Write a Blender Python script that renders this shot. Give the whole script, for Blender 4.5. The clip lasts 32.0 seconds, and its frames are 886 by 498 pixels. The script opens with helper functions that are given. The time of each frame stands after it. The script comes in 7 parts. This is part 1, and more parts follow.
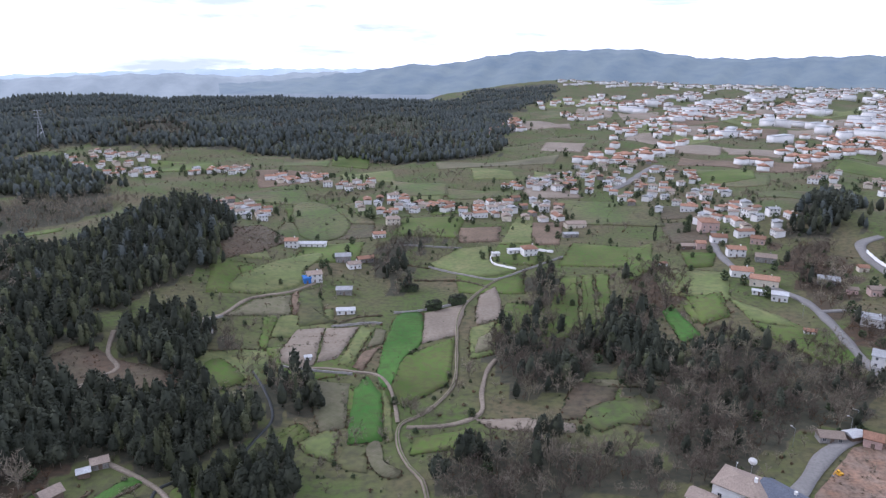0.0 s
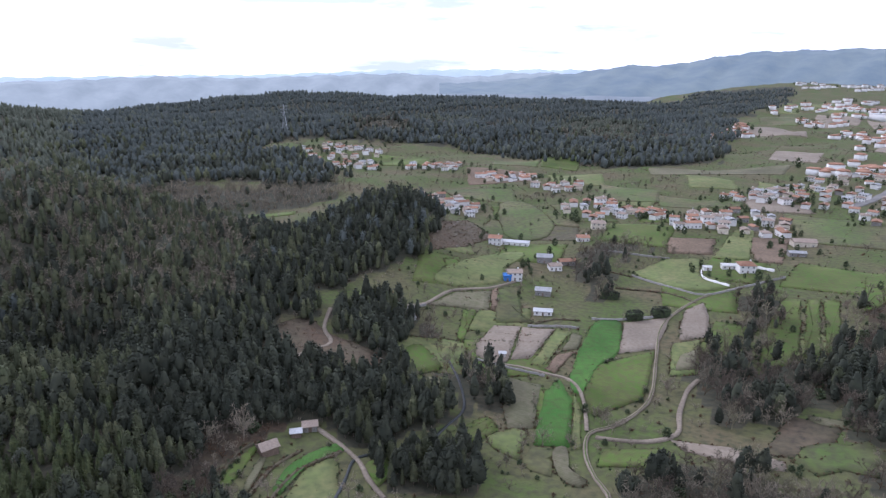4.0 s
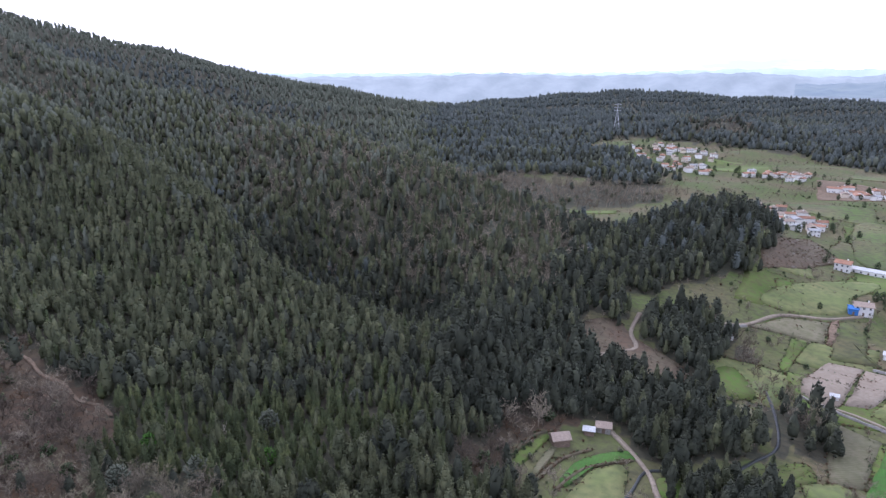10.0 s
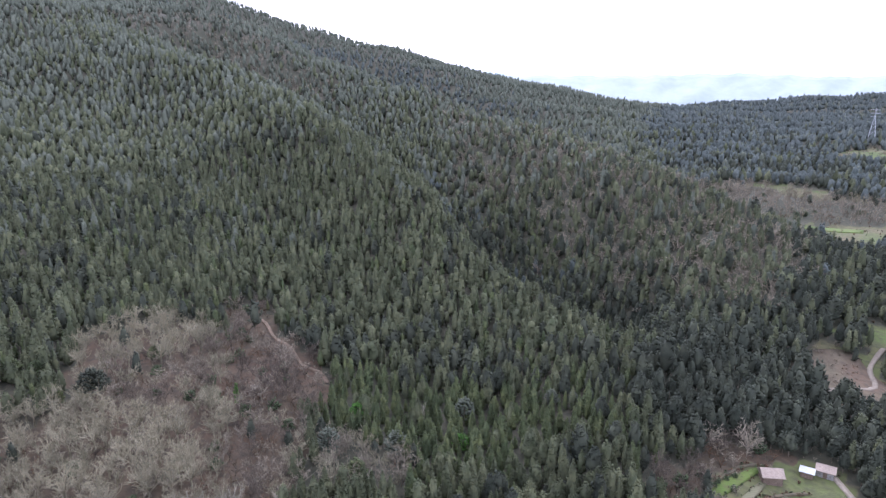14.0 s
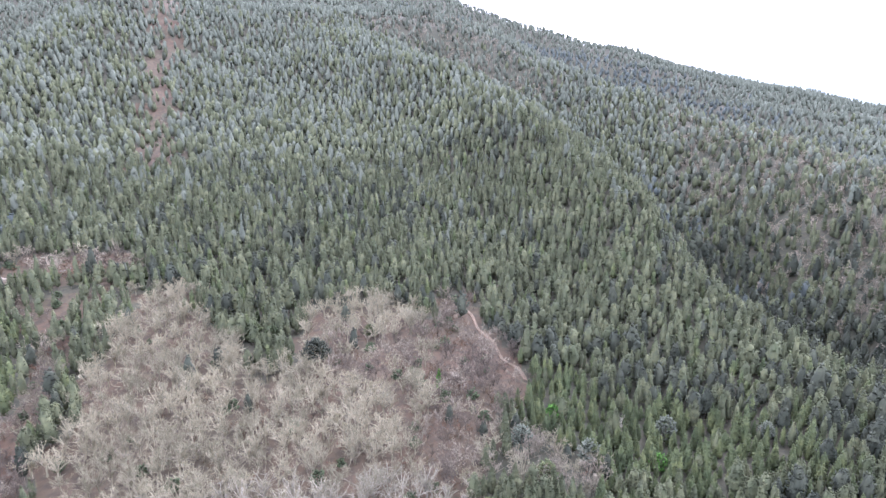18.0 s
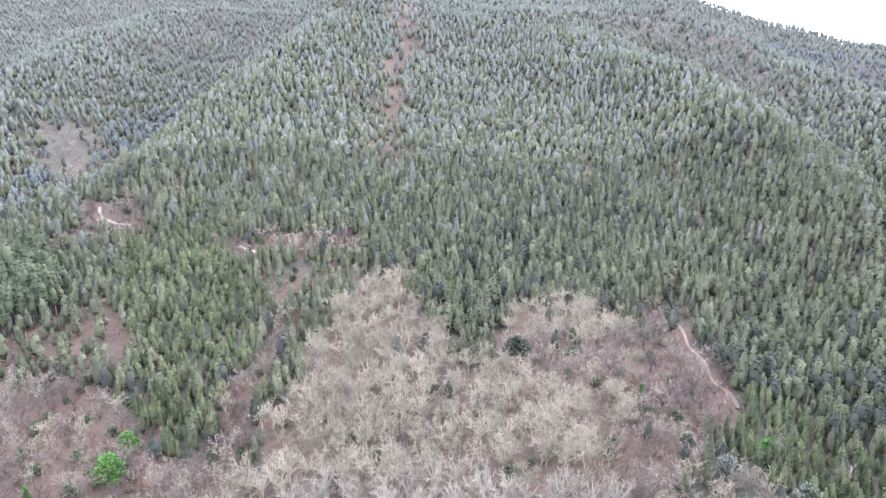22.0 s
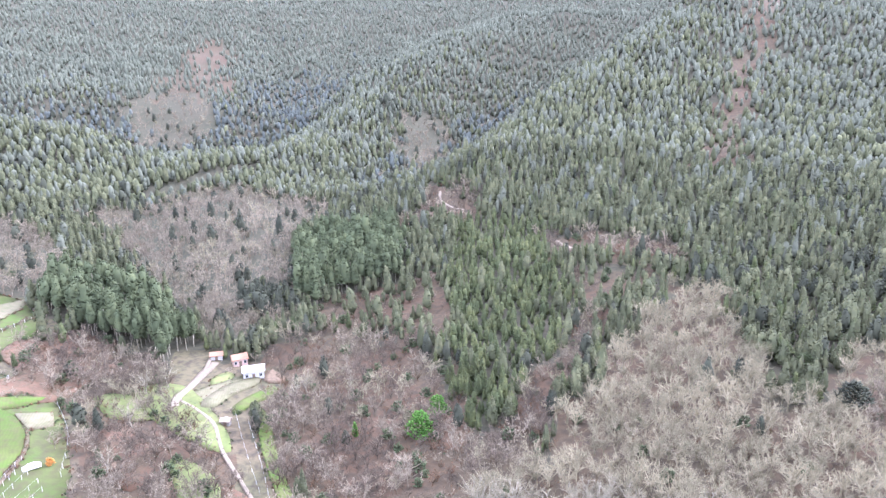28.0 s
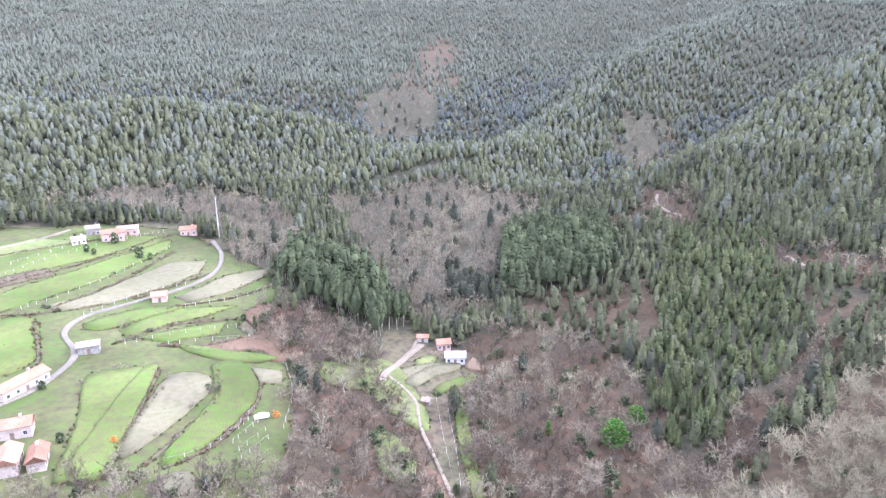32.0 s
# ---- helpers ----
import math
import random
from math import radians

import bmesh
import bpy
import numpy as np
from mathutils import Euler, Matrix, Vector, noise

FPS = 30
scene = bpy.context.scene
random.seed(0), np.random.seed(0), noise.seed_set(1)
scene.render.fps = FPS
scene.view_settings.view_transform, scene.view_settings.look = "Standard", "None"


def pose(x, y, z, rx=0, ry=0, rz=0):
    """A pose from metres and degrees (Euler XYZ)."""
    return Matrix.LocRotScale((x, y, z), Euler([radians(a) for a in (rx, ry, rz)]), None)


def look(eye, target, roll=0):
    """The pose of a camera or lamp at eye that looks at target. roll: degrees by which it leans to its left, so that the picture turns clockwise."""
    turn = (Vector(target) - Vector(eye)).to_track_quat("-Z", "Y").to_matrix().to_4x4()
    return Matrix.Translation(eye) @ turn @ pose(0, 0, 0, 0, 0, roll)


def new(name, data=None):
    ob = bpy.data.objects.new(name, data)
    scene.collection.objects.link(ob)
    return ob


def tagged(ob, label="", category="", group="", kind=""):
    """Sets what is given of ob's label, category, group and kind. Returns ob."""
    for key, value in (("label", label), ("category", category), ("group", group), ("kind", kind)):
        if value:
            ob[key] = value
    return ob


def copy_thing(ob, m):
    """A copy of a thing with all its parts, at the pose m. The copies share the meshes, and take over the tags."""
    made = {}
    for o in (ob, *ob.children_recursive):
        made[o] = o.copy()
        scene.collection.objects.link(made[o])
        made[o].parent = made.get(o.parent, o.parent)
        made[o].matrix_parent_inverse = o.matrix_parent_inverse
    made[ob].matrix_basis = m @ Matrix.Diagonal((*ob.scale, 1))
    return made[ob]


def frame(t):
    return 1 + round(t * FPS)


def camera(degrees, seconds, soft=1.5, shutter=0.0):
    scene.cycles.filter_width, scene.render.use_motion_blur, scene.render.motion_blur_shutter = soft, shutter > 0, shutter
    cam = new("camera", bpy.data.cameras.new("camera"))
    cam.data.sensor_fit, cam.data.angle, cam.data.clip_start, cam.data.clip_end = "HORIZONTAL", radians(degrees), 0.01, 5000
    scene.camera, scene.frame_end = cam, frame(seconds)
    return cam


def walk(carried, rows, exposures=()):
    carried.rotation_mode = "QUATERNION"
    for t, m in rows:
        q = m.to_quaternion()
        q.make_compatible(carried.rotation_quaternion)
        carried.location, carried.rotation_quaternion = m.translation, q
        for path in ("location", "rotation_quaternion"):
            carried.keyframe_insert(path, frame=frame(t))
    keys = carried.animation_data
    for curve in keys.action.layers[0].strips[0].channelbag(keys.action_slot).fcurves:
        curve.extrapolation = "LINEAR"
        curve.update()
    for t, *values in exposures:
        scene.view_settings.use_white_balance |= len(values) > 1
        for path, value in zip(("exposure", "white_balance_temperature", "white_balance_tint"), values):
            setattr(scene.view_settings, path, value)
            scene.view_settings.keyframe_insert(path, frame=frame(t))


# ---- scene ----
# ---- the camera: it hangs in the air and turns ----
def aim(bearing, tilt, lean):
    return pose(0, 0, 115.0, 90 - tilt, 0, bearing) @ pose(0, 0, 0, 0, 0, lean)


cam = camera(65.37, 32.0, soft=1.3, shutter=0.3)
walk(cam, [
    (0, aim(0.021, 16.148, 0.751)),
    (1, aim(4.128, 16.150, 0.650)),
    (2, aim(8.441, 16.170, 0.562)),
    (3, aim(12.871, 16.204, 0.485)),
    (4, aim(17.357, 16.245, 0.413)),
    (5, aim(21.861, 16.291, 0.343)),
    (6, aim(26.360, 16.339, 0.273)),
    (7, aim(30.843, 16.384, 0.202)),
    (8, aim(35.309, 16.426, 0.129)),
    (9, aim(39.759, 16.461, 0.052)),
    (10, aim(44.201, 16.488, -0.028)),
    (11, aim(48.640, 16.506, -0.110)),
    (12, aim(53.082, 16.514, -0.195)),
    (13, aim(57.533, 16.511, -0.280)),
    (14, aim(61.994, 16.498, -0.365)),
    (15, aim(66.467, 16.474, -0.448)),
    (16, aim(70.951, 16.439, -0.528)),
    (17, aim(75.442, 16.396, -0.604)),
    (18, aim(79.937, 16.343, -0.674)),
    (19, aim(84.433, 16.283, -0.738)),
    (20, aim(88.925, 16.217, -0.793)),
    (21, aim(93.409, 16.145, -0.841)),
    (22, aim(97.884, 16.071, -0.879)),
    (23, aim(102.350, 15.995, -0.910)),
    (24, aim(106.807, 15.920, -0.933)),
    (25, aim(111.259, 15.847, -0.950)),
    (26, aim(115.709, 15.779, -0.963)),
    (27, aim(120.161, 15.717, -0.975)),
    (28, aim(124.617, 15.663, -0.989)),
    (29, aim(129.078, 15.620, -1.009)),
    (30, aim(133.537, 15.590, -1.042)),
    (31, aim(137.979, 15.574, -1.093)),
    (32, aim(142.376, 15.574, -1.170)),
], exposures=[(0, 0.5, 5280, 23), (3.5, 0.55, 5280, 23), (6, 0.64, 5270, 24), (8, 0.7, 5260, 25), (11, 0.98, 5240, 27), (13, 1.28, 5240, 27), (17, 2.34, 5240, 28), (19, 2.7, 5240, 29), (24, 2.84, 5230, 31), (28, 2.78, 5210, 29), (32, 2.46, 5210, 28)])

# ---- daylight: a bright, thinly clouded winter sky ----
SUN_BEARING, SUN_HEIGHT = 62.0, 32.0
world = bpy.data.worlds.new("sky")
scene.world = world
world.use_nodes = True
wt = world.node_tree
wt.nodes.clear()
sky = wt.nodes.new("ShaderNodeTexSky")
sky.sky_type, sky.sun_disc = "NISHITA", False
sky.sun_elevation, sky.sun_rotation = radians(SUN_HEIGHT), radians(-SUN_BEARING)
sky.air_density, sky.dust_density, sky.ozone_density = 1.0, 3.0, 1.0
coord = wt.nodes.new("ShaderNodeTexCoord")
stretch = wt.nodes.new("ShaderNodeMapping")
stretch.inputs["Scale"].default_value = (2.2, 2.2, 14)
wt.links.new(coord.outputs["Generated"], stretch.inputs["Vector"])
cloud = wt.nodes.new("ShaderNodeTexNoise")
cloud.inputs["Scale"].default_value, cloud.inputs["Detail"].default_value, cloud.inputs["Roughness"].default_value = 1.6, 6, 0.55
wt.links.new(stretch.outputs["Vector"], cloud.inputs["Vector"])
cover = wt.nodes.new("ShaderNodeValToRGB")
cover.color_ramp.elements[0].position, cover.color_ramp.elements[0].color = 0.40, (5.8, 6.2, 6.9, 1)
cover.color_ramp.elements[1].position, cover.color_ramp.elements[1].color = 0.53, (12.5, 12.4, 12.2, 1)
wt.links.new(cloud.outputs["Fac"], cover.inputs["Fac"])
veil = wt.nodes.new("ShaderNodeMix")
veil.data_type = "RGBA"
veil.inputs["Factor"].default_value = 0.86
wt.links.new(sky.outputs["Color"], veil.inputs[6])
wt.links.new(cover.outputs["Color"], veil.inputs[7])
back = wt.nodes.new("ShaderNodeBackground")
back.inputs["Strength"].default_value = 0.107
wt.links.new(veil.outputs[2], back.inputs["Color"])
wout = wt.nodes.new("ShaderNodeOutputWorld")
wt.links.new(back.outputs["Background"], wout.inputs["Surface"])

sun = new("sun", bpy.data.lights.new("sun", "SUN"))
sun.data.energy, sun.data.angle, sun.data.color = 1.15, radians(14), (1.0, 0.95, 0.87)
_a, _e = radians(SUN_BEARING), radians(SUN_HEIGHT)
sun.matrix_world = look((0, 0, 0), (math.sin(_a) * math.cos(_e), -math.cos(_a) * math.cos(_e), -math.sin(_e)))


# ---- the lie of the land: heights along spokes (bearing, then height at each radius) ----
EYE_Z = 115.0
RADII = [60, 120, 180, 260, 360, 480, 650, 900, 1250, 1750, 2500, 3500, 4700]
SPOKES = []


def spoke(bearing, *heights):
    SPOKES.append((bearing, heights))


spoke(-60, 8, 8, 8, 9, 12, 15, 15, 8, -5, -6, 0, -30, -80)
spoke(-36, 10, 8, 7, 9, 14, 18, 16, 8, -5, -6, 0, -30, -80)
spoke(-26, 8, 6, 6, 7, 11, 14, 12, 5, -8, -6, 0, -30, -80)
spoke(-20, 5, 4, 4, 5, 7, 9, 9, 3, -8, -6, 0, -30, -80)
spoke(-14, 4, 2, 2, 2, 4, 5, 5, 0, -8, -6, 0, -30, -80)
spoke(-8, 3, 1, 0, 0, 2, 3, 3, -2, -8, -6, 0, -30, -80)
spoke(0, 3, 0, -1, -1, 1, 2, 1, -3, -12, -16, -40, -110, -150)
spoke(5, 3, 0, -2, -1, 1, 2, 0, -4, -12, -14, -120, -220, -300)
spoke(10, 3, 0, -2, -2, 1, 1, -1, -4, -10, -12, -120, -220, -300)
spoke(16, 3, 1, -1, -1, 2, 2, -1, -4, -8, -8, -120, -220, -300)
spoke(22, 3, 2, 0, 2, 6, 6, 0, -3, -6, -8, -120, -220, -300)
spoke(28, 4, 3, 1, 4, 6, 1, 0, 2, -4, 1, -120, -220, -300)
spoke(34, 4, 3, 2, 7, 14, 1, 0, 0, -4, -8, -120, -220, -300)
spoke(40, 5, 3, 4, 11, 16, 8, 2, 2, 0, -26, -120, -220, -300)
spoke(46, 6, 3, 8, 0, 10, 20, 4, 4, 4, -38, -120, -220, -300)
spoke(52, 7, 3, 6, 7, -1, 16, 20, 8, 27, -10, -120, -220, -300)
spoke(58, 8, 4, 5, 9, -1, 8, 27, 22, 48, 20, -120, -220, -300)
spoke(64, 9, 5, 7, 10, 12, 8, 23, 28, 82, 70, 20, 0, 0)
spoke(70, 10, 6, 9, 12, 15, 14, 20, 34, 106, 100, 80, 80, 80)
spoke(76, 10, 7, 11, 15, 19, 24, 34, 62, 140, 165, 160, 150, 150)
spoke(84, 10, 8, 13, 18, 24, 32, 48, 92, 182, 270, 300, 300, 300)
spoke(92, 10, 8, 13, 18, 26, 38, 58, 106, 205, 300, 320, 320, 320)
spoke(101, 10, 8, 12, 18, 28, 42, 66, 115, 212, 310, 330, 330, 330)
spoke(110, 10, 9, 14, 20, 30, 45, 66, 95, 150, 260, 320, 330, 330)
spoke(116, 9, 8, 12, 18, 28, 42, 60, 68, 118, 245, 320, 330, 330)
spoke(122, 9, 7, 10, 15, 24, 34, 40, 58, 112, 235, 320, 330, 330)
spoke(128, 9, 6, 8, 12, 18, 23, 35, 58, 108, 230, 320, 330, 330)
spoke(134, 9, 5, 6, 9, 14, 19, 30, 56, 112, 230, 320, 330, 330)
spoke(142, 9, 6, 6, 8, 14, 19, 32, 58, 118, 230, 320, 330, 330)
spoke(150, 11, 10, 11, 13, 18, 23, 36, 68, 128, 240, 320, 330, 330)
spoke(158, 13, 13, 15, 19, 25, 30, 43, 74, 133, 240, 320, 330, 330)
spoke(165, 14, 15, 18, 23, 29, 35, 49, 79, 138, 240, 320, 330, 330)
spoke(175, 15, 17, 21, 26, 33, 41, 55, 84, 140, 240, 320, 330, 330)
spoke(200, 16, 20, 25, 31, 39, 48, 60, 88, 140, 230, 300, 310, 310)
spoke(250, 12, 14, 17, 21, 25, 31, 38, 52, 75, 110, 150, 160, 160)
spoke(300, 8, 8, 8, 9, 12, 15, 15, 8, -5, -6, 0, -30, -80)

BEARINGS = np.array([s[0] for s in SPOKES], float)
HEIGHTS = np.array([s[1] for s in SPOKES], float)


def _weights(f):
    return (-0.5 * f + f * f - 0.5 * f ** 3, 1 - 2.5 * f * f + 1.5 * f ** 3, 0.5 * f + 2 * f * f - 1.5 * f ** 3, -0.5 * f * f + 0.5 * f ** 3)


def mound(x, y, bearing, dist, height, along, across):
    """A rounded rise at a bearing and distance, stretched along and across the view."""
    a = np.radians(bearing)
    cx, cy = -dist * np.sin(a), dist * np.cos(a)
    u = (x - cx) * -np.sin(a) + (y - cy) * np.cos(a)
    v = (x - cx) * np.cos(a) + (y - cy) * np.sin(a)
    return height * np.exp(-(u / along) ** 2 - (v / across) ** 2)


# spurs and gullies of the mountain: bearing, distance and the angle at which their tree tops show from the eye
SPURS = []


def spur(breadth, *points):
    """A spur or gully along points of bearing, distance and angle; breadth: a share of the distance."""
    SPURS.append((breadth, np.array([(-r * np.sin(np.radians(b)), r * np.cos(np.radians(b)), 0.0) for b, r, e in points]),
                  np.array([EYE_Z - 8 + r * np.tan(np.radians(e)) for b, r, e in points])))


spur(0.13, (47, 222, -23.6), (51.3, 238, -21.4), (55.7, 262, -19.1), (60.4, 300, -15.6), (62.9, 345, -11.8), (67.5, 420, -8.3), (71.7, 520, -4.8), (75.9, 620, -3.0), (83.5, 800, 0.4), (87.9, 950, 2.3))
spur(0.11, (50, 295, -23.0), (54, 320, -20.6), (57.5, 355, -18.3), (62.9, 450, -12.8), (67.5, 560, -9.2), (71.7, 680, -5.8), (76, 800, -3.8), (81, 960, -0.9))
spur(0.13, (38, 400, -12.6), (43, 430, -10.8), (46.8, 460, -9.4), (53, 560, -7.0), (57.5, 640, -6.2), (61.3, 720, -5.1), (65, 800, -3.2), (70, 920, -1.5), (76.3, 1060, 1.1), (83.5, 1150, 2.4))
spur(0.10, (46, 620, -9.4), (53, 760, -7.8), (58, 860, -6.9), (62, 960, -5.7), (66, 1060, -4.0), (70, 1160, -2.3), (75, 1260, 0.2))
spur(0.08, (46, 1150, -5.0), (51, 1200, -3.8), (57, 1250, -3.0), (62, 1330, -1.4), (68.2, 1380, 0.1), (72, 1420, 1.3), (78, 1480, 3.2))
spur(0.08, (27, 1050, -5.3), (20, 1000, -5.6), (12, 980, -6.1), (4, 940, -6.6))
spur(0.07, (26, 1260, -5.2), (18, 1220, -5.5), (10, 1180, -5.9), (3, 1130, -6.2))
spur(0.13, (124.8, 430, -9.9), (120.6, 510, -6.6), (116.8, 590, -4.1), (110.3, 760, 0.6), (107.6, 850, 2.3), (105.5, 950, 4.0))
spur(0.11, (127, 560, -9.3), (123, 680, -7.4), (119, 800, -5.2), (114, 930, -2.4), (110, 1080, 0.6))
spur(0.12, (140, 560, -8.6), (135.4, 690, -5.8), (129.4, 880, -1.0), (123.2, 1060, 1.9), (117, 1230, 3.2))
spur(0.11, (141, 720, -8.0), (137, 820, -6.5), (132, 1000, -2.6), (127, 1200, 0.6))
spur(0.12, (170, 640, -2.8), (163, 650, -2.9), (154.7, 630, -4.2), (151, 610, -5.6), (148, 580, -7.1), (144.5, 540, -9.0))
spur(0.11, (168, 850, -3.4), (160, 850, -4.0), (152, 820, -5.4), (147, 740, -7.5))


def swell(x, y, breadth, pts):
    """How far a spur lifts the land at x, y, or a gully lowers it."""
    best = np.zeros(np.shape(x))
    for (ax, ay, ah), (bx, by, bh) in zip(pts, pts[1:]):
        u = np.clip(((x - ax) * (bx - ax) + (y - ay) * (by - ay)) / ((bx - ax) ** 2 + (by - ay) ** 2), 0, 1)
        cx, cy = ax + u * (bx - ax), ay + u * (by - ay)
        h = (ah + (bh - ah) * u) * np.exp(-((x - cx) ** 2 + (y - cy) ** 2) / (breadth * np.hypot(cx, cy)) ** 2)
        best = np.where(np.abs(h) > np.abs(best), h, best)
    return best


def added(x, y):
    z = np.zeros(np.shape(x))
    for breadth, pts, heights in SPURS:
        z = z + swell(x, y, breadth, pts)
    return z


def ground_z(x, y):
    """The height of the ground; x and y are numbers or arrays."""
    x, y = np.asarray(x, float), np.asarray(y, float)
    r = np.maximum(np.hypot(x, y), 20)
    az = (np.degrees(np.arctan2(-x, y)) + 60) % 360 - 60
    gi = np.interp(np.log(r), np.log(RADII), np.arange(len(RADII)))
    ga = np.interp(az, BEARINGS, np.arange(len(BEARINGS)))
    i, j = np.minimum(gi.astype(int), len(RADII) - 2), np.minimum(ga.astype(int), len(BEARINGS) - 2)
    wi, wj = _weights(gi - i), _weights(ga - j)
    z = 0
    for q in range(4):
        for p in range(4):
            z = z + wj[q] * wi[p] * HEIGHTS[np.clip(j + q - 1, 0, len(BEARINGS) - 1), np.clip(i + p - 1, 0, len(RADII) - 1)]
    z = z + mound(x, y, 21.5, 405, 17, 60, 38) + mound(x, y, -30, 470, 9, 50, 50)
    z = z + added(x, y)
    s = np.clip(r / 250, 0.3, 4)
    z = z + s * (0.9 * np.sin(x / 31 + 1.3) * np.cos(y / 37 + 0.4) + 0.5 * np.sin(x / 17 - y / 23 + 2))
    return z


# the spurs' heights settle so that the land passes through their lines
for _sweep in range(14):
    for _breadth, _pts, _heights in SPURS:
        _pts[:, 2] += 0.8 * (_heights - ground_z(_pts[:, 0], _pts[:, 1]))


# ---- materials ----
def material(name, c1, c2, scale, rough=0.9, c3=None, fine=None, bump=0.0, spec=0.1, metal=0.0, island=0.0, perobj=0.0, detail=6, sheen=0.0, mottle=0.0, rows=None):
    """A surface of two or three natural tones mixed by noise at two sizes, with relief; scale: patches per metre."""
    m = bpy.data.materials.new(name)
    m.use_nodes = True
    nt = m.node_tree
    nt.nodes.clear()
    N, L = nt.nodes.new, nt.links.new
    out, bs = N("ShaderNodeOutputMaterial"), N("ShaderNodeBsdfPrincipled")
    L(bs.outputs["BSDF"], out.inputs["Surface"])
    geo = N("ShaderNodeNewGeometry")
    big, small = N("ShaderNodeTexNoise"), N("ShaderNodeTexNoise")
    for n, s in ((big, scale), (small, fine or scale * 7.3)):
        L(geo.outputs["Position"], n.inputs["Vector"])
        n.inputs["Scale"].default_value, n.inputs["Detail"].default_value = s, detail
    ramp = N("ShaderNodeMapRange")
    ramp.inputs["From Min"].default_value, ramp.inputs["From Max"].default_value = 0.35, 0.65
    L(big.outputs["Fac"], ramp.inputs["Value"])
    mix = N("ShaderNodeMix")
    mix.data_type = "RGBA"
    L(ramp.outputs["Result"], mix.inputs["Factor"])
    mix.inputs[6].default_value, mix.inputs[7].default_value = (*c1, 1), (*c2, 1)
    last = mix.outputs[2]
    ramp2 = N("ShaderNodeMapRange")
    ramp2.inputs["From Min"].default_value, ramp2.inputs["From Max"].default_value = 0.4, 0.7
    L(small.outputs["Fac"], ramp2.inputs["Value"])
    mix2 = N("ShaderNodeMix")
    mix2.data_type = "RGBA"
    L(ramp2.outputs["Result"], mix2.inputs["Factor"])
    L(last, mix2.inputs[6])
    mix2.inputs[7].default_value = (*(c3 or tuple(0.62 * a for a in c1)), 1)
    last = mix2.outputs[2]
    if mottle:
        broad, span, tone = N("ShaderNodeTexNoise"), N("ShaderNodeMapRange"), N("ShaderNodeHueSaturation")
        L(geo.outputs["Position"], broad.inputs["Vector"])
        broad.inputs["Scale"].default_value, broad.inputs["Detail"].default_value = scale * 0.37, 4
        span.inputs["From Min"].default_value, span.inputs["From Max"].default_value = 0.3, 0.7
        span.inputs["To Min"].default_value, span.inputs["To Max"].default_value = 1 - mottle, 1 + mottle
        L(broad.outputs["Fac"], span.inputs["Value"])
        L(span.outputs["Result"], tone.inputs["Value"])
        L(last, tone.inputs["Color"])
        last = tone.outputs["Color"]
    if rows:
        turn, wave, weak, furrow = N("ShaderNodeMapping"), N("ShaderNodeTexWave"), N("ShaderNodeMapRange"), N("ShaderNodeHueSaturation")
        turn.inputs["Rotation"].default_value = (0, 0, radians(rows[1]))
        wave.inputs["Scale"].default_value, wave.inputs["Distortion"].default_value, wave.inputs["Detail"].default_value = rows[0], 14.0, 3
        wave.inputs["Detail Scale"].default_value = 0.3
        L(geo.outputs["Position"], turn.inputs["Vector"])
        L(turn.outputs["Vector"], wave.inputs["Vector"])
        weak.inputs["To Min"].default_value, weak.inputs["To Max"].default_value = 1 - rows[2], 1 + rows[2]
        L(wave.outputs["Fac"], weak.inputs["Value"])
        L(weak.outputs["Result"], furrow.inputs["Value"])
        L(last, furrow.inputs["Color"])
        last = furrow.outputs["Color"]
    for amount, node, sock in ((island, geo, "Random Per Island"), (perobj, None, "Random")):
        if amount:
            node = node or N("ShaderNodeObjectInfo")
            hsv, mr = N("ShaderNodeHueSaturation"), N("ShaderNodeMapRange")
            mr.inputs["To Min"].default_value, mr.inputs["To Max"].default_value = 1 - amount, 1 + amount
            L(node.outputs[sock], mr.inputs["Value"])
            L(mr.outputs["Result"], hsv.inputs["Value"])
            L(last, hsv.inputs["Color"])
            last = hsv.outputs["Color"]
    L(last, bs.inputs["Base Color"])
    bs.inputs["Roughness"].default_value, bs.inputs["Metallic"].default_value = rough, metal
    bs.inputs["Specular IOR Level"].default_value = spec
    if sheen:
        bs.inputs["Sheen Weight"].default_value, bs.inputs["Sheen Roughness"].default_value = sheen, 0.6
        bs.inputs["Sheen Tint"].default_value = (0.8, 0.9, 1.0, 1)
    if bump:
        b = N("ShaderNodeBump")
        b.inputs["Strength"].default_value, b.inputs["Distance"].default_value = 0.8, bump
        L(small.outputs["Fac"], b.inputs["Height"])
        L(b.outputs["Normal"], bs.inputs["Normal"])
    return m


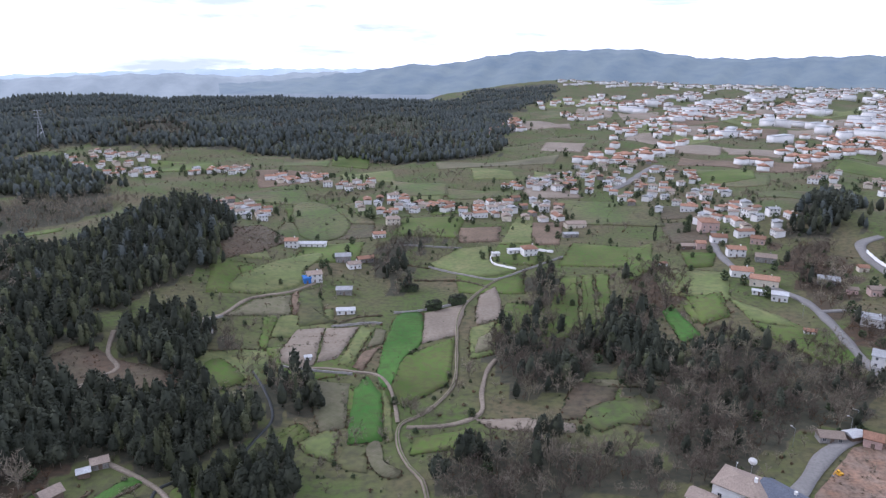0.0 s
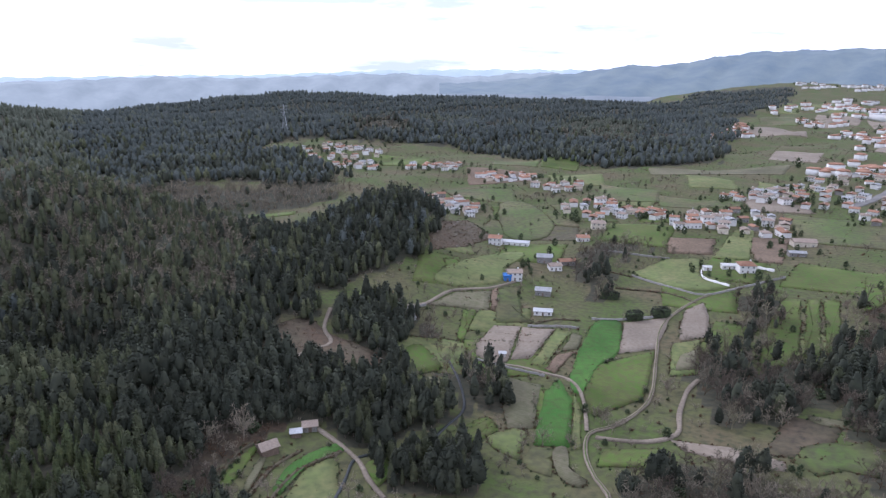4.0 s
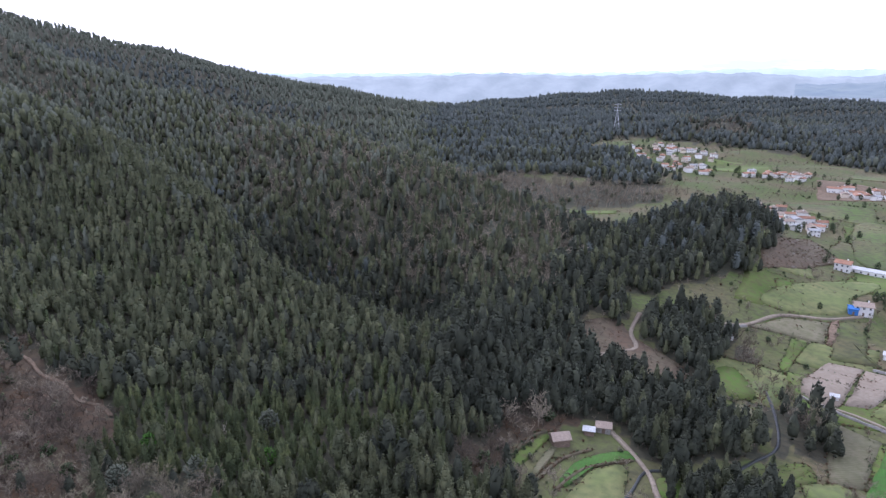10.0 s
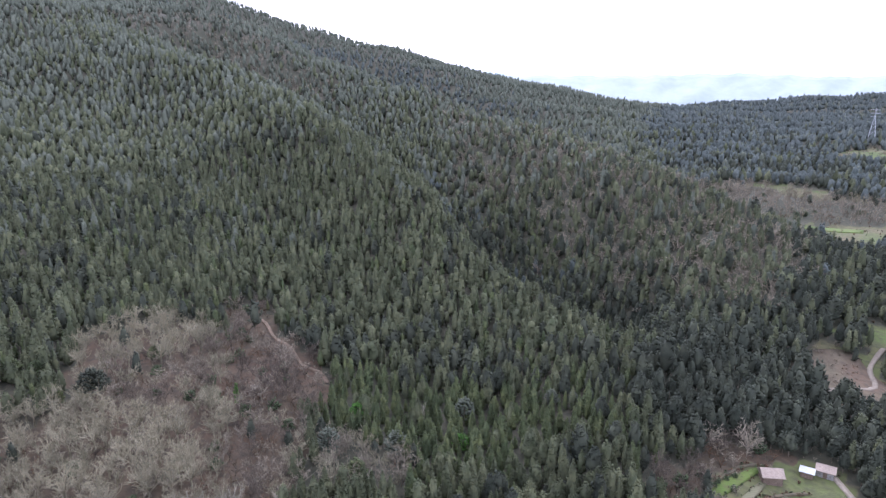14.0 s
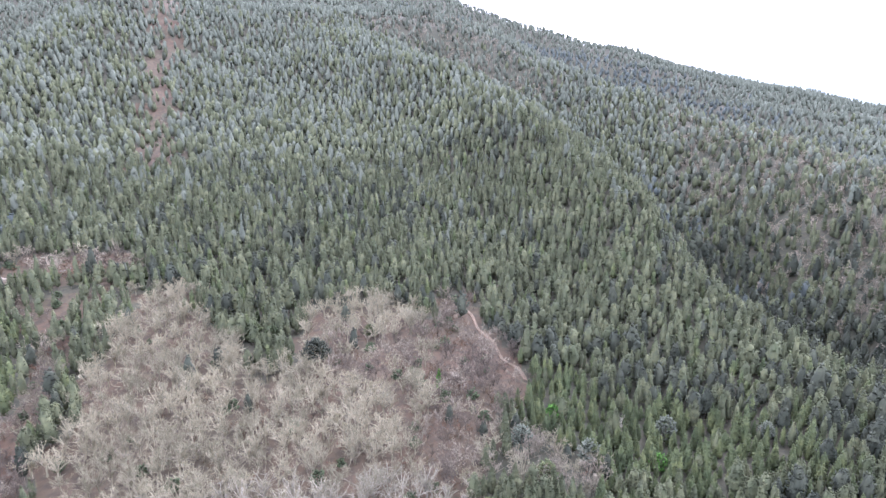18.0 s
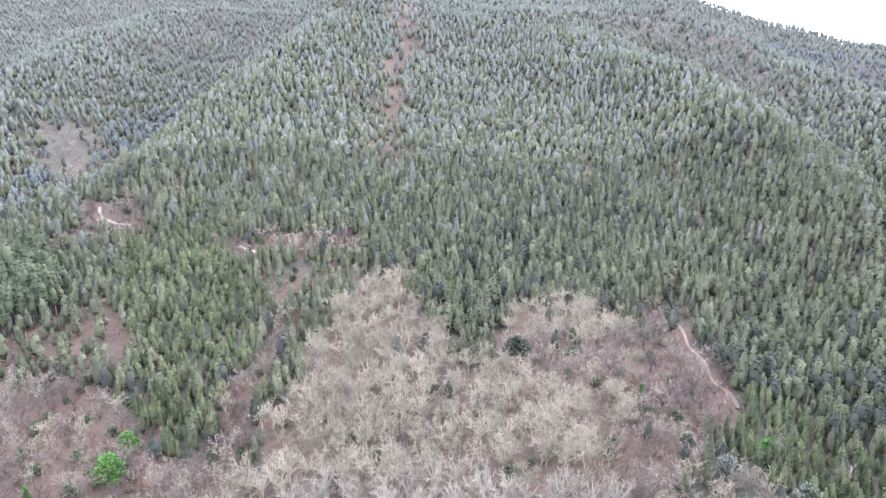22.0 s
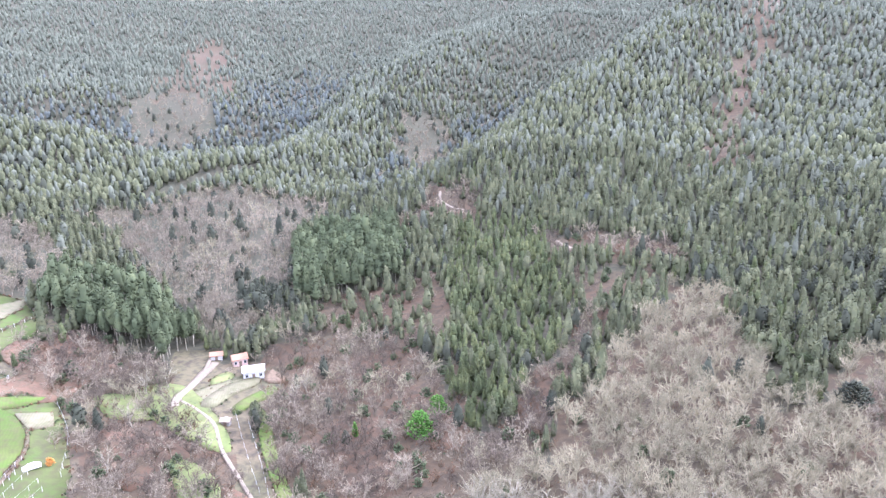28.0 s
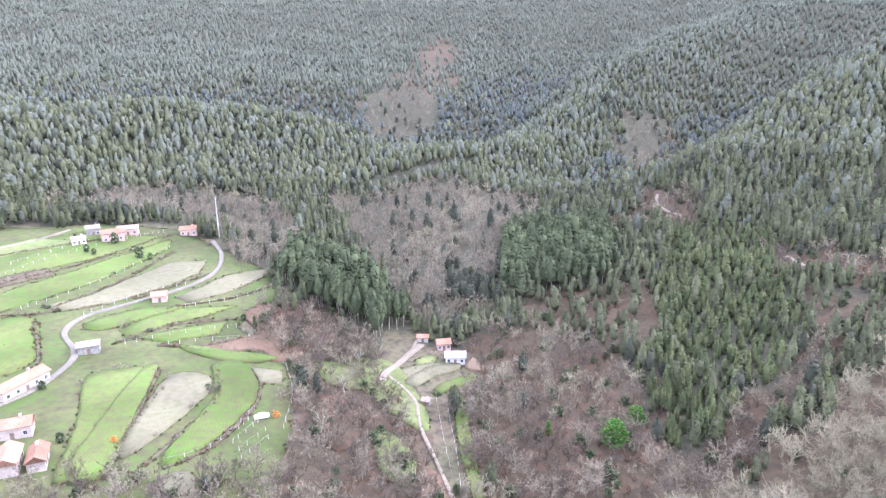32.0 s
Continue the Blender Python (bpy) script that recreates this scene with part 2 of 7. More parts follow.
M_GROUND = material("winter_scrub_ground", (0.11, 0.085, 0.055), (0.085, 0.085, 0.045), 0.03, c3=(0.06, 0.05, 0.035), fine=0.4, bump=0.5)
M_PINE = material("dark_needles", (0.028, 0.032, 0.022), (0.060, 0.063, 0.040), 0.16, c3=(0.037, 0.041, 0.029), fine=0.5, island=0.18, spec=0.1, rough=0.85, mottle=0.24, bump=0.25)
M_GUM = material("eucalyptus_leaves", (0.048, 0.055, 0.028), (0.108, 0.111, 0.058), 0.16, c3=(0.066, 0.071, 0.042), fine=0.6, island=0.16, spec=0.08, rough=0.9, mottle=0.26)
# haze over the far woods put into leaf colour; also pale near gums
M_PALE_HAZE_GUM = material("pale_and_haze_tinted_eucalyptus_leaves", (0.082, 0.090, 0.064), (0.118, 0.125, 0.090), 0.06, c3=(0.095, 0.103, 0.077), fine=0.3, island=0.05, spec=0.03, rough=1.0, mottle=0.16)
M_HAZEPINE = material("haze_tinted_needles", (0.064, 0.074, 0.066), (0.092, 0.101, 0.088), 0.05, c3=(0.074, 0.083, 0.074), fine=0.25, island=0.05, spec=0.03, rough=1.0, mottle=0.18)
M_BARE = material("pale_lichened_twigs", (0.226, 0.198, 0.130), (0.180, 0.155, 0.103), 0.12, c3=(0.206, 0.190, 0.120), fine=1.0, island=0.2, perobj=0.14, mottle=0.22)
M_SCRUB_FLOOR = material("bracken_litter", (0.104, 0.073, 0.047), (0.102, 0.090, 0.056), 0.05, c3=(0.072, 0.056, 0.039), fine=0.5, bump=0.5, mottle=0.2)
M_PASTURE = material("rough_pasture", (0.080, 0.112, 0.032), (0.122, 0.102, 0.056), 0.03, c3=(0.070, 0.068, 0.038), fine=0.35, bump=0.3, mottle=0.3)
M_GREEN = material("bright_winter_grass", (0.068, 0.112, 0.021), (0.094, 0.116, 0.032), 0.07, c3=(0.086, 0.084, 0.036), fine=0.45, bump=0.15, mottle=0.32, rows=(0.35, 35, 0.04))
M_TERRACE = material("terrace_grass", (0.060, 0.088, 0.022), (0.088, 0.092, 0.036), 0.06, c3=(0.066, 0.060, 0.032), fine=0.4, bump=0.3, mottle=0.3)
M_DEEP = material("lush_rye_grass", (0.046, 0.118, 0.022), (0.066, 0.132, 0.028), 0.08, c3=(0.058, 0.088, 0.026), fine=0.5, bump=0.15, mottle=0.2, rows=(0.4, -20, 0.05))
M_OLIVE = material("grazed_meadow", (0.118, 0.145, 0.048), (0.156, 0.150, 0.064), 0.07, c3=(0.094, 0.108, 0.044), fine=0.4, bump=0.12, mottle=0.22)
M_TILLED = material("pale_tilled_soil", (0.19, 0.155, 0.115), (0.225, 0.19, 0.145), 0.08, c3=(0.17, 0.138, 0.10), fine=0.7, bump=0.2, mottle=0.15, rows=(0.5, 62, 0.05))
M_SOIL = material("brown_soil", (0.165, 0.118, 0.08), (0.135, 0.10, 0.066), 0.1, c3=(0.10, 0.076, 0.05), fine=0.8, bump=0.25, mottle=0.2, rows=(0.45, 20, 0.05))
M_STUBBLE = material("bleached_stubble", (0.138, 0.120, 0.078), (0.122, 0.114, 0.066), 0.08, c3=(0.100, 0.098, 0.052), fine=0.5, bump=0.15, mottle=0.25, rows=(0.4, 48, 0.07))
M_BRACKEN = material("dead_bracken", (0.122, 0.070, 0.045), (0.104, 0.074, 0.047), 0.08, c3=(0.078, 0.062, 0.038), fine=0.6, bump=0.5, mottle=0.3)
M_SITE = material("raw_earth", (0.215, 0.132, 0.085), (0.185, 0.145, 0.11), 0.16, c3=(0.12, 0.085, 0.06), fine=0.9, bump=0.5, mottle=0.3)
M_TRACK = material("dusty_track", (0.225, 0.186, 0.140), (0.190, 0.158, 0.118), 0.2, c3=(0.135, 0.112, 0.080), fine=1.5, bump=0.05, mottle=0.25)
M_ROAD = material("worn_asphalt", (0.175, 0.165, 0.150), (0.205, 0.192, 0.172), 0.15, c3=(0.15, 0.142, 0.128), fine=1.2, bump=0.02, mottle=0.12)
M_WATER = material("dark_stream_water", (0.02, 0.022, 0.02), (0.03, 0.035, 0.03), 0.2, rough=0.45, spec=0.3, fine=1.0, bump=0.15)
M_STONE = material("dry_granite", (0.30, 0.28, 0.25), (0.22, 0.21, 0.19), 0.4, c3=(0.15, 0.14, 0.12), fine=2.0, bump=0.1)
M_BARK = material("grey_brown_bark", (0.16, 0.12, 0.09), (0.22, 0.18, 0.14), 0.3, c3=(0.09, 0.07, 0.05), fine=3.0, bump=0.03)
M_PALEBARK = material("pale_lichened_bark", (0.30, 0.272, 0.210), (0.25, 0.226, 0.172), 0.3, c3=(0.20, 0.185, 0.138), fine=3.0, bump=0.03, perobj=0.2)
M_DULL = material("grey_brown_twigs", (0.178, 0.152, 0.108), (0.225, 0.190, 0.138), 0.07, c3=(0.146, 0.124, 0.090), fine=0.8, island=0.3, mottle=0.25)
M_THICKET = material("dark_thicket_twigs", (0.094, 0.077, 0.057), (0.130, 0.104, 0.077), 0.08, c3=(0.073, 0.060, 0.045), fine=0.8, island=0.3, mottle=0.25)
M_RUST = material("rusty_bramble", (0.125, 0.070, 0.042), (0.090, 0.066, 0.038), 0.08, c3=(0.066, 0.050, 0.030), fine=0.9, island=0.35)
M_BUSH = material("evergreen_shrub", (0.058, 0.075, 0.038), (0.082, 0.100, 0.048), 0.1, c3=(0.045, 0.058, 0.030), fine=0.9, island=0.3)
M_LIME = material("fresh_green_leaves", (0.060, 0.135, 0.022), (0.090, 0.165, 0.034), 0.2, c3=(0.045, 0.10, 0.02), fine=1.2, island=0.35)
M_YOUNG = material("young_pine_needles", (0.046, 0.058, 0.026), (0.108, 0.118, 0.048), 0.16, c3=(0.058, 0.069, 0.034), fine=0.6, island=0.18, spec=0.1, rough=0.85, mottle=0.22)
M_TALLGUM = material("tall_eucalyptus_leaves", (0.050, 0.062, 0.032), (0.080, 0.092, 0.044), 0.12, c3=(0.056, 0.068, 0.037), fine=0.5, island=0.14, spec=0.08, rough=0.9, mottle=0.22)
M_ORANGE = material("orange_autumn_leaves", (0.50, 0.20, 0.04), (0.42, 0.22, 0.06), 0.5, c3=(0.30, 0.14, 0.04), fine=1.5, island=0.3)
M_WHITE = material("whitewashed_render", (0.70, 0.68, 0.64), (0.60, 0.58, 0.54), 0.3, c3=(0.62, 0.60, 0.56), fine=1.2, bump=0.01, perobj=0.08)
M_CREAM = material("cream_render", (0.66, 0.58, 0.45), (0.60, 0.53, 0.42), 0.3, c3=(0.5, 0.44, 0.35), fine=1.2, bump=0.01, perobj=0.1)
M_PINK = material("faded_pink_render", (0.50, 0.34, 0.28), (0.45, 0.33, 0.28), 0.3, c3=(0.36, 0.27, 0.23), fine=1.2, bump=0.01)
M_TILE = material("terracotta_tiles", (0.245, 0.128, 0.078), (0.30, 0.172, 0.112), 0.25, c3=(0.175, 0.105, 0.072), fine=2.5, bump=0.06, perobj=0.25)
M_OLDTILE = material("weathered_roof_tiles", (0.27, 0.215, 0.165), (0.23, 0.18, 0.14), 0.3, c3=(0.18, 0.145, 0.115), fine=2.5, bump=0.06, perobj=0.15)
M_FARMWALL = material("stained_lime_render", (0.40, 0.33, 0.275), (0.34, 0.29, 0.245), 0.3, c3=(0.27, 0.23, 0.20), fine=1.2, bump=0.02, perobj=0.15)
M_LANE = material("weathered_concrete_lane", (0.180, 0.160, 0.126), (0.152, 0.136, 0.108), 0.2, c3=(0.120, 0.108, 0.086), fine=1.3, bump=0.02, mottle=0.15)
M_TIN = material("pale_corrugated_sheet", (0.48, 0.48, 0.465), (0.40, 0.40, 0.385), 0.4, c3=(0.32, 0.315, 0.30), fine=3, rough=0.5, bump=0.03)
M_GREYROOF = material("grey_fibre_cement_roof", (0.33, 0.33, 0.32), (0.27, 0.27, 0.26), 0.4, c3=(0.2, 0.2, 0.19), fine=2, bump=0.03)
M_SLATE = material("grey_slate_roof", (0.095, 0.105, 0.125), (0.12, 0.13, 0.15), 0.6, c3=(0.075, 0.08, 0.095), fine=3, rough=0.5, bump=0.02)
M_BLUE = material("blue_painted_sheet", (0.05, 0.16, 0.42), (0.07, 0.18, 0.40), 0.5, c3=(0.05, 0.12, 0.30), fine=2, rough=0.5)
M_GLASS = material("dark_window_glass", (0.04, 0.045, 0.05), (0.05, 0.055, 0.06), 1, rough=0.1, spec=0.6, fine=3)
M_WOOD = material("weathered_boards", (0.20, 0.15, 0.11), (0.15, 0.11, 0.08), 0.8, c3=(0.1, 0.075, 0.055), fine=4, bump=0.02)
M_CONCRETE = material("pale_concrete", (0.52, 0.50, 0.47), (0.44, 0.43, 0.40), 0.5, c3=(0.36, 0.35, 0.33), fine=3, bump=0.01)
M_STEEL = material("galvanised_steel", (0.45, 0.46, 0.47), (0.38, 0.39, 0.40), 1, rough=0.45, metal=0.8, fine=4)
M_YELLOW = material("yellow_machine_paint", (0.70, 0.38, 0.03), (0.62, 0.34, 0.04), 1, rough=0.45, fine=4)
M_BLACK = material("black_rubber", (0.03, 0.03, 0.03), (0.04, 0.04, 0.04), 1, fine=4)


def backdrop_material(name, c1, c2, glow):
    """Distant hills whose haze is put into their colour as a glow."""
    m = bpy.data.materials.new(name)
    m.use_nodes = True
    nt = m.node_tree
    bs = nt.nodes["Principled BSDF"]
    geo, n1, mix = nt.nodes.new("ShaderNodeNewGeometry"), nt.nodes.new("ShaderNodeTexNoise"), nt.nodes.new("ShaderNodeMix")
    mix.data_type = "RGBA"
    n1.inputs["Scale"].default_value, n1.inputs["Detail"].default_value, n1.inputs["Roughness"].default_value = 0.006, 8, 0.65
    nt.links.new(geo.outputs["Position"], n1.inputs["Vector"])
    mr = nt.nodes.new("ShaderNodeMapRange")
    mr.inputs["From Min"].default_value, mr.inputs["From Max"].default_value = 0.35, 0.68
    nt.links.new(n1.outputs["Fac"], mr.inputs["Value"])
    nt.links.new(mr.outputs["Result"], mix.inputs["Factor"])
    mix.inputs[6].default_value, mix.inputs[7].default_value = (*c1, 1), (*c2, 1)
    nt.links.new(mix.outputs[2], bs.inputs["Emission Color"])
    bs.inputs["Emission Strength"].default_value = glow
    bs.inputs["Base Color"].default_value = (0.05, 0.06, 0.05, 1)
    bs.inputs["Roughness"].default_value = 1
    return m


M_FAR1 = backdrop_material("blue_mountain_painted_haze", (0.085, 0.12, 0.16), (0.15, 0.18, 0.19), 0.9)
M_FAR2 = backdrop_material("pale_hills_painted_haze", (0.215, 0.240, 0.256), (0.295, 0.318, 0.332), 0.9)
M_FAR3 = backdrop_material("palest_hills_painted_haze", (0.40, 0.47, 0.53), (0.50, 0.56, 0.60), 0.9)


def ground_material():
    """Pasture, litter and bracken that pass into one another with ragged edges, by what covers the land."""
    m = bpy.data.materials.new("valley_and_hill_ground")
    m.use_nodes = True
    nt = m.node_tree
    nt.nodes.clear()
    N, L = nt.nodes.new, nt.links.new
    out, bs, geo = N("ShaderNodeOutputMaterial"), N("ShaderNodeBsdfPrincipled"), N("ShaderNodeNewGeometry")
    L(bs.outputs["BSDF"], out.inputs["Surface"])

    def noise_at(scale, detail=6):
        n = N("ShaderNodeTexNoise")
        n.inputs["Scale"].default_value, n.inputs["Detail"].default_value = scale, detail
        L(geo.outputs["Position"], n.inputs["Vector"])
        return n.outputs["Fac"]

    def spread(value, lo, hi):
        r = N("ShaderNodeMapRange")
        r.inputs["From Min"].default_value, r.inputs["From Max"].default_value = lo, hi
        L(value, r.inputs["Value"])
        return r.outputs["Result"]

    def blend(fac, a, b):
        x = N("ShaderNodeMix")
        x.data_type = "RGBA"
        L(fac, x.inputs["Factor"])
        for sock, c in ((x.inputs[6], a), (x.inputs[7], b)):
            if isinstance(c, tuple):
                sock.default_value = (*c, 1)
            else:
                L(c, sock)
        return x.outputs[2]

    broad, mid, fine = noise_at(0.028), noise_at(0.11), noise_at(0.45)
    b, f = spread(broad, 0.36, 0.64), spread(fine, 0.42, 0.68)
    scrub = blend(f, blend(b, (0.11, 0.085, 0.055), (0.085, 0.085, 0.045)), (0.055, 0.047, 0.033))
    last = scrub
    for name, c1, c2, c3 in (("pasture", (0.076, 0.102, 0.030), (0.114, 0.094, 0.053), (0.066, 0.064, 0.035)), ("litter", (0.058, 0.056, 0.036), (0.070, 0.062, 0.042), (0.042, 0.044, 0.030)),
                             ("bracken", (0.080, 0.053, 0.034), (0.074, 0.062, 0.039), (0.052, 0.043, 0.030))):
        kind = blend(f, blend(b, c1, c2), c3)
        a, add = N("ShaderNodeAttribute"), N("ShaderNodeMath")
        a.attribute_name = name
        add.operation = "ADD"
        L(a.outputs["Fac"], add.inputs[0])
        L(mid, add.inputs[1])
        last = blend(spread(add.outputs["Value"], 0.88, 1.12), last, kind)
    L(last, bs.inputs["Base Color"])
    bs.inputs["Roughness"].default_value = 0.95
    bs.inputs["Specular IOR Level"].default_value = 0.08
    bump = N("ShaderNodeBump")
    bump.inputs["Strength"].default_value, bump.inputs["Distance"].default_value = 0.8, 0.5
    L(fine, bump.inputs["Height"])
    L(bump.outputs["Normal"], bs.inputs["Normal"])
    return m


M_LAND = ground_material()


# ---- mesh helpers ----
def bulk(name, verts, faces, mat, parent=None, label="", smooth=False):
    """One mesh object from arrays of corners and of triangles or quads."""
    me = bpy.data.meshes.new(name)
    verts, faces = np.asarray(verts, np.float32), np.asarray(faces, np.int32)
    n = faces.shape[1]
    me.vertices.add(len(verts))
    me.vertices.foreach_set("co", verts.ravel())
    me.loops.add(faces.size)
    me.loops.foreach_set("vertex_index", faces.ravel())
    me.polygons.add(len(faces))
    me.polygons.foreach_set("loop_start", np.arange(0, faces.size, n, dtype=np.int32))
    me.polygons.foreach_set("loop_total", np.full(len(faces), n, np.int32))
    if smooth:
        me.polygons.foreach_set("use_smooth", np.ones(len(faces), bool))
    me.update(calc_edges=True)
    for one in mat if isinstance(mat, (list, tuple)) else [mat]:
        me.materials.append(one)
    ob = new(name, me)
    ob.parent = parent
    if label:
        ob["label"] = label
    return ob


def inside(x, y, corners):
    """Which of the points lie in a plan outline."""
    hit = np.zeros(np.shape(x), bool)
    for (x0, y0), (x1, y1) in zip(corners, corners[1:] + corners[:1]):
        if y0 != y1:
            hit ^= ((y0 > y) != (y1 > y)) & (x < (x1 - x0) * (y - y0) / (y1 - y0) + x0)
    return hit


def polar(*pairs):
    """Plan corners from bearings and distances."""
    return [(-r * math.sin(radians(b)), r * math.cos(radians(b))) for b, r in pairs]


def curve_through(pts, step, closed=False, round_off=True):
    """Evenly spaced points along a line through pts, rounded like a drawn curve or with straight sides."""
    P = np.array(pts, float)
    n = len(P)
    out = []
    for i in range(n if closed else n - 1):
        a, b = P[i], P[(i + 1) % n]
        p0 = P[(i - 1) % n] if closed or i else a
        p3 = P[(i + 2) % n] if closed or i + 2 < n else b
        k = max(2, int(np.linalg.norm(b - a) / step))
        for u in np.arange(k) / k:
            if round_off:
                w = _weights(u)
                out.append(w[0] * p0 + w[1] * a + w[2] * b + w[3] * p3)
            else:
                out.append(a + (b - a) * u)
    if not closed:
        out.append(P[-1])
    return np.array(out)


# ---- what covers the ground: woods of several kinds, scrub, open land ----
OPEN, GUM, PINE, BARE, SCRUB, YOUNG, SPARSE, TALLGUM, DULL, MIXED = range(10)
COVERS = []


def cover(kind, corners):
    COVERS.append((kind, corners))


cover(GUM, polar((35, 130), (60, 100), (180, 100), (180, 2150), (120, 2150), (80, 1900), (58, 1700), (42, 1800), (42, 900), (38, 300)))
cover(PINE, polar((-4, 790), (0, 715), (6, 735), (12, 790), (20, 880), (29, 930), (33, 820), (44, 700), (46, 900), (44, 1800), (30, 1850), (-2, 1850), (-5, 1400), (-5, 1000)))
cover(DULL, polar((9, 960), (10, 1080), (14, 1060), (14, 980)))
cover(MIXED, polar((2, 900), (8, 960), (8, 1300), (1, 1300)))
cover(MIXED, polar((17, 1040), (26, 1080), (27, 1300), (17, 1280)))
cover(DULL, polar((20, 940), (25, 960), (25, 1020), (20, 1010)))
cover(DULL, polar((-2, 1000), (3, 980), (3, 1060), (-2, 1080)))
cover(PINE, polar((26, 620), (28, 590), (34, 640), (40, 600), (44, 520), (45, 700), (42, 900), (36, 900), (28, 720)))
cover(DULL, polar((26, 540), (28, 525), (37, 520), (43, 470), (45, 520), (38, 610), (27, 600)))
cover(OPEN, polar((29.5, 488), (34, 482), (38.5, 478), (39, 505), (33, 520), (29, 510)))
cover(PINE, polar((17.5, 380), (19, 350), (25, 320), (31, 290), (40, 240), (48, 300), (48, 420), (40, 440), (34, 420), (30, 400), (26, 450), (21, 470), (17.5, 430)))
cover(PINE, [(-114, 153), (-118, 164), (-130, 187), (-148, 220), (-144, 239), (-138, 248), (-131, 257), (-102, 278), (-94, 264), (-89, 231), (-79, 211), (-64, 204), (-60, 195), (-64, 184), (-79, 164), (-90, 170), (-100, 170)])
cover(MIXED, [(-905, 440), (-778, 492), (-658, 513), (-346, 374), (-253, 365), (-188, 296), (-159, 228), (-179, 199), (-265, 232), (-362, 251), (-459, 259)])
cover(MIXED, [(-1031, 59), (-1295, 229), (-923, 273), (-752, 268), (-778, 226), (-941, 159)])
cover(PINE, [(-214, 215), (-171, 216), (-155, 237), (-134, 255), (-120, 199), (-113, 166), (-115, 136), (-134, 137)])
cover(OPEN, [(-135, 209), (-141, 223), (-140, 237), (-130, 239), (-133, 255), (-127, 250), (-118, 232), (-98, 227), (-92, 215), (-99, 206), (-112, 212), (-121, 211)])
cover(OPEN, [(-94, 119), (-104, 136), (-108, 150), (-101, 167), (-91, 170), (-74, 158), (-65, 149)])
cover(SCRUB, [(-108, 110), (-112, 129), (-118, 147), (-112, 161), (-101, 167), (-107, 151), (-104, 136), (-98, 122), (-99, 114)])
cover(BARE, [(-245, -12), (-260, 5), (-253, 26), (-228, 36), (-197, 39), (-177, 40), (-165, 37), (-151, 31), (-174, -14)])
cover(BARE, [(-282, -68), (-278, -57), (-234, -36), (-206, -23), (-211, -11), (-225, -1), (-236, 16), (-234, 28), (-219, 34), (-198, 32), (-182, 24), (-166, 27), (-158, 29), (-134, -65), (-151, -69), (-168, -74), (-187, -72), (-218, -79), (-245, -75), (-274, -72)])
cover(SCRUB, [(-225, 3), (-215, 22), (-199, 27), (-187, 20), (-192, 2), (-206, -5)])
cover(YOUNG, [(-188, 53), (-203, 68), (-193, 79), (-177, 84), (-170, 101), (-156, 119), (-143, 127), (-132, 120), (-143, 38), (-163, 55)])
cover(SCRUB, [(-172, -196), (-190, -177), (-193, -140), (-172, -116), (-150, -86), (-174, -90), (-213, -95), (-233, -95), (-218, -84), (-178, -78), (-150, -72), (-135, -62), (-97, -128), (-124, -150), (-139, -173)])
cover(SPARSE, [(-207, -226), (-229, -219), (-242, -194), (-259, -177), (-192, -130), (-195, -142), (-190, -183), (-192, -204)])
cover(YOUNG, [(-307, -204), (-325, -180), (-312, -141), (-212, -98), (-187, -95), (-164, -90), (-149, -89), (-167, -110), (-192, -132), (-254, -170)])
cover(SPARSE, [(-269, -121), (-277, -98), (-282, -80), (-234, -93), (-231, -101)])
cover(DULL, [(-235, -375), (-298, -429), (-337, -408), (-321, -298), (-255, -280), (-209, -235), (-183, -243), (-159, -235), (-179, -279)])
cover(DULL, [(-49, -466), (-115, -468), (-180, -422), (-171, -357), (-141, -291), (-110, -291), (-119, -333), (-115, -382), (-62, -439)])
cover(DULL, [(-213, -414), (-274, -409), (-320, -341), (-246, -270), (-192, -242), (-152, -223), (-160, -247), (-178, -300)])
cover(TALLGUM, [(-249, -270), (-286, -275), (-284, -228), (-239, -192), (-218, -209), (-192, -204), (-202, -227)])
cover(PINE, [(-179, -238), (-196, -244), (-199, -225), (-181, -206), (-169, -216)])
cover(TALLGUM, [(-125, -273), (-141, -291), (-158, -288), (-153, -250), (-143, -210), (-127, -198), (-125, -231), (-116, -248)])
cover(SCRUB, [(-85, -226), (-110, -241), (-127, -218), (-125, -192), (-113, -162), (-93, -121), (-53, -140), (-72, -165), (-93, -204)])
cover(SCRUB, [(-144, -183), (-149, -173), (-143, -152), (-141, -125), (-140, -107), (-126, -92), (-100, -116), (-119, -143)])
cover(OPEN, [(14, -446), (-78, -383), (-111, -370), (-115, -335), (-109, -300), (-126, -290), (-120, -262), (-85, -231), (-96, -213), (-73, -165), (-54, -139), (17, -178)])
cover(SCRUB, [(-92, -246), (-103, -255), (-110, -249), (-122, -254), (-124, -242), (-128, -238), (-120, -227), (-116, -215), (-106, -214), (-93, -206), (-85, -207), (-86, -215), (-91, -232)])
cover(OPEN, [(-134, -209), (-146, -206), (-157, -179), (-142, -162), (-123, -157), (-99, -117), (-91, -122), (-109, -156), (-111, -174)])
cover(SCRUB, polar((178, 30), (178, 170), (150, 158), (122, 158), (122, 100), (76, 100), (60, 105), (44, 118), (30, 100), (-10, 110), (-30, 100), (-36, 30)))
cover(BARE, polar((122, 100), (122, 160), (100, 160), (78, 158), (74, 120), (78, 100)))
cover(SPARSE, [(-489, -787), (-590, -870), (-853, -1123), (-833, -1004), (-633, -794), (-535, -707), (-471, -643), (-412, -662)])
cover(DULL, [(-478, -783), (-563, -833), (-599, -798), (-536, -707), (-464, -643), (-412, -662)])
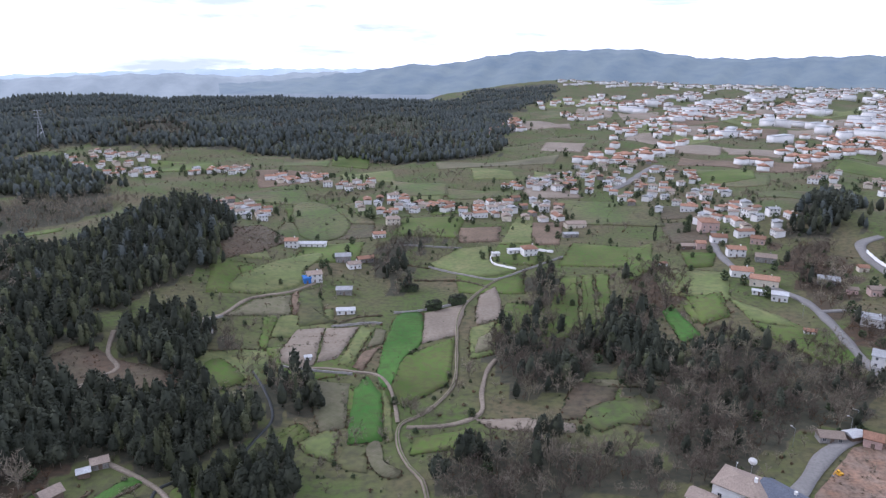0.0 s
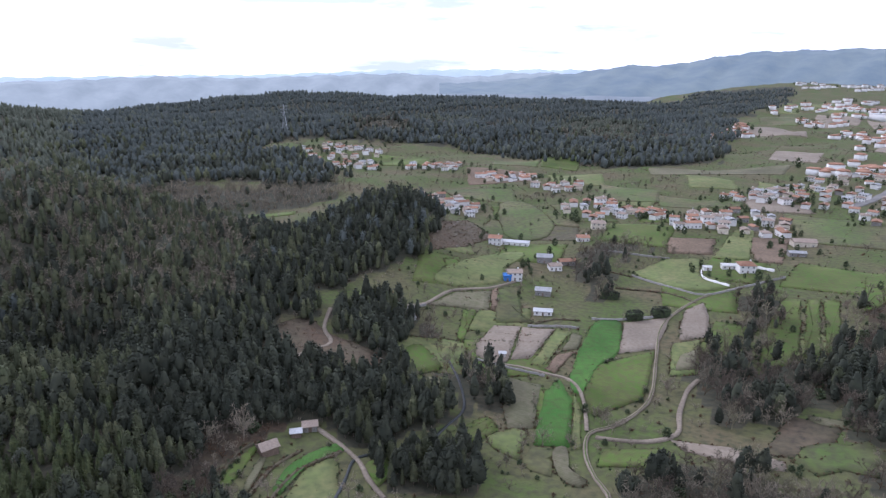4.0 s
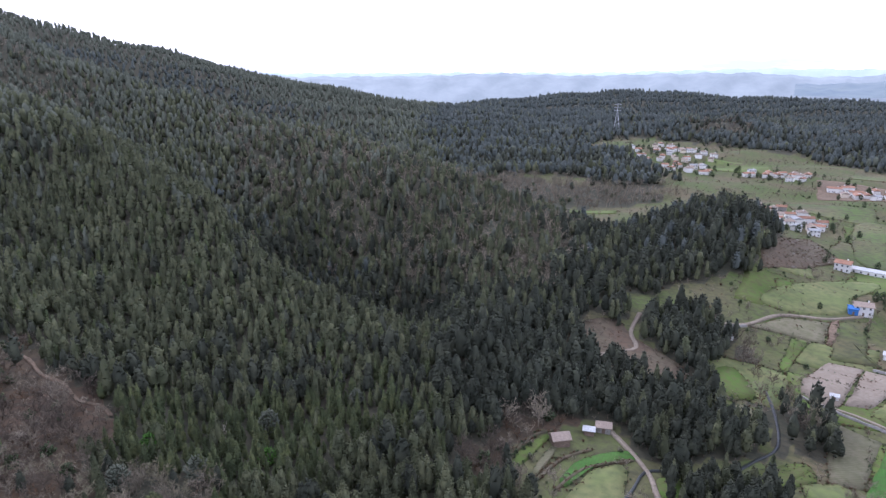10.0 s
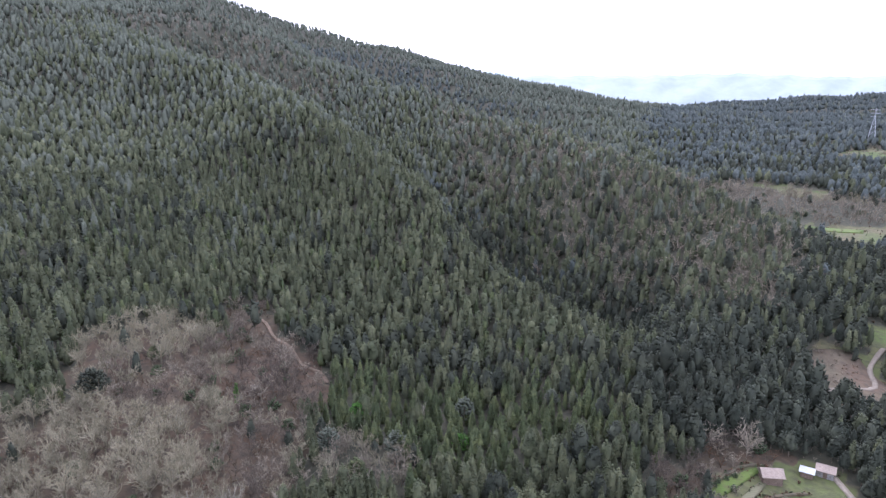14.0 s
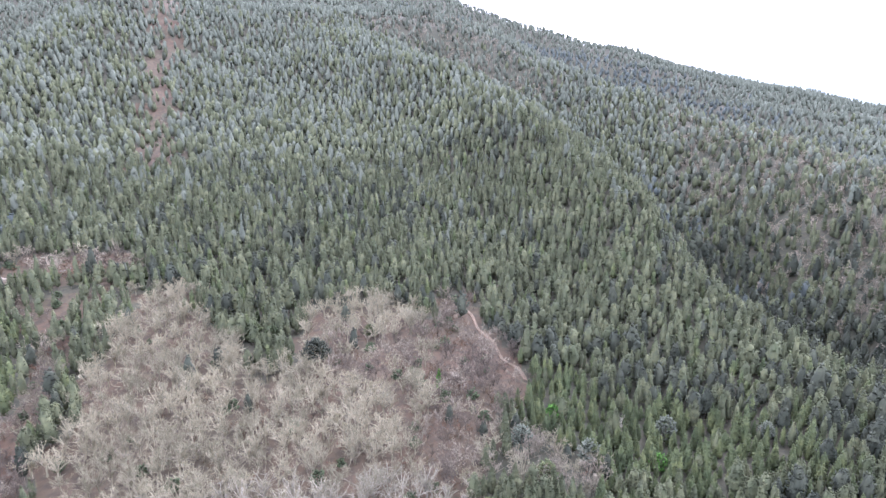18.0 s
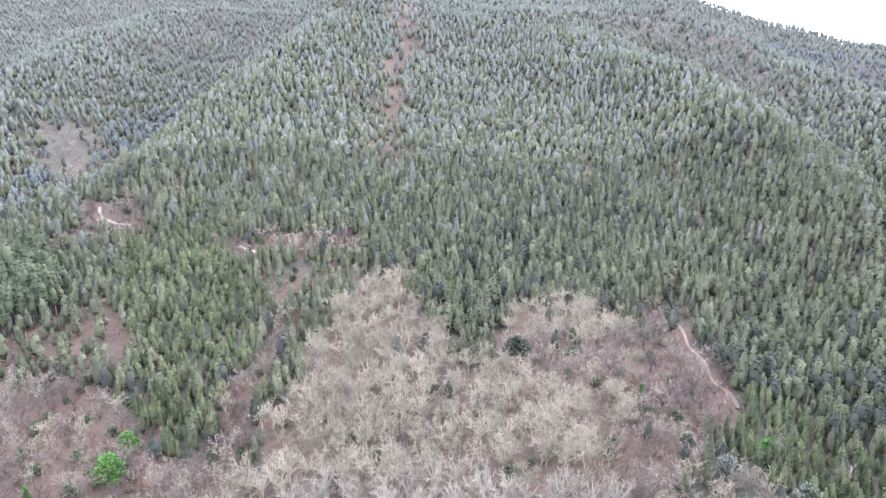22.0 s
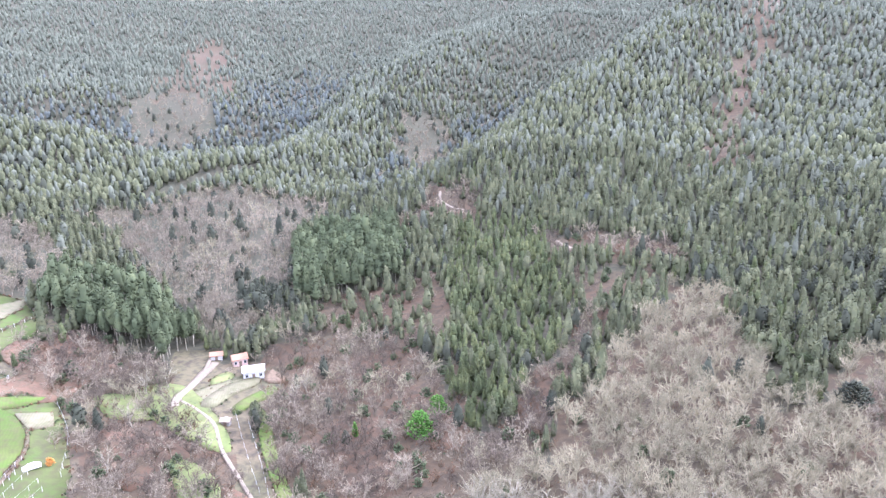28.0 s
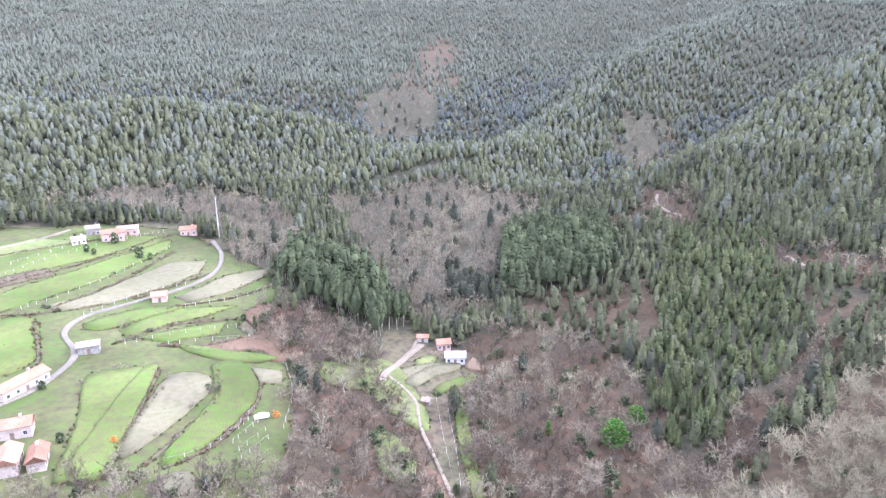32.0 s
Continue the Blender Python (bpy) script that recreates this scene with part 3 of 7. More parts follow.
cover(DULL, [(-1267, -250), (-1238, -215), (-775, -136), (-622, -122), (-497, -105), (-507, -125), (-617, -139), (-767, -156)])
cover(SCRUB, [(-360, -260), (-355, -238), (-330, -201), (-315, -192), (-305, -220), (-289, -223), (-287, -238), (-311, -240)])
cover(SPARSE, [(-303, -144), (-302, -133), (-296, -116), (-308, -92), (-289, -85), (-281, -110), (-284, -134)])
cover(DULL, [(-581, -448), (-659, -455), (-625, -416), (-398, -270), (-482, -363), (-521, -413)])
cover(DULL, [(0, 181), (14, 188), (37, 182), (66, 167), (59, 154), (-3, 159)])
cover(DULL, [(63, 229), (80, 236), (111, 259), (134, 245), (145, 206), (123, 187), (105, 185), (84, 162), (67, 153), (62, 176)])
cover(DULL, [(26, 282), (47, 263), (66, 273), (84, 296), (98, 294), (88, 251), (59, 227), (44, 214), (25, 214), (19, 240)])
cover(DULL, [(43, 335), (55, 344), (60, 328), (43, 269), (34, 268)])
cover(PINE, [(63, 251), (68, 262), (84, 246), (86, 237), (74, 228), (61, 236)])
cover(PINE, [(63, 262), (74, 265), (82, 252), (90, 243), (88, 230), (74, 223), (66, 230), (60, 239)])
cover(PINE, [(40, 230), (47, 235), (52, 226), (48, 219), (41, 217)])
cover(OPEN, [(50, 207), (67, 212), (72, 203), (65, 190), (50, 189), (42, 195)])
cover(OPEN, [(53, 226), (67, 223), (79, 220), (76, 216), (56, 219)])
cover(PINE, [(-71, 157), (-62, 170), (-50, 177), (-41, 173), (-37, 156), (-67, 148)])
cover(PINE, [(-57, 216), (-59, 229), (-52, 233), (-44, 219), (-43, 207), (-52, 206)])
cover(PINE, [(209, 387), (273, 501), (301, 507), (232, 380), (218, 365), (202, 370)])
cover(SCRUB, [(186, 361), (203, 365), (211, 347), (195, 307), (160, 262), (159, 278), (162, 304), (172, 337)])
cover(SCRUB, [(149, 268), (151, 249), (148, 218), (144, 224), (142, 244)])
cover(SCRUB, [(165, 267), (177, 258), (158, 225), (156, 235)])
cover(SCRUB, [(93, 343), (112, 348), (114, 317), (103, 276), (81, 275)])
cover(PINE, polar((-4, 1350), (-8, 1750), (-9, 2100), (-9, 2500), (-2, 2500), (-1, 1400)))
cover(DULL, [(-65, 238), (-81, 256), (-94, 266), (-91, 257), (-64, 214), (-54, 196), (-50, 205)])
cover(DULL, [(-33, 402), (-21, 422), (-3, 408), (-19, 385), (-20, 321), (-28, 312), (-34, 361)])
cover(SPARSE, [(-933, -189), (-1093, -172), (-753, -135), (-624, -118), (-459, -85), (-447, -111), (-504, -130), (-627, -147), (-762, -161)])
cover(SCRUB, [(-306, -147), (-318, -80), (-291, -76), (-286, -104), (-280, -135)])
cover(DULL, [(-189, -271), (-277, -308), (-211, -253), (-185, -204), (-161, -198), (-148, -214)])
cover(PINE, [(-184, -241), (-209, -234), (-185, -208), (-171, -217)])
cover(SCRUB, [(-264, 45), (-258, 56), (-224, 56), (-196, 64), (-180, 52), (-159, 41), (-142, 39), (-144, 21), (-186, 29), (-224, 31)])
cover(DULL, [(-163, 48), (-160, 62), (-150, 70), (-140, 68), (-142, 41)])


def cover_at(x, y):
    """The kind of cover at points of the plan: the last one named wins; the edges between kinds are ragged."""
    kind = np.zeros(np.shape(x), int)
    sway = np.clip(0.011 * np.hypot(x, y), 1.2, 9)
    x, y = (x + sway * (np.sin(x / 7.3 + y / 5.1) + 0.7 * np.sin(x / 2.9 - y / 3.7) + 0.8 * np.sin(y / 19 + 1)),
            y + sway * (np.cos(x / 5.7 - y / 6.9) + 0.7 * np.sin(x / 3.3 + y / 2.6) + 0.8 * np.sin(x / 23 + 2)))
    for k, corners in COVERS:
        kind[inside(x, y, corners)] = k
    return kind


# ---- ground: one sheet to the horizon ----
def ground_sheet():
    az = np.radians(np.concatenate([np.arange(-42, 182, 0.45), np.arange(182, 318, 4)]))
    rad = np.concatenate([[0.5], np.geomspace(12, 4950, 230)])
    A, R = np.meshgrid(az, rad)
    X, Y = -R * np.sin(A), R * np.cos(A)
    V = np.stack([X, Y, ground_z(X, Y)], -1).reshape(-1, 3)
    n, m = len(az), len(rad)
    i, j = np.meshgrid(np.arange(n), np.arange(m - 1))
    k = (i + 1) % n
    F = np.stack([j * n + i, j * n + k, (j + 1) * n + k, (j + 1) * n + i], -1).reshape(-1, 4)
    ob = bulk("ground", V, F[:, ::-1], M_LAND, smooth=True)
    kind, b = cover_at(V[:, 0], V[:, 1]), bearing_of(V[:, 0], V[:, 1])
    for name, mask in (("pasture", (kind == OPEN) & (b > -60) & (b < 42)), ("litter", np.isin(kind, (GUM, PINE, TALLGUM, YOUNG, MIXED, DULL))), ("bracken", np.isin(kind, (SCRUB, SPARSE, BARE)))):
        layer = ob.data.attributes.new(name, "FLOAT", "POINT")
        layer.data.foreach_set("value", mask.astype(np.float32))
    return ob


def bearing_of(x, y):
    return np.degrees(np.arctan2(-x, y))


tagged(ground_sheet(), "brown winter scrub, litter and pasture on valley and hillsides", "ground", kind="structure")


# ---- distant hills all round the horizon ----
def far_hills(name, label, mat, dist, foot, crest):
    """A range of hills: crest is a row of (bearing, height) along its length."""
    b = np.arange(crest[0][0], crest[-1][0], 0.25)
    h = np.interp(b, [c[0] for c in crest], [c[1] for c in crest])
    h = np.convolve(np.pad(h, 4, "edge"), np.ones(9) / 9, "valid")
    h = h + 4 * np.sin(b * 2.1 + dist) + 2.2 * np.sin(b * 5.3) + 1.2 * np.sin(b * 13.1)
    V = []
    deep = 0.16 if dist < 4400 else 0.09 if dist < 4800 else 0.03
    for u in np.linspace(0, 1, 9):
        r = dist * (1 - deep * (1 - u)) * (1 + 0.06 * deep * np.sin(b * 1.7 + 5 * u))
        z = foot + (h - foot) * (u ** 0.8) + 5 * np.sin(b * 3.1 + 9 * u) * np.sin(3.14 * u)
        V.append(np.stack([-r * np.sin(np.radians(b)), r * np.cos(np.radians(b)), z], -1))
    V.append(V[-1] * np.array([1.01, 1.01, 0]) + np.array([0, 0, foot - 60]))
    V = np.array(V)
    n, m = len(b), len(V)
    i, j = np.meshgrid(np.arange(n - 1), np.arange(m - 1))
    F = np.stack([j * n + i, (j + 1) * n + i, (j + 1) * n + i + 1, j * n + i + 1], -1).reshape(-1, 4)
    return tagged(bulk(name, V.reshape(-1, 3), F, mat, smooth=True), label, "hills", kind="structure")


far_hills("backdrop_mountain", "wooded mountain range beyond the town, painted haze-blue", M_FAR1, 4300, -110,
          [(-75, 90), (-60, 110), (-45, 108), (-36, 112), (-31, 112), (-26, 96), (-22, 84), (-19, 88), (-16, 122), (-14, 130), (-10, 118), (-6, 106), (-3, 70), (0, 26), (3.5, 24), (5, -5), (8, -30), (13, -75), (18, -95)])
far_hills("backdrop_hills", "rolling hills along the horizon with painted haze", M_FAR2, 4450, -230,
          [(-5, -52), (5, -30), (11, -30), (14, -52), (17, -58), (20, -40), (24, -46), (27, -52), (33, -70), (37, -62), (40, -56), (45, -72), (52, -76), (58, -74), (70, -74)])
far_hills("backdrop_ridge", "hills on the horizon under cloud, paled by painted haze", M_FAR3, 4900, -230,
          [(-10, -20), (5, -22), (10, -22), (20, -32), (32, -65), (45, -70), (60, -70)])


# ---- fields, roads and water laid on the ground ----
LAID = [0]
EDGES = []
ROUTES = []
ROUGH = []
BANKS = []


def draped(name, outline, mat, lift, rings=None):
    """A thin sheet of ground cover inside an outline, following the slope."""
    c = outline.mean(0)
    size = np.linalg.norm(outline - c, axis=1).max()
    k = rings or max(3, min(14, int(size / 5)))
    V = []
    for u in np.linspace(1, 0.02, k):
        p = c + (outline - c) * u
        V.append(np.column_stack([p, ground_z(p[:, 0], p[:, 1]) + lift]))
    edge = V[0] - np.array([0, 0, lift + 0.5])
    V = np.concatenate([edge[None], np.array(V)])
    n, m = V.shape[1], V.shape[0]
    i, j = np.meshgrid(np.arange(n), np.arange(m - 1))
    q = (i + 1) % n
    F = np.stack([j * n + i, j * n + q, (j + 1) * n + q, (j + 1) * n + i], -1).reshape(-1, 4)
    area = np.sum(outline[:, 0] * np.roll(outline[:, 1], -1) - outline[:, 1] * np.roll(outline[:, 0], -1))
    return bulk(name, V.reshape(-1, 3), F if area > 0 else F[:, ::-1], mat, smooth=False)


def field(label, mat, corners, rounded=False, lift=0.0, name="field"):
    LAID[0] += 1
    o = curve_through(corners, 3.0, True, rounded)
    a = np.arange(len(o))
    o = o + 0.22 * np.column_stack([np.sin(a * 1.9 + LAID[0]) + np.sin(a * 0.7), np.cos(a * 1.3) + np.sin(a * 0.45 + LAID[0])]) * np.clip(np.hypot(*o.T) / 300, 0.6, 2)[:, None]
    EDGES.append(o)
    if mat in (M_SCRUB_FLOOR, M_BRACKEN, M_SITE):
        ROUGH.append(o)
    return tagged(draped(name, o, mat, 0.30 + lift + 0.03 * (LAID[0] % 7)), label, "field", kind="structure")


def strip(name, label, category, mat, pts, width, lift=0.55, step=3.0):
    """A road, track or stream along pts."""
    p = curve_through(pts, step)
    if category != "bank":
        ROUTES.append((p, width / 2 + 0.6))
    d = np.gradient(p, axis=0)
    d /= np.linalg.norm(d, axis=1)[:, None] + 1e-9
    s = np.column_stack([-d[:, 1], d[:, 0]])
    w = width / 2 * (1 + 0.12 * np.sin(np.arange(len(p)) * 0.9))
    V = []
    for off, drop in ((-1, -0.8), (-1, 0), (-0.35, 0.05), (0.35, 0.05), (1, 0), (1, -0.8)):
        q = p + s * (off * w)[:, None]
        z = ground_z(p[:, 0], p[:, 1]) * 0.5 + ground_z(q[:, 0], q[:, 1]) * 0.5
        V.append(np.column_stack([q, z + lift + drop]))
    V = np.array(V)
    n, m = len(p), len(V)
    i, j = np.meshgrid(np.arange(n - 1), np.arange(m - 1))
    F = np.stack([j * n + i, j * n + i + 1, (j + 1) * n + i + 1, (j + 1) * n + i], -1).reshape(-1, 4)
    return tagged(bulk(name, V.reshape(-1, 3), F[:, ::-1], mat), label, category, kind="structure")


# fields of the valley floor
TAN, GRN = "pale bare tilled field on the valley floor", "bright green grass field on the valley floor"
MEA, OLD = "grazed olive-green meadow on the valley floor", "brown fallow field on the valley floor"
field(TAN, M_TILLED, [(-65, 253), (-62, 275), (-51, 277), (-49, 241), (-52, 237), (-62, 243)])
field(TAN, M_TILLED, [(-50, 276), (-36, 277), (-41, 246), (-48, 243)])
field(MEA, M_OLIVE, [(-35, 277), (-29, 275), (-35, 239), (-40, 242)])
field(OLD, M_SOIL, [(-31, 251), (-25, 256), (-30, 235), (-34, 239)])
field(OLD, M_STUBBLE, [(-28, 273), (-24, 272), (-24, 258), (-30, 255)])
field(TAN, M_TILLED, [(-8, 292), (11, 304), (6, 269), (-8, 260)])
field(TAN, M_TILLED, [(15, 295), (18, 316), (26, 328), (28, 312), (26, 288), (15, 281)])
field(MEA, M_OLIVE, [(12, 276), (23, 284), (21, 250), (11, 246)])
field(TAN, M_STUBBLE, [(15, 265), (22, 275), (20, 254), (13, 251)], lift=0.25)
field(GRN, M_GREEN, [(-18, 244), (5, 266), (4, 243), (2, 224), (-13, 209), (-17, 222)])
field(GRN, M_DEEP, [(-24, 236), (-20, 288), (-10, 292), (-8, 263), (-15, 244), (-19, 223)], True)
field(GRN, M_DEEP, [(-31, 221), (-28, 232), (-21, 218), (-18, 189), (-29, 187)])
field(MEA, M_OLIVE, [(-21, 222), (-17, 210), (-15, 189), (-17, 188)])
field(OLD, M_STUBBLE, [(-46, 228), (-33, 226), (-31, 197), (-38, 193), (-43, 207)])
field(MEA, M_OLIVE, [(-44, 187), (-37, 195), (-32, 194), (-32, 177), (-41, 182)])
field(GRN, M_PASTURE, [(-29, 186), (-18, 187), (-22, 183), (-21, 172), (-27, 173), (-31, 177)])
field(GRN, M_GREEN, [(-54, 178), (-46, 197), (-44, 195), (-49, 178)], True)
field(GRN, M_GREEN, [(-70, 155), (-69, 162), (-61, 171), (-56, 173), (-63, 163), (-66, 152)], True)
field("bare brown crescent of dug soil", M_STUBBLE, [(-22, 187), (-19, 188), (-17, 179), (-15, 174), (-11, 172), (-14, 169), (-19, 173), (-22, 181)], True, lift=0.2)
field(GRN, M_GREEN, [(-8, 189), (11, 193), (10, 183), (-9, 180)])
field("narrow pale tilled strip beside the lane", M_TILLED, [(11, 199), (28, 199), (42, 194), (42, 189), (35, 189), (15, 194)])
field("green glade in the valley thicket", M_PASTURE, [(49, 204), (56, 208), (61, 207), (67, 211), (72, 203), (66, 197), (65, 191), (57, 193), (50, 189), (44, 195)])
field("pale stubble strip in the thicket", M_STUBBLE, [(54, 224), (66, 222), (78, 220), (75, 217), (56, 219)], True)
field("bright green striped crop field", M_GREEN, [(62, 340), (69, 340), (63, 300), (57, 270), (42, 255), (48, 294)])
field("bright green striped crop field", M_GREEN, [(72, 340), (77, 340), (66, 273), (60, 274)])
field("bright green striped crop field", M_GREEN, [(79, 340), (85, 339), (73, 275), (68, 273)])
field(MEA, M_OLIVE, [(-8, 366), (9, 394), (27, 399), (26, 372), (42, 353), (27, 343), (13, 346)])
field(MEA, M_OLIVE, [(-101, 310), (-94, 341), (-76, 374), (-67, 371), (-72, 342), (-70, 322), (-90, 305)], True)
field(OLD, M_STUBBLE, [(-95, 280), (-87, 299), (-72, 310), (-68, 289), (-80, 286)])
field(GRN, M_GREEN, [(-79, 284), (-73, 286), (-71, 253), (-74, 258)])
field(GRN, M_PASTURE, [(-70, 313), (-61, 321), (-52, 287), (-46, 283), (-62, 278)])
field(OLD, M_SOIL, [(-72, 311), (-70, 315), (-65, 294), (-67, 289)])
field(GRN, M_GREEN, [(106, 382), (124, 396), (108, 340), (91, 323)])
field(GRN, M_GREEN, [(132, 368), (148, 359), (137, 336), (125, 337)])
field(GRN, M_DEEP, [(96, 282), (102, 290), (104, 258), (94, 250)])
field(GRN, M_GREEN, [(107, 292), (126, 299), (122, 276), (105, 269)])
field(GRN, M_GREEN, [(111, 297), (128, 299), (122, 274), (108, 267)])
field(MEA, M_OLIVE, [(129, 292), (142, 272), (145, 259), (129, 268)])
field(GRN, M_GREEN, [(128, 267), (149, 257), (153, 224), (141, 222), (132, 245)])
field(OLD, M_SOIL, [(57, 457), (83, 463), (69, 397), (56, 397)])
field(MEA, M_OLIVE, [(51, 469), (64, 480), (53, 402), (34, 402)])
field("reddish ploughed kitchen garden", M_SOIL, [(11, 433), (38, 442), (34, 409), (9, 405)])
field(GRN, M_PASTURE, [(-113, 509), (-95, 518), (-65, 461), (-67, 416), (-89, 418)], True)
field(GRN, M_PASTURE, [(-86, 505), (-51, 471), (-46, 452), (-62, 456)])
field(MEA, M_STUBBLE, [(-9, 702), (128, 764), (115, 718), (-6, 670)])
field(GRN, M_PASTURE, [(-48, 616), (3, 597), (3, 556), (-41, 529)])
field(GRN, M_PASTURE, [(87, 526), (156, 503), (143, 433), (87, 452)])
field(GRN, M_GREEN, [(229, 618), (295, 657), (269, 591), (211, 564)])
field(GRN, M_GREEN, [(-103, 333), (-98, 342), (-94, 329), (-99, 321)])
field("reddish cleared slope above the houses", M_SCRUB_FLOOR, [(-125, 370), (-119, 434), (-94, 407), (-100, 362), (-112, 338)])
field("smooth green meadow behind the wooded spur", M_GREEN, polar((29.8, 490), (34, 485), (34.2, 507), (29.6, 508)))
field(MEA, M_OLIVE, polar((34.8, 486), (38.2, 480), (38.4, 500), (35, 506)))
# the small holding by the wood
field("steep green vegetable terrace", M_GREEN, [(-103, 130), (-105, 138), (-105, 151), (-104, 154), (-102, 142), (-100, 129)], True)
field("narrow stubble terrace", M_STUBBLE, [(-97, 135), (-100, 145), (-100, 150), (-98, 147), (-96, 137), (-95, 133)], True)
field("green banked terrace", M_DEEP, [(-90, 138), (-91, 150), (-84, 164), (-81, 162), (-87, 148), (-87, 136)], True)
field("curved light green meadow", M_OLIVE, [(-82, 127), (-86, 144), (-85, 152), (-81, 157), (-75, 146), (-69, 134)], True)
field("green streamside meadow", M_GREEN, [(-72, 159), (-61, 171), (-61, 161), (-64, 154), (-66, 148)], True)
field("green streamside meadow", M_GREEN, [(-55, 181), (-51, 192), (-46, 198), (-41, 192), (-48, 181)], True)
field("bright green glade", M_GREEN, [(-89, 233), (-86, 243), (-73, 231), (-72, 224), (-80, 218)], True)
field("green glade", M_GREEN, [(-78, 215), (-75, 217), (-68, 199), (-71, 197)], True)
field("dug pale soil in a glade", M_STUBBLE, [(-74, 214), (-70, 218), (-62, 209), (-61, 201), (-67, 200)], True)
field("felled reddish clearing along the track", M_SCRUB_FLOOR, [(-136, 208), (-141, 227), (-134, 241), (-122, 234), (-98, 227), (-93, 215), (-101, 206), (-116, 212)], True)
# terraces on the other slope
TER = "bright green terrace of the hillside farm"
field("rough pasture of the hillside farm", M_TERRACE, [(-4, -420), (-67, -391), (-108, -361), (-112, -326), (-120, -288), (-116, -263), (-85, -237), (-92, -209), (-72, -165), (-51, -136), (10, -161)], lift=-0.2)
field(TER, M_GREEN, [(-12, -363), (-61, -376), (-95, -353), (-86, -341), (-42, -328), (-9, -316)])
field(TER, M_GREEN, [(-7, -298), (-40, -316), (-96, -347), (-91, -334), (-55, -306), (-22, -287), (-6, -277)])
field("reddish bracken strip between terraces", M_SCRUB_FLOOR, [(-17, -324), (-38, -327), (-40, -319), (-19, -311)])
field(TER, M_GREEN, [(-39, -263), (-59, -269), (-75, -262), (-62, -259), (-43, -255)], True)
field(TER, M_GREEN, [(-31, -220), (-40, -220), (-48, -218), (-47, -210), (-35, -190), (-25, -177), (-17, -168), (-13, -169), (-19, -183), (-26, -203)], True)
field("rough olive grass under the hamlet", M_OLIVE, [(-18, -373), (-41, -378), (-60, -357), (-38, -356), (-16, -355)])
field("olive stubble terrace", M_STUBBLE, [(-75, -274), (-102, -289), (-124, -291), (-116, -281), (-94, -270), (-77, -266)])
field(TER, M_GREEN, [(-48, -252), (-69, -263), (-93, -256), (-78, -250), (-65, -249), (-49, -242)])
field(TER, M_GREEN, [(-51, -242), (-69, -243), (-84, -243), (-77, -234), (-60, -232)])
field("pale grey-brown fallow terrace", M_STUBBLE, [(-29, -284), (-45, -289), (-61, -300), (-86, -315), (-101, -311), (-92, -296), (-74, -287), (-53, -280), (-35, -278)], lift=0.1)
field("long bleached stubble field", M_STUBBLE, [(-28, -173), (-47, -202), (-56, -208), (-62, -203), (-60, -195), (-51, -186), (-34, -173)], True, lift=0.25)
field(TER, M_GREEN, [(-37, -166), (-57, -187), (-64, -198), (-66, -210), (-75, -210), (-75, -196), (-68, -182), (-49, -167), (-39, -162)], True, lift=0.25)
field(TER, M_GREEN, [(-16, -171), (-33, -198), (-46, -216), (-51, -216), (-37, -190), (-23, -165)], True, lift=0.2)
field(TER, M_GREEN, [(-8, -273), (-25, -274), (-20, -239), (-5, -234)], True)
field("bleached patch on the terrace", M_STUBBLE, [(-77, -204), (-85, -198), (-81, -191), (-75, -193)], lift=0.3)
field(TER, M_GREEN, [(-62, -229), (-74, -219), (-88, -209), (-77, -208), (-66, -217)], True, lift=0.2)
field("stubble terrace at the field's foot", M_STUBBLE, [(-34, -158), (-41, -157), (-39, -147), (-30, -149)], True, lift=0.2)
field("reddish bracken slope", M_BRACKEN, [(-92, -246), (-103, -255), (-110, -249), (-122, -254), (-124, -242), (-128, -238), (-120, -227), (-116, -215), (-106, -214), (-93, -206), (-85, -207), (-86, -215), (-73, -217), (-63, -225), (-85, -226), (-91, -232)], True, lift=0.1)
field("olive grass on the scrubby slope", M_OLIVE, [(-110, -198), (-123, -192), (-118, -168), (-108, -149), (-103, -158), (-103, -178)], True)
field("orange bracken on the scrubby slope", M_BRACKEN, [(-88, -180), (-96, -181), (-90, -157), (-78, -149), (-78, -162)], True)
field("olive grass below the wood", M_OLIVE, [(-99, -202), (-108, -194), (-103, -178), (-95, -186)], True)
field("grassy bank above the track", M_OLIVE, [(-93, -155), (-97, -144), (-89, -128), (-83, -135)], True)
field("orange bracken by the track", M_BRACKEN, [(-95, -136), (-97, -127), (-93, -119), (-85, -122)], True)
field("green strip below the farm", M_GREEN, [(-128, -163), (-130, -159), (-114, -136), (-100, -114), (-98, -116), (-109, -135)], True)
field("bare earth yard by the farm", M_STUBBLE, [(-118, -185), (-140, -185), (-140, -181), (-125, -178), (-116, -178)], True)
field("narrow green terrace below the farm", M_GREEN, [(-125, -169), (-134, -171), (-143, -170), (-141, -166), (-132, -166), (-123, -165)], True, lift=0.2)
field("narrow bleached terrace behind the farm", M_STUBBLE, [(-120, -178), (-134, -182), (-144, -180), (-142, -176), (-132, -176), (-119, -173)], True, lift=0.2)
field("dark heap of soil beside the farm shed", M_SOIL, [(-147, -179), (-152, -180), (-150, -172), (-147, -170), (-144, -174)], True, lift=0.25)
field("olive grass between farm and track", M_OLIVE, [(-133, -190), (-141, -190), (-139, -185), (-128, -181)], True)
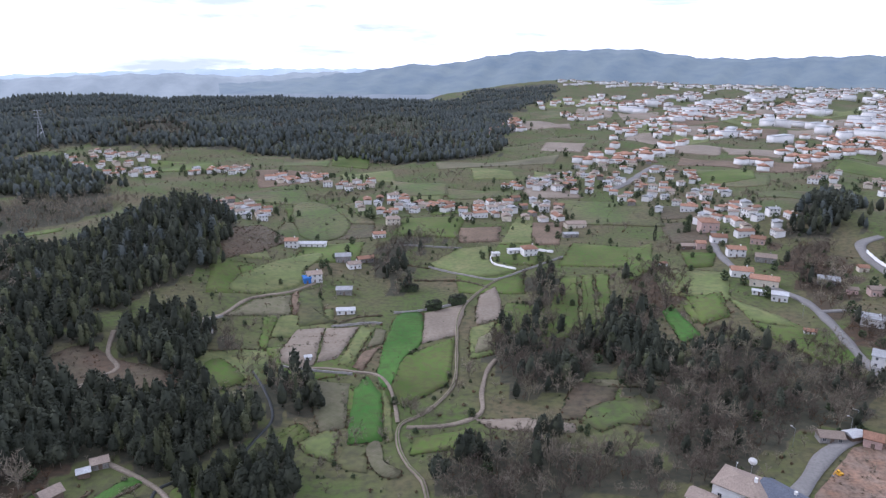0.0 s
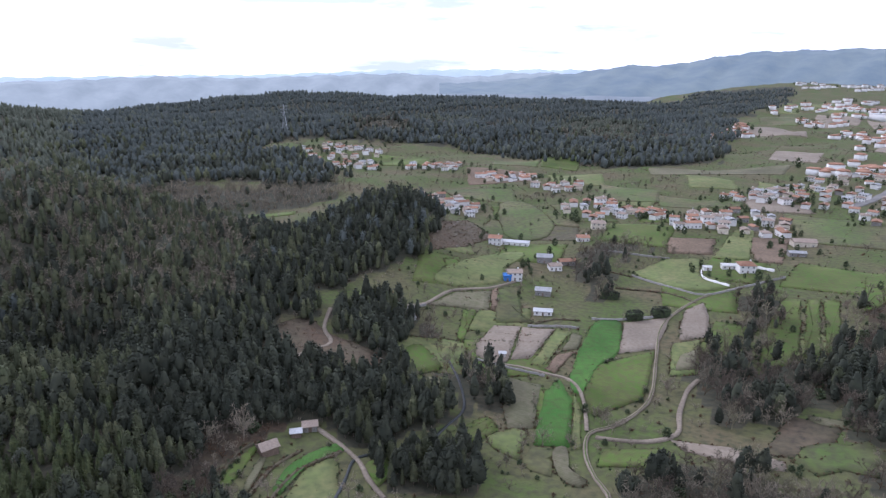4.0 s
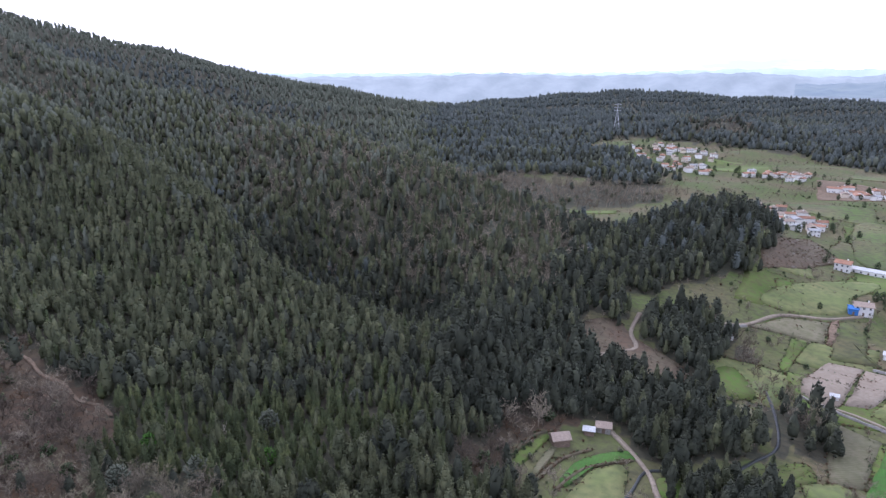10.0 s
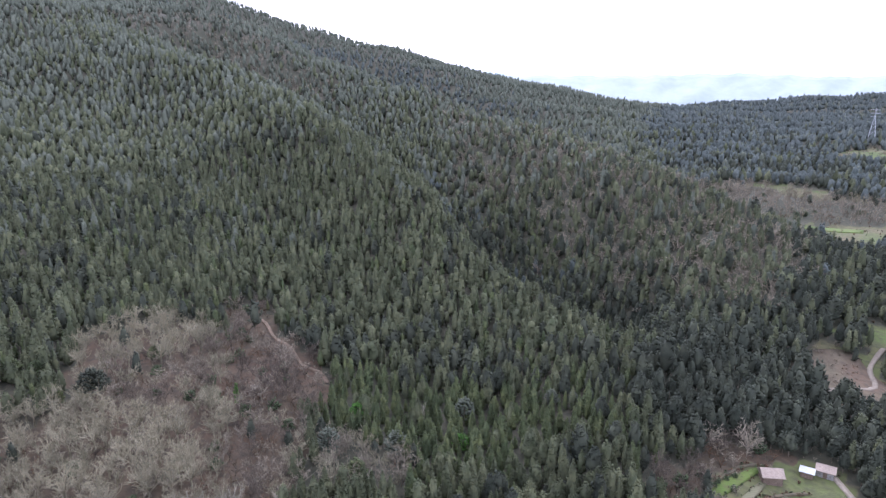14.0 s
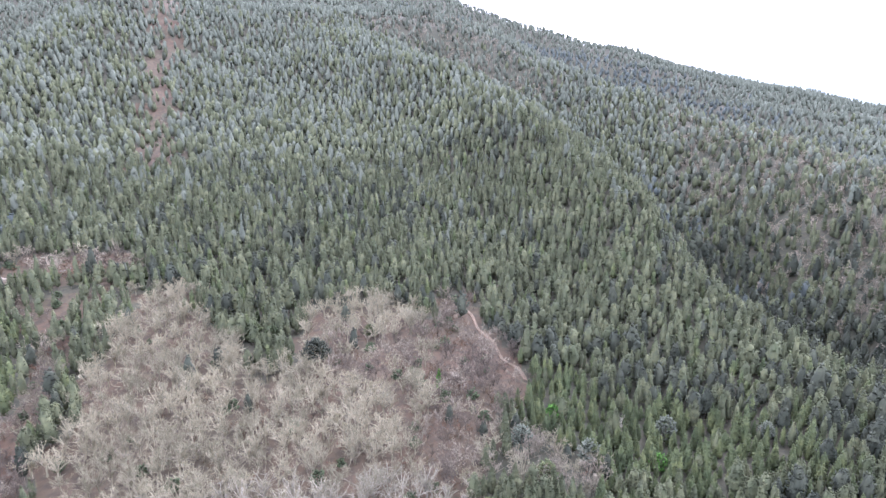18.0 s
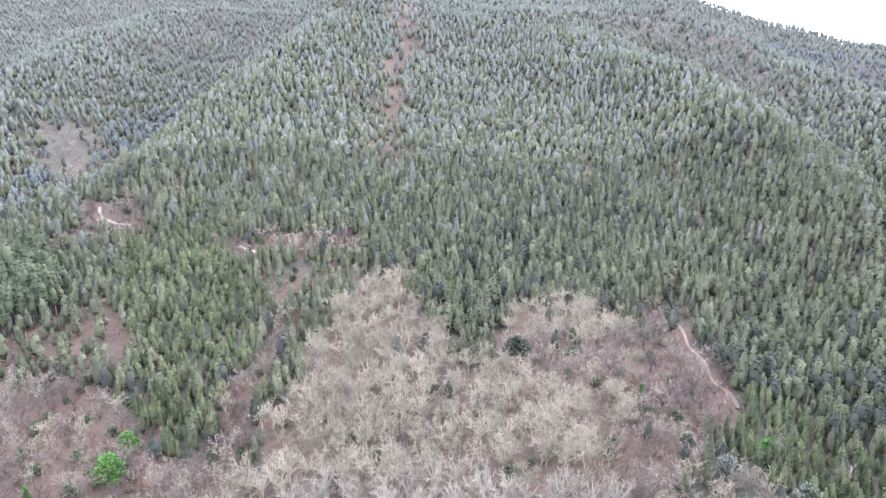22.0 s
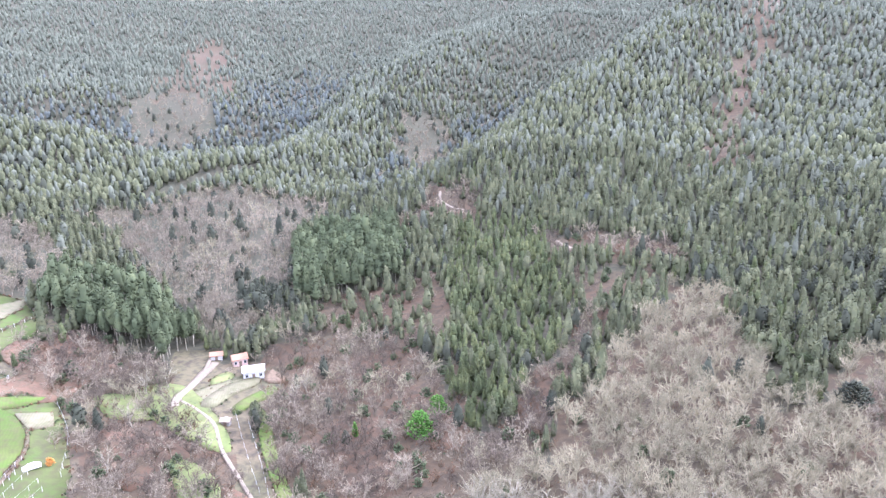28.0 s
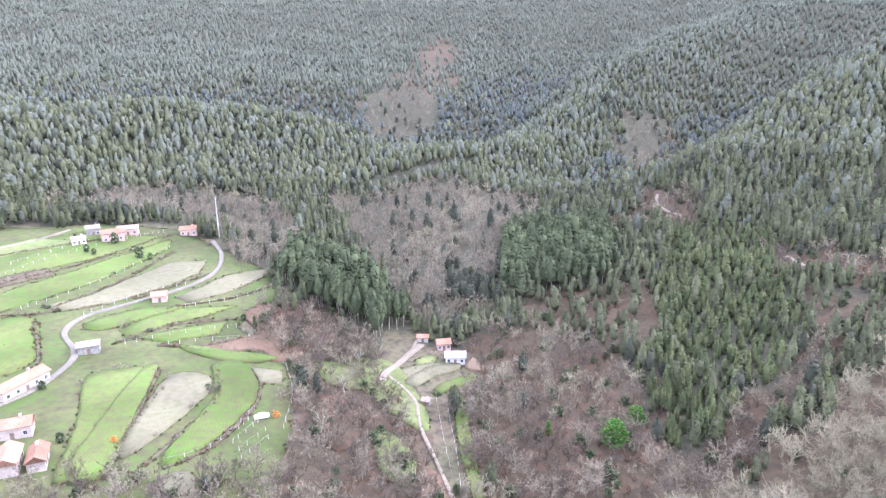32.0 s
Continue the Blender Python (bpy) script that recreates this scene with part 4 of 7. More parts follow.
# openings in the woods
field("red litter beside the forest track", M_BRACKEN, [(-304, -119), (-307, -104), (-308, -92), (-300, -91), (-294, -105), (-295, -119)], True)
field("brushy cleared bank below the track bend", M_SCRUB_FLOOR, [(-301, -241), (-320, -234), (-327, -213), (-315, -211), (-299, -223)], True)
field("felled red clearing on the slope", M_BRACKEN, [(-148, -108), (-158, -107), (-150, -95), (-142, -94), (-140, -101)], True)
field("raw orange earth of a building site", M_SITE, [(95, 151), (107, 163), (117, 173), (128, 175), (137, 171), (120, 146), (92, 146)])

# patchwork of plots towards the town and on the far valley floor
PLOTS = [(M_PASTURE, "far green pasture plot"), (M_OLIVE, "far olive meadow plot"), (M_TILLED, "far pale stubble plot"), (M_SOIL, "far brown tilled plot"), (M_GREEN, "far bright green plot")]
plot_rng = random.Random(5)
for ring, (r0, r1, step) in enumerate(((520, 580, 6.5), (600, 680, 5.5), (700, 790, 5), (810, 930, 4.6), (950, 1090, 4.2), (1110, 1290, 4), (1320, 1540, 4), (1570, 1850, 4))):
    b = -36.0 + ring % 3
    while b < 19 - 0.012 * max(0, r0 - 700) * 2:
        w = step * plot_rng.uniform(0.6, 1.0)
        skew = plot_rng.uniform(-0.8, 0.8)
        quad = polar((b, r0 + plot_rng.uniform(0, 25)), (b + w, r0 + plot_rng.uniform(0, 25)), (b + w + skew, r1), (b + skew, r1 - plot_rng.uniform(0, 25)))
        cx, cy = sum(q[0] for q in quad) / 4, sum(q[1] for q in quad) / 4
        if plot_rng.random() < (0.72 if r0 < 750 else 0.9) and cover_at(np.array([cx]), np.array([cy]))[0] == OPEN:
            # pale plots prevail far off, their colour lightening the valley as haze would
            mat, words = plot_rng.choices(PLOTS, (4, 3, 2, 2, 2) if r0 < 750 else (2, 4, 6, 2, 1))[0]
            field(words, mat, quad, lift=-0.1)
        b += w + plot_rng.uniform(0.3, 1.5)

near_rng = random.Random(9)
for ring, (r0, r1, step) in enumerate(((172, 196, 8), (200, 228, 8), (232, 266, 7), (270, 308, 7), (312, 356, 6), (360, 408, 6), (412, 466, 6), (470, 516, 6))):
    b = -24.0 + ring % 4
    while b < 17:
        w = step * near_rng.uniform(0.5, 1.0)
        skew = near_rng.uniform(-1.5, 1.5)
        quad = polar((b, r0 + near_rng.uniform(0, 8)), (b + w, r0 + near_rng.uniform(0, 8)), (b + w + skew, r1), (b + skew, r1 - near_rng.uniform(0, 8)))
        cx, cy = sum(q[0] for q in quad) / 4, sum(q[1] for q in quad) / 4
        if near_rng.random() < 0.6 and cover_at(np.array([cx]), np.array([cy]))[0] == OPEN:
            mat, words = near_rng.choices(((M_PASTURE, "rough pasture plot on the valley floor"), (M_GREEN, "green grass plot on the valley floor"), (M_OLIVE, "olive meadow plot on the valley floor"), (M_GROUND, "weedy fallow plot on the valley floor")), (3, 3, 3, 3))[0]
            field(words, mat, quad, lift=-0.27)
        b += w + near_rng.uniform(0.3, 2.0)

# roads, tracks and the stream
LANE = "pale dirt lane between the fields"
strip("verge", "grassy middle of the dirt lane", "verge", M_PASTURE, [(46, 353), (27, 336), (13, 310), (7, 288), (6, 259), (5, 229), (1, 215), (-6, 204), (-13, 198), (-13, 186), (-9, 174), (-5, 167), (-3, 156)], 0.35, 0.64)
strip("road", LANE, "track", M_TRACK, [(46, 353), (27, 336), (13, 310), (7, 288), (6, 259), (5, 229), (1, 215), (-6, 204), (-13, 198), (-13, 186), (-9, 174), (-5, 167), (-3, 156)], 1.2)
strip("road", LANE, "track", M_TRACK, [(-14, 199), (-16, 212), (-19, 224), (-24, 232), (-33, 235), (-44, 238), (-58, 238)], 1.2)
strip("road", LANE, "track", M_TRACK, [(-104, 272), (-96, 280), (-89, 300), (-73, 313), (-64, 326)], 1.6)
strip("road", LANE, "track", M_TRACK, [(21, 245), (17, 235), (14, 217), (13, 203), (3, 196), (-11, 196)], 1.6)
strip("road", "pale dirt track past the huts", "track", M_TRACK, [(-93, 169), (-83, 164), (-74, 158), (-68, 151), (-61, 145)], 1.4)
strip("road", "dusty forest track in a clearing", "track", M_TRACK, [(-125, 204), (-120, 218), (-117, 227), (-125, 237), (-131, 255)], 1.7)
strip("road", "grey asphalt village street", "road", M_ROAD, [(167, 415), (151, 369), (147, 333), (150, 312), (159, 288), (157, 260), (151, 227), (151, 210)], 3.8)
strip("road", "grey asphalt side road", "road", M_ROAD, [(159, 273), (170, 271), (179, 263)], 2.2)
strip("road", "pale curving road on the wooded slope", "road", M_ROAD, [(213, 288), (214, 319), (218, 343), (224, 357), (237, 362)], 5.0)
strip("road", "grey concrete road beside the building site", "road", M_ROAD, [(86, 147), (95, 156), (106, 168), (115, 175), (122, 179)], 4.4)
strip("road", "pale village street", "road", M_ROAD, [(133, 552), (162, 600), (186, 641), (210, 675)], 7.0)
strip("road", "concrete farm lane winding up the terraces", "road", M_LANE, [(-114, -338), (-110, -316), (-99, -295), (-82, -283), (-55, -275), (-41, -270), (-32, -258), (-32, -241), (-28, -231), (-17, -219), (-5, -213)], 2.0)
strip("road", "pale dirt path on the upper terrace", "track", M_TRACK, [(-19, -370), (-41, -374), (-58, -384)], 2.2)
strip("road", "dirt track down to the farm", "track", M_TRACK, [(-143, -203), (-130, -192), (-117, -185), (-116, -176), (-114, -164), (-106, -150), (-100, -135), (-93, -118)], 1.1)
strip("road", "forest track bending out of the trees", "track", M_TRACK, [(-353, -245), (-339, -235), (-330, -221), (-328, -211)], 1.6)
strip("road", "forest track on the slope", "track", M_TRACK, [(-299, -139), (-292, -128), (-287, -118)], 1.6)
strip("road", "grassy forest path", "track", M_SOIL, [(-252, 51), (-244, 54), (-231, 54), (-222, 57), (-208, 57), (-202, 61), (-194, 61)], 1.2)
strip("water", "dark narrow stream under the trees", "stream", M_WATER, [(-72, 134), (-74, 148), (-76, 158), (-73, 163), (-66, 169), (-60, 175), (-57, 188), (-55, 201), (-62, 219), (-71, 235)], 0.9, 0.34)

strip("road", "broad pale dirt ramp beside the farm", "track", M_TRACK, [(-142, -199), (-134, -195), (-124, -189), (-115, -184), (-112, -180)], 2.6)

# grassy banks that hold the terraces
for line in ([(-8, -310), (-20, -316), (-41, -323), (-67, -336), (-98, -355)], [(-16, -357), (-25, -358), (-43, -358), (-67, -358)], [(-34, -283), (-58, -299), (-92, -329)], [(-61, -280), (-84, -289), (-102, -297)], [(-70, -265), (-92, -264), (-117, -272)], [(-44, -241), (-64, -247), (-88, -244)],
             [(-56, -232), (-68, -225), (-83, -227)], [(-48, -201), (-36, -186), (-27, -173)], [(-66, -205), (-59, -188), (-40, -171), (-32, -165)], [(-75, -193), (-68, -181), (-50, -166), (-36, -162)], [(-23, -165), (-37, -189), (-51, -214)], [(-16, -281), (-28, -278), (-35, -280)], [(-25, -271), (-21, -238), (-15, -228)],
             [(-105, 132), (-107, 149), (-105, 155)], [(-94, 133), (-95, 146), (-92, 156)], [(-88, 133), (-88, 147), (-81, 161)], [(-15, 340), (9, 338), (23, 326)], [(-24, 365), (-8, 360)], [(-45, 282), (-38, 288), (-27, 289)]):
    strip("bank", "rough brown bank between terraces", "bank", M_GROUND, line, 0.9, 0.5)
    BANKS.append(curve_through(line, 0.6))


# ---- woods ----
rng = np.random.default_rng(7)


def tufts(n, height, width, lowest, size, seed, top=0.5, droop=0.2):
    """A crown of n small leaf tufts, each a slim tapering clump; top: how blunt the crown ends."""
    g = np.random.default_rng(seed)
    V, F = [], []
    for k in range(n):
        f = ((k + 0.5) / n) ** 0.9
        z = lowest + (height - lowest) * f
        rad = width / 2 * (1 - f) ** (0.92 * top) * min(1, 0.45 + 1.8 * f) * g.uniform(0.55, 1.1)
        a = k * 2.39996 + g.normal(0, 0.4)
        c = np.array([rad * np.cos(a), rad * np.sin(a), z + g.normal(0, 0.25)])
        out = np.array([np.cos(a) * (1 - 0.6 * f), np.sin(a) * (1 - 0.6 * f), g.uniform(-droop, 0.6) + 0.25 + 1.1 * f])
        out /= np.linalg.norm(out)
        side = np.cross(out, (0, 0, 1.0))
        side /= np.linalg.norm(side) + 1e-6
        up = np.cross(side, out)
        s = size * g.uniform(0.65, 1.3) * (1 - 0.35 * f)
        b = len(V)
        V += [c + out * s * 0.85, c - out * s * 0.5 + side * s * 0.74, c - out * s * 0.5 - side * s * 0.74, c + up * s * 0.62 - out * s * 0.05]
        F += [(b, b + 1, b + 3), (b, b + 3, b + 2), (b + 1, b + 2, b + 3), (b, b + 2, b + 1)]
    return np.array(V), np.array(F)


def crown(n, height, width, lowest, size, seed, top=0.5, around=7, rings=6):
    """A lumpy tapering crown with leaf tufts standing out of it."""
    g = np.random.default_rng(seed + 500)
    V, F = [(0, 0, lowest)], []
    for i in range(rings):
        f = (i + 0.45) / rings
        base = width / 2 * 0.76 * (1 - f) ** (0.92 * top) * min(1, 0.5 + 1.9 * f)
        for j in range(around):
            a = (j + 0.5 * (i % 2)) * 6.2832 / around + g.normal(0, 0.12)
            q = base * g.uniform(0.6, 1.3)
            V.append((q * np.cos(a), q * np.sin(a), lowest + (height - lowest) * (f + g.normal(0, 0.14 / rings))))
    V.append((0, 0, height * 0.96))
    at = lambda i, j: 1 + i * around + j % around
    for j in range(around):
        F += [(0, at(0, j + 1), at(0, j)), (at(rings - 1, j), at(rings - 1, j + 1), len(V) - 1)]
        for i in range(rings - 1):
            k = j + i % 2
            F += [(at(i, j), at(i, j + 1), at(i + 1, k)), (at(i, j + 1), at(i + 1, k + 1), at(i + 1, k))]
    leaves = tufts(n, height, width, lowest, size, seed, top)
    return np.concatenate([np.array(V, float), leaves[0]]), np.concatenate([np.array(F), leaves[1] + len(V)])


def sticks(segs):
    """Three-sided tapering rods from rows of start, end, and the two radii."""
    V, F = [], []
    for p, q, r0, r1 in segs:
        d = q - p
        d = d / (np.linalg.norm(d) + 1e-9)
        s = np.cross(d, (0.31, 0.9, 0.3))
        s /= np.linalg.norm(s) + 1e-9
        t = np.cross(d, s)
        b = len(V)
        for c, r in ((p, r0), (q, r1)):
            V += [c + s * r, c - s * r * 0.5 + t * r * 0.87, c - s * r * 0.5 - t * r * 0.87]
        for i in range(3):
            j = (i + 1) % 3
            F += [(b + i, b + j, b + 3 + j), (b + i, b + 3 + j, b + 3 + i)]
    return np.array(V), np.array(F)


def branching(seed, height, spread, limbs, boughs, twigs, thick=1.0, twig=0.035):
    """A leafless tree: its trunk and limbs, and its twigs."""
    g = np.random.default_rng(seed)
    fork = height * g.uniform(0.22, 0.34)
    top = np.array([g.normal(0, 0.25), g.normal(0, 0.25), fork])
    wood, fine = [(np.zeros(3) - (0, 0, 0.4), top, 0.24 * thick, 0.17 * thick)], []
    for i in range(limbs):
        a = i * 6.283 / limbs + g.normal(0, 0.35)
        lean = g.uniform(0.25, 1.0)
        end = np.array([np.cos(a) * spread * lean * 0.62, np.sin(a) * spread * lean * 0.62, height * (0.95 - 0.33 * lean) + g.normal(0, 0.3)])
        start = top * g.uniform(0.75, 1.0)
        mid = (start + end) / 2 + g.normal(0, 0.25, 3) + np.array([0, 0, 0.4])
        wood += [(start, mid, 0.12 * thick, 0.08 * thick), (mid, end, 0.08 * thick, 0.035 * thick)]
        for _ in range(boughs):
            u = g.uniform(0.15, 1)
            p = start + (mid - start) * u * 2 if u < 0.5 else mid + (end - mid) * (u * 2 - 1)
            d = np.array([np.cos(a) * 0.5, np.sin(a) * 0.5, 0.55]) + g.normal(0, 0.6, 3)
            q = p + d / np.linalg.norm(d) * g.uniform(0.14, 0.26) * height
            wood.append((p, q, 0.045 * thick, 0.02 * thick))
            for _ in range(twigs):
                w = p + (q - p) * g.uniform(0.3, 1)
                e = d / np.linalg.norm(d) * 0.5 + g.normal(0, 0.55, 3) + np.array([0, 0, 0.25])
                fine.append((w, w + e / np.linalg.norm(e) * g.uniform(0.08, 0.16) * height, twig, twig * 0.4))
    return sticks(wood), sticks(fine)


def stem(height, r0, r1, lean=0.0):
    return sticks([(np.array([0, 0, -0.5]), np.array([lean, 0, height * 0.5]), r0, (r0 + r1) / 2), (np.array([lean, 0, height * 0.5]), np.array([lean * 1.4, 0, height]), (r0 + r1) / 2, r1)])


def join(*shapes):
    V, F, n = [], [], 0
    for v, f in shapes:
        V.append(v)
        F.append(f + n)
        n += len(v)
    return np.concatenate(V), np.concatenate(F)


def scatter(name, template, x, y, scale, mat, tall=None):
    """Joined copies of one shape on the ground at x, y."""
    V, F = template
    n = len(x)
    a = rng.uniform(0, 6.283, n)
    c, s = np.cos(a)[:, None], np.sin(a)[:, None]
    tall = scale if tall is None else tall
    P = np.empty((n, len(V), 3), np.float32)
    P[:, :, 0] = x[:, None] + (V[:, 0] * c - V[:, 1] * s) * scale[:, None]
    P[:, :, 1] = y[:, None] + (V[:, 0] * s + V[:, 1] * c) * scale[:, None]
    P[:, :, 2] = ground_z(x, y)[:, None] + V[:, 2] * tall[:, None]
    faces = (F[None] + (np.arange(n) * len(V))[:, None, None]).reshape(-1, F.shape[1])
    return bulk(name, P.reshape(-1, 3), faces, mat, smooth=True)


def planting(b0, b1, r0, r1, gap, grow):
    """Jittered rows of places for trees, wider apart with distance."""
    xs, ys = [], []
    r = r0
    while r < r1:
        g = gap + grow * r
        n = max(1, int(np.radians(b1 - b0) * r / g))
        a = np.radians(b0 + (b1 - b0) * (np.arange(n) + rng.uniform(0, 1)) / n) + rng.normal(0, 0.3, n) * g / r
        q = r + rng.normal(0, 0.3, n) * g
        xs.append(-q * np.sin(a))
        ys.append(q * np.cos(a))
        r += g * 0.92
    return np.concatenate(xs), np.concatenate(ys)


TREES = {
    "gum": (M_GUM, [crown(84, 10.5, 4.8, 1.2, 0.76, 1, 0.55, 7, 6), crown(84, 11.5, 4.4, 1.2, 0.73, 2, 0.65, 7, 6), crown(84, 10, 5.4, 2.0, 0.80, 3, 0.42, 7, 6)], [crown(26, 10.5, 5.0, 1.0, 1.04, 4, 0.55, 6, 5), crown(26, 11.5, 4.7, 1.0, 0.99, 5, 0.62, 6, 5), crown(26, 9.8, 5.6, 1.6, 1.08, 8, 0.42, 6, 5)], [crown(7, 9.6, 7.0, 0.4, 1.0, 6, 0.5, 5, 3), crown(7, 10.4, 6.5, 0.4, 1.0, 7, 0.56, 5, 3)]),
    "pine": (M_PINE, [crown(84, 10, 5.0, 1.4, 0.80, 11, 0.5, 7, 6), crown(84, 11, 5.4, 2.6, 0.82, 12, 0.4, 7, 6), crown(84, 9.5, 6.0, 2.6, 0.88, 13, 0.36, 7, 6)], [crown(26, 10, 5.5, 1.2, 1.10, 14, 0.5, 6, 5), crown(26, 10.5, 6.1, 2.0, 1.18, 15, 0.4, 6, 5)], [crown(7, 8.6, 7.2, 0.4, 1.1, 16, 0.5, 5, 3), crown(7, 8.8, 7.6, 0.4, 1.1, 17, 0.42, 5, 3)]),
    "young": (M_YOUNG, [crown(84, 8.5, 3.9, 0.4, 0.67, 21, 0.6, 7, 6), crown(84, 7.8, 4.1, 0.4, 0.67, 22, 0.55, 7, 6), crown(84, 9.5, 3.7, 0.4, 0.66, 23, 0.66, 7, 6)], [crown(26, 8.5, 4.1, 0.4, 0.94, 24, 0.6, 6, 5), crown(26, 7.8, 4.2, 0.4, 0.94, 25, 0.58, 6, 5)], [crown(13, 8, 6.3, 0.4, 1.43, 26, 0.6, 5, 4), crown(13, 7.5, 6.3, 0.4, 1.43, 27, 0.6, 5, 4)]),
    "tallgum": (M_TALLGUM, [crown(104, 15, 5.6, 5, 0.83, 31, 0.4, 8, 8), crown(104, 14, 5.4, 4.5, 0.81, 32, 0.45, 8, 8), crown(104, 16, 5.2, 6, 0.81, 33, 0.42, 8, 8)], [crown(44, 15, 5.8, 5, 1.19, 34, 0.4), crown(44, 14, 5.6, 4.5, 1.19, 35, 0.42)], [crown(14, 15, 8.0, 4, 1.82, 36, 0.45, 5, 4), crown(14, 14, 8.0, 4, 1.82, 37, 0.45, 5, 4)]),
}
# far copies of both trees, with haze tinted into their leaf colour
TREES["bluegum"] = (M_PALE_HAZE_GUM, *TREES["gum"][1:])
TREES["bluepine"] = (M_HAZEPINE, *TREES["pine"][1:])
STEMS = {"bluegum": stem(8.5, 0.14, 0.05, 0.3), "bluepine": stem(8, 0.16, 0.06, 0.2), "gum": stem(8.5, 0.14, 0.05, 0.3), "pine": stem(8, 0.16, 0.06, 0.2), "young": stem(6, 0.10, 0.04, 0.1), "tallgum": stem(13, 0.2, 0.08, 0.5)}
LABELS = {"gum": ("eucalyptus_tree", "slender grey-green eucalyptus in a dense plantation", M_BARK), "pine": ("pine_tree", "dark green pine in a dense wood", M_BARK),
          "young": ("young_pine_tree", "young yellow-green pine in a plantation", M_BARK), "tallgum": ("tall_eucalyptus_tree", "tall eucalyptus with a bare pale trunk", M_PALEBARK)}
LABELS["bluegum"], LABELS["bluepine"] = LABELS["gum"], LABELS["pine"]
WOODS = {"bluegum": "eucalyptus plantation on the upper mountain, leaves tinted for haze", "bluepine": "pine wood on the far ridge, needles tinted for haze", "gum": "dense grey-green eucalyptus plantation on the hillside", "pine": "dark green pine wood on the hill", "young": "dense plantation of young green pines", "tallgum": "grove of tall bare-trunked eucalyptus"}

px, py = planting(-38, 178, 112, 2250, 2.2, 0.005)
pr, kind = np.hypot(px, py), cover_at(px, py)
stature = np.where(kind == TALLGUM, 0.95, np.clip(0.78 + (pr - 200) / 420 * 0.2, 0.78, 0.98))
roll = rng.uniform(0, 1, len(px))
species = np.full(len(px), "none", dtype="<U8")
drift = np.sin(px / 61 + 1) * np.cos(py / 47) + 0.6 * np.sin(px / 23 - py / 31)
species[kind == GUM] = "gum"
species[(kind == GUM) & (roll < 0.10 + 0.12 * drift)] = "pine"
# the farther a tree, the likelier its leaves carry the painted haze
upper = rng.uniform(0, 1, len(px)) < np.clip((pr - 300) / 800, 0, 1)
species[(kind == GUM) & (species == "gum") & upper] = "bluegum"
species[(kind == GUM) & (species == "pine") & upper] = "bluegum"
species[(kind == GUM) & (pr < 460) & (roll > 0.86 - 0.06 * drift)] = "young"
species[(kind == PINE)] = "pine"
species[(kind == PINE) & (roll > 0.80 + 0.15 * drift)] = "gum"
species[(kind == MIXED) & (roll < 0.55)] = "gum"
species[(kind == MIXED) & (roll < 0.12)] = "pine"
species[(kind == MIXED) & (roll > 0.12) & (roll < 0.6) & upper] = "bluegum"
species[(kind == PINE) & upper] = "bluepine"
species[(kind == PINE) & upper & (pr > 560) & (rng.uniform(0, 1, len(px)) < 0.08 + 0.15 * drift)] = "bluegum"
species[kind == YOUNG] = "young"
species[(kind == YOUNG) & (roll > 0.95)] = "gum"
species[(kind == TALLGUM)] = "tallgum"
species[(kind == SPARSE) & (roll < 0.32)] = "gum"
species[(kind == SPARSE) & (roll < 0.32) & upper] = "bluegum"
species[(kind == SCRUB) & (roll < 0.008) & (pr > 150)] = "pine"
species[(kind == BARE) & (roll < 0.012) & (pr > 160)] = "pine"
side = bearing_of(px, py)
species[(kind == DULL) & (roll < np.where(side < 24, 0.16 + 0.10 * drift, np.where(side < 42, 0.06 + 0.07 * drift, 0.035))) & (pr > 150)] = "pine"


def on_route(x, y):
    """Which places lie on or beside a road or track."""
    hit = np.zeros(len(x), bool)
    for p, w in ROUTES:
        k = np.flatnonzero((x > p[:, 0].min() - 4) & (x < p[:, 0].max() + 4) & (y > p[:, 1].min() - 4) & (y < p[:, 1].max() + 4))
        if len(k):
            hit[k] |= ((x[k][:, None] - p[None, :, 0]) ** 2 + (y[k][:, None] - p[None, :, 1]) ** 2).min(1) < (w + 1.6) ** 2
    return hit


# darker pines in the gullies: the hollows' shade put into tree colour
hollow = added(px, py) + rng.normal(0, 4, len(px))
gully = (kind == GUM) & (hollow < -9)
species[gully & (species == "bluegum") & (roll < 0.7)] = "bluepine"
species[gully & (species == "gum") & (roll < 0.6)] = "pine"
species[gully & (roll > 0.9)] = "none"
species[on_route(px, py)] = "none"

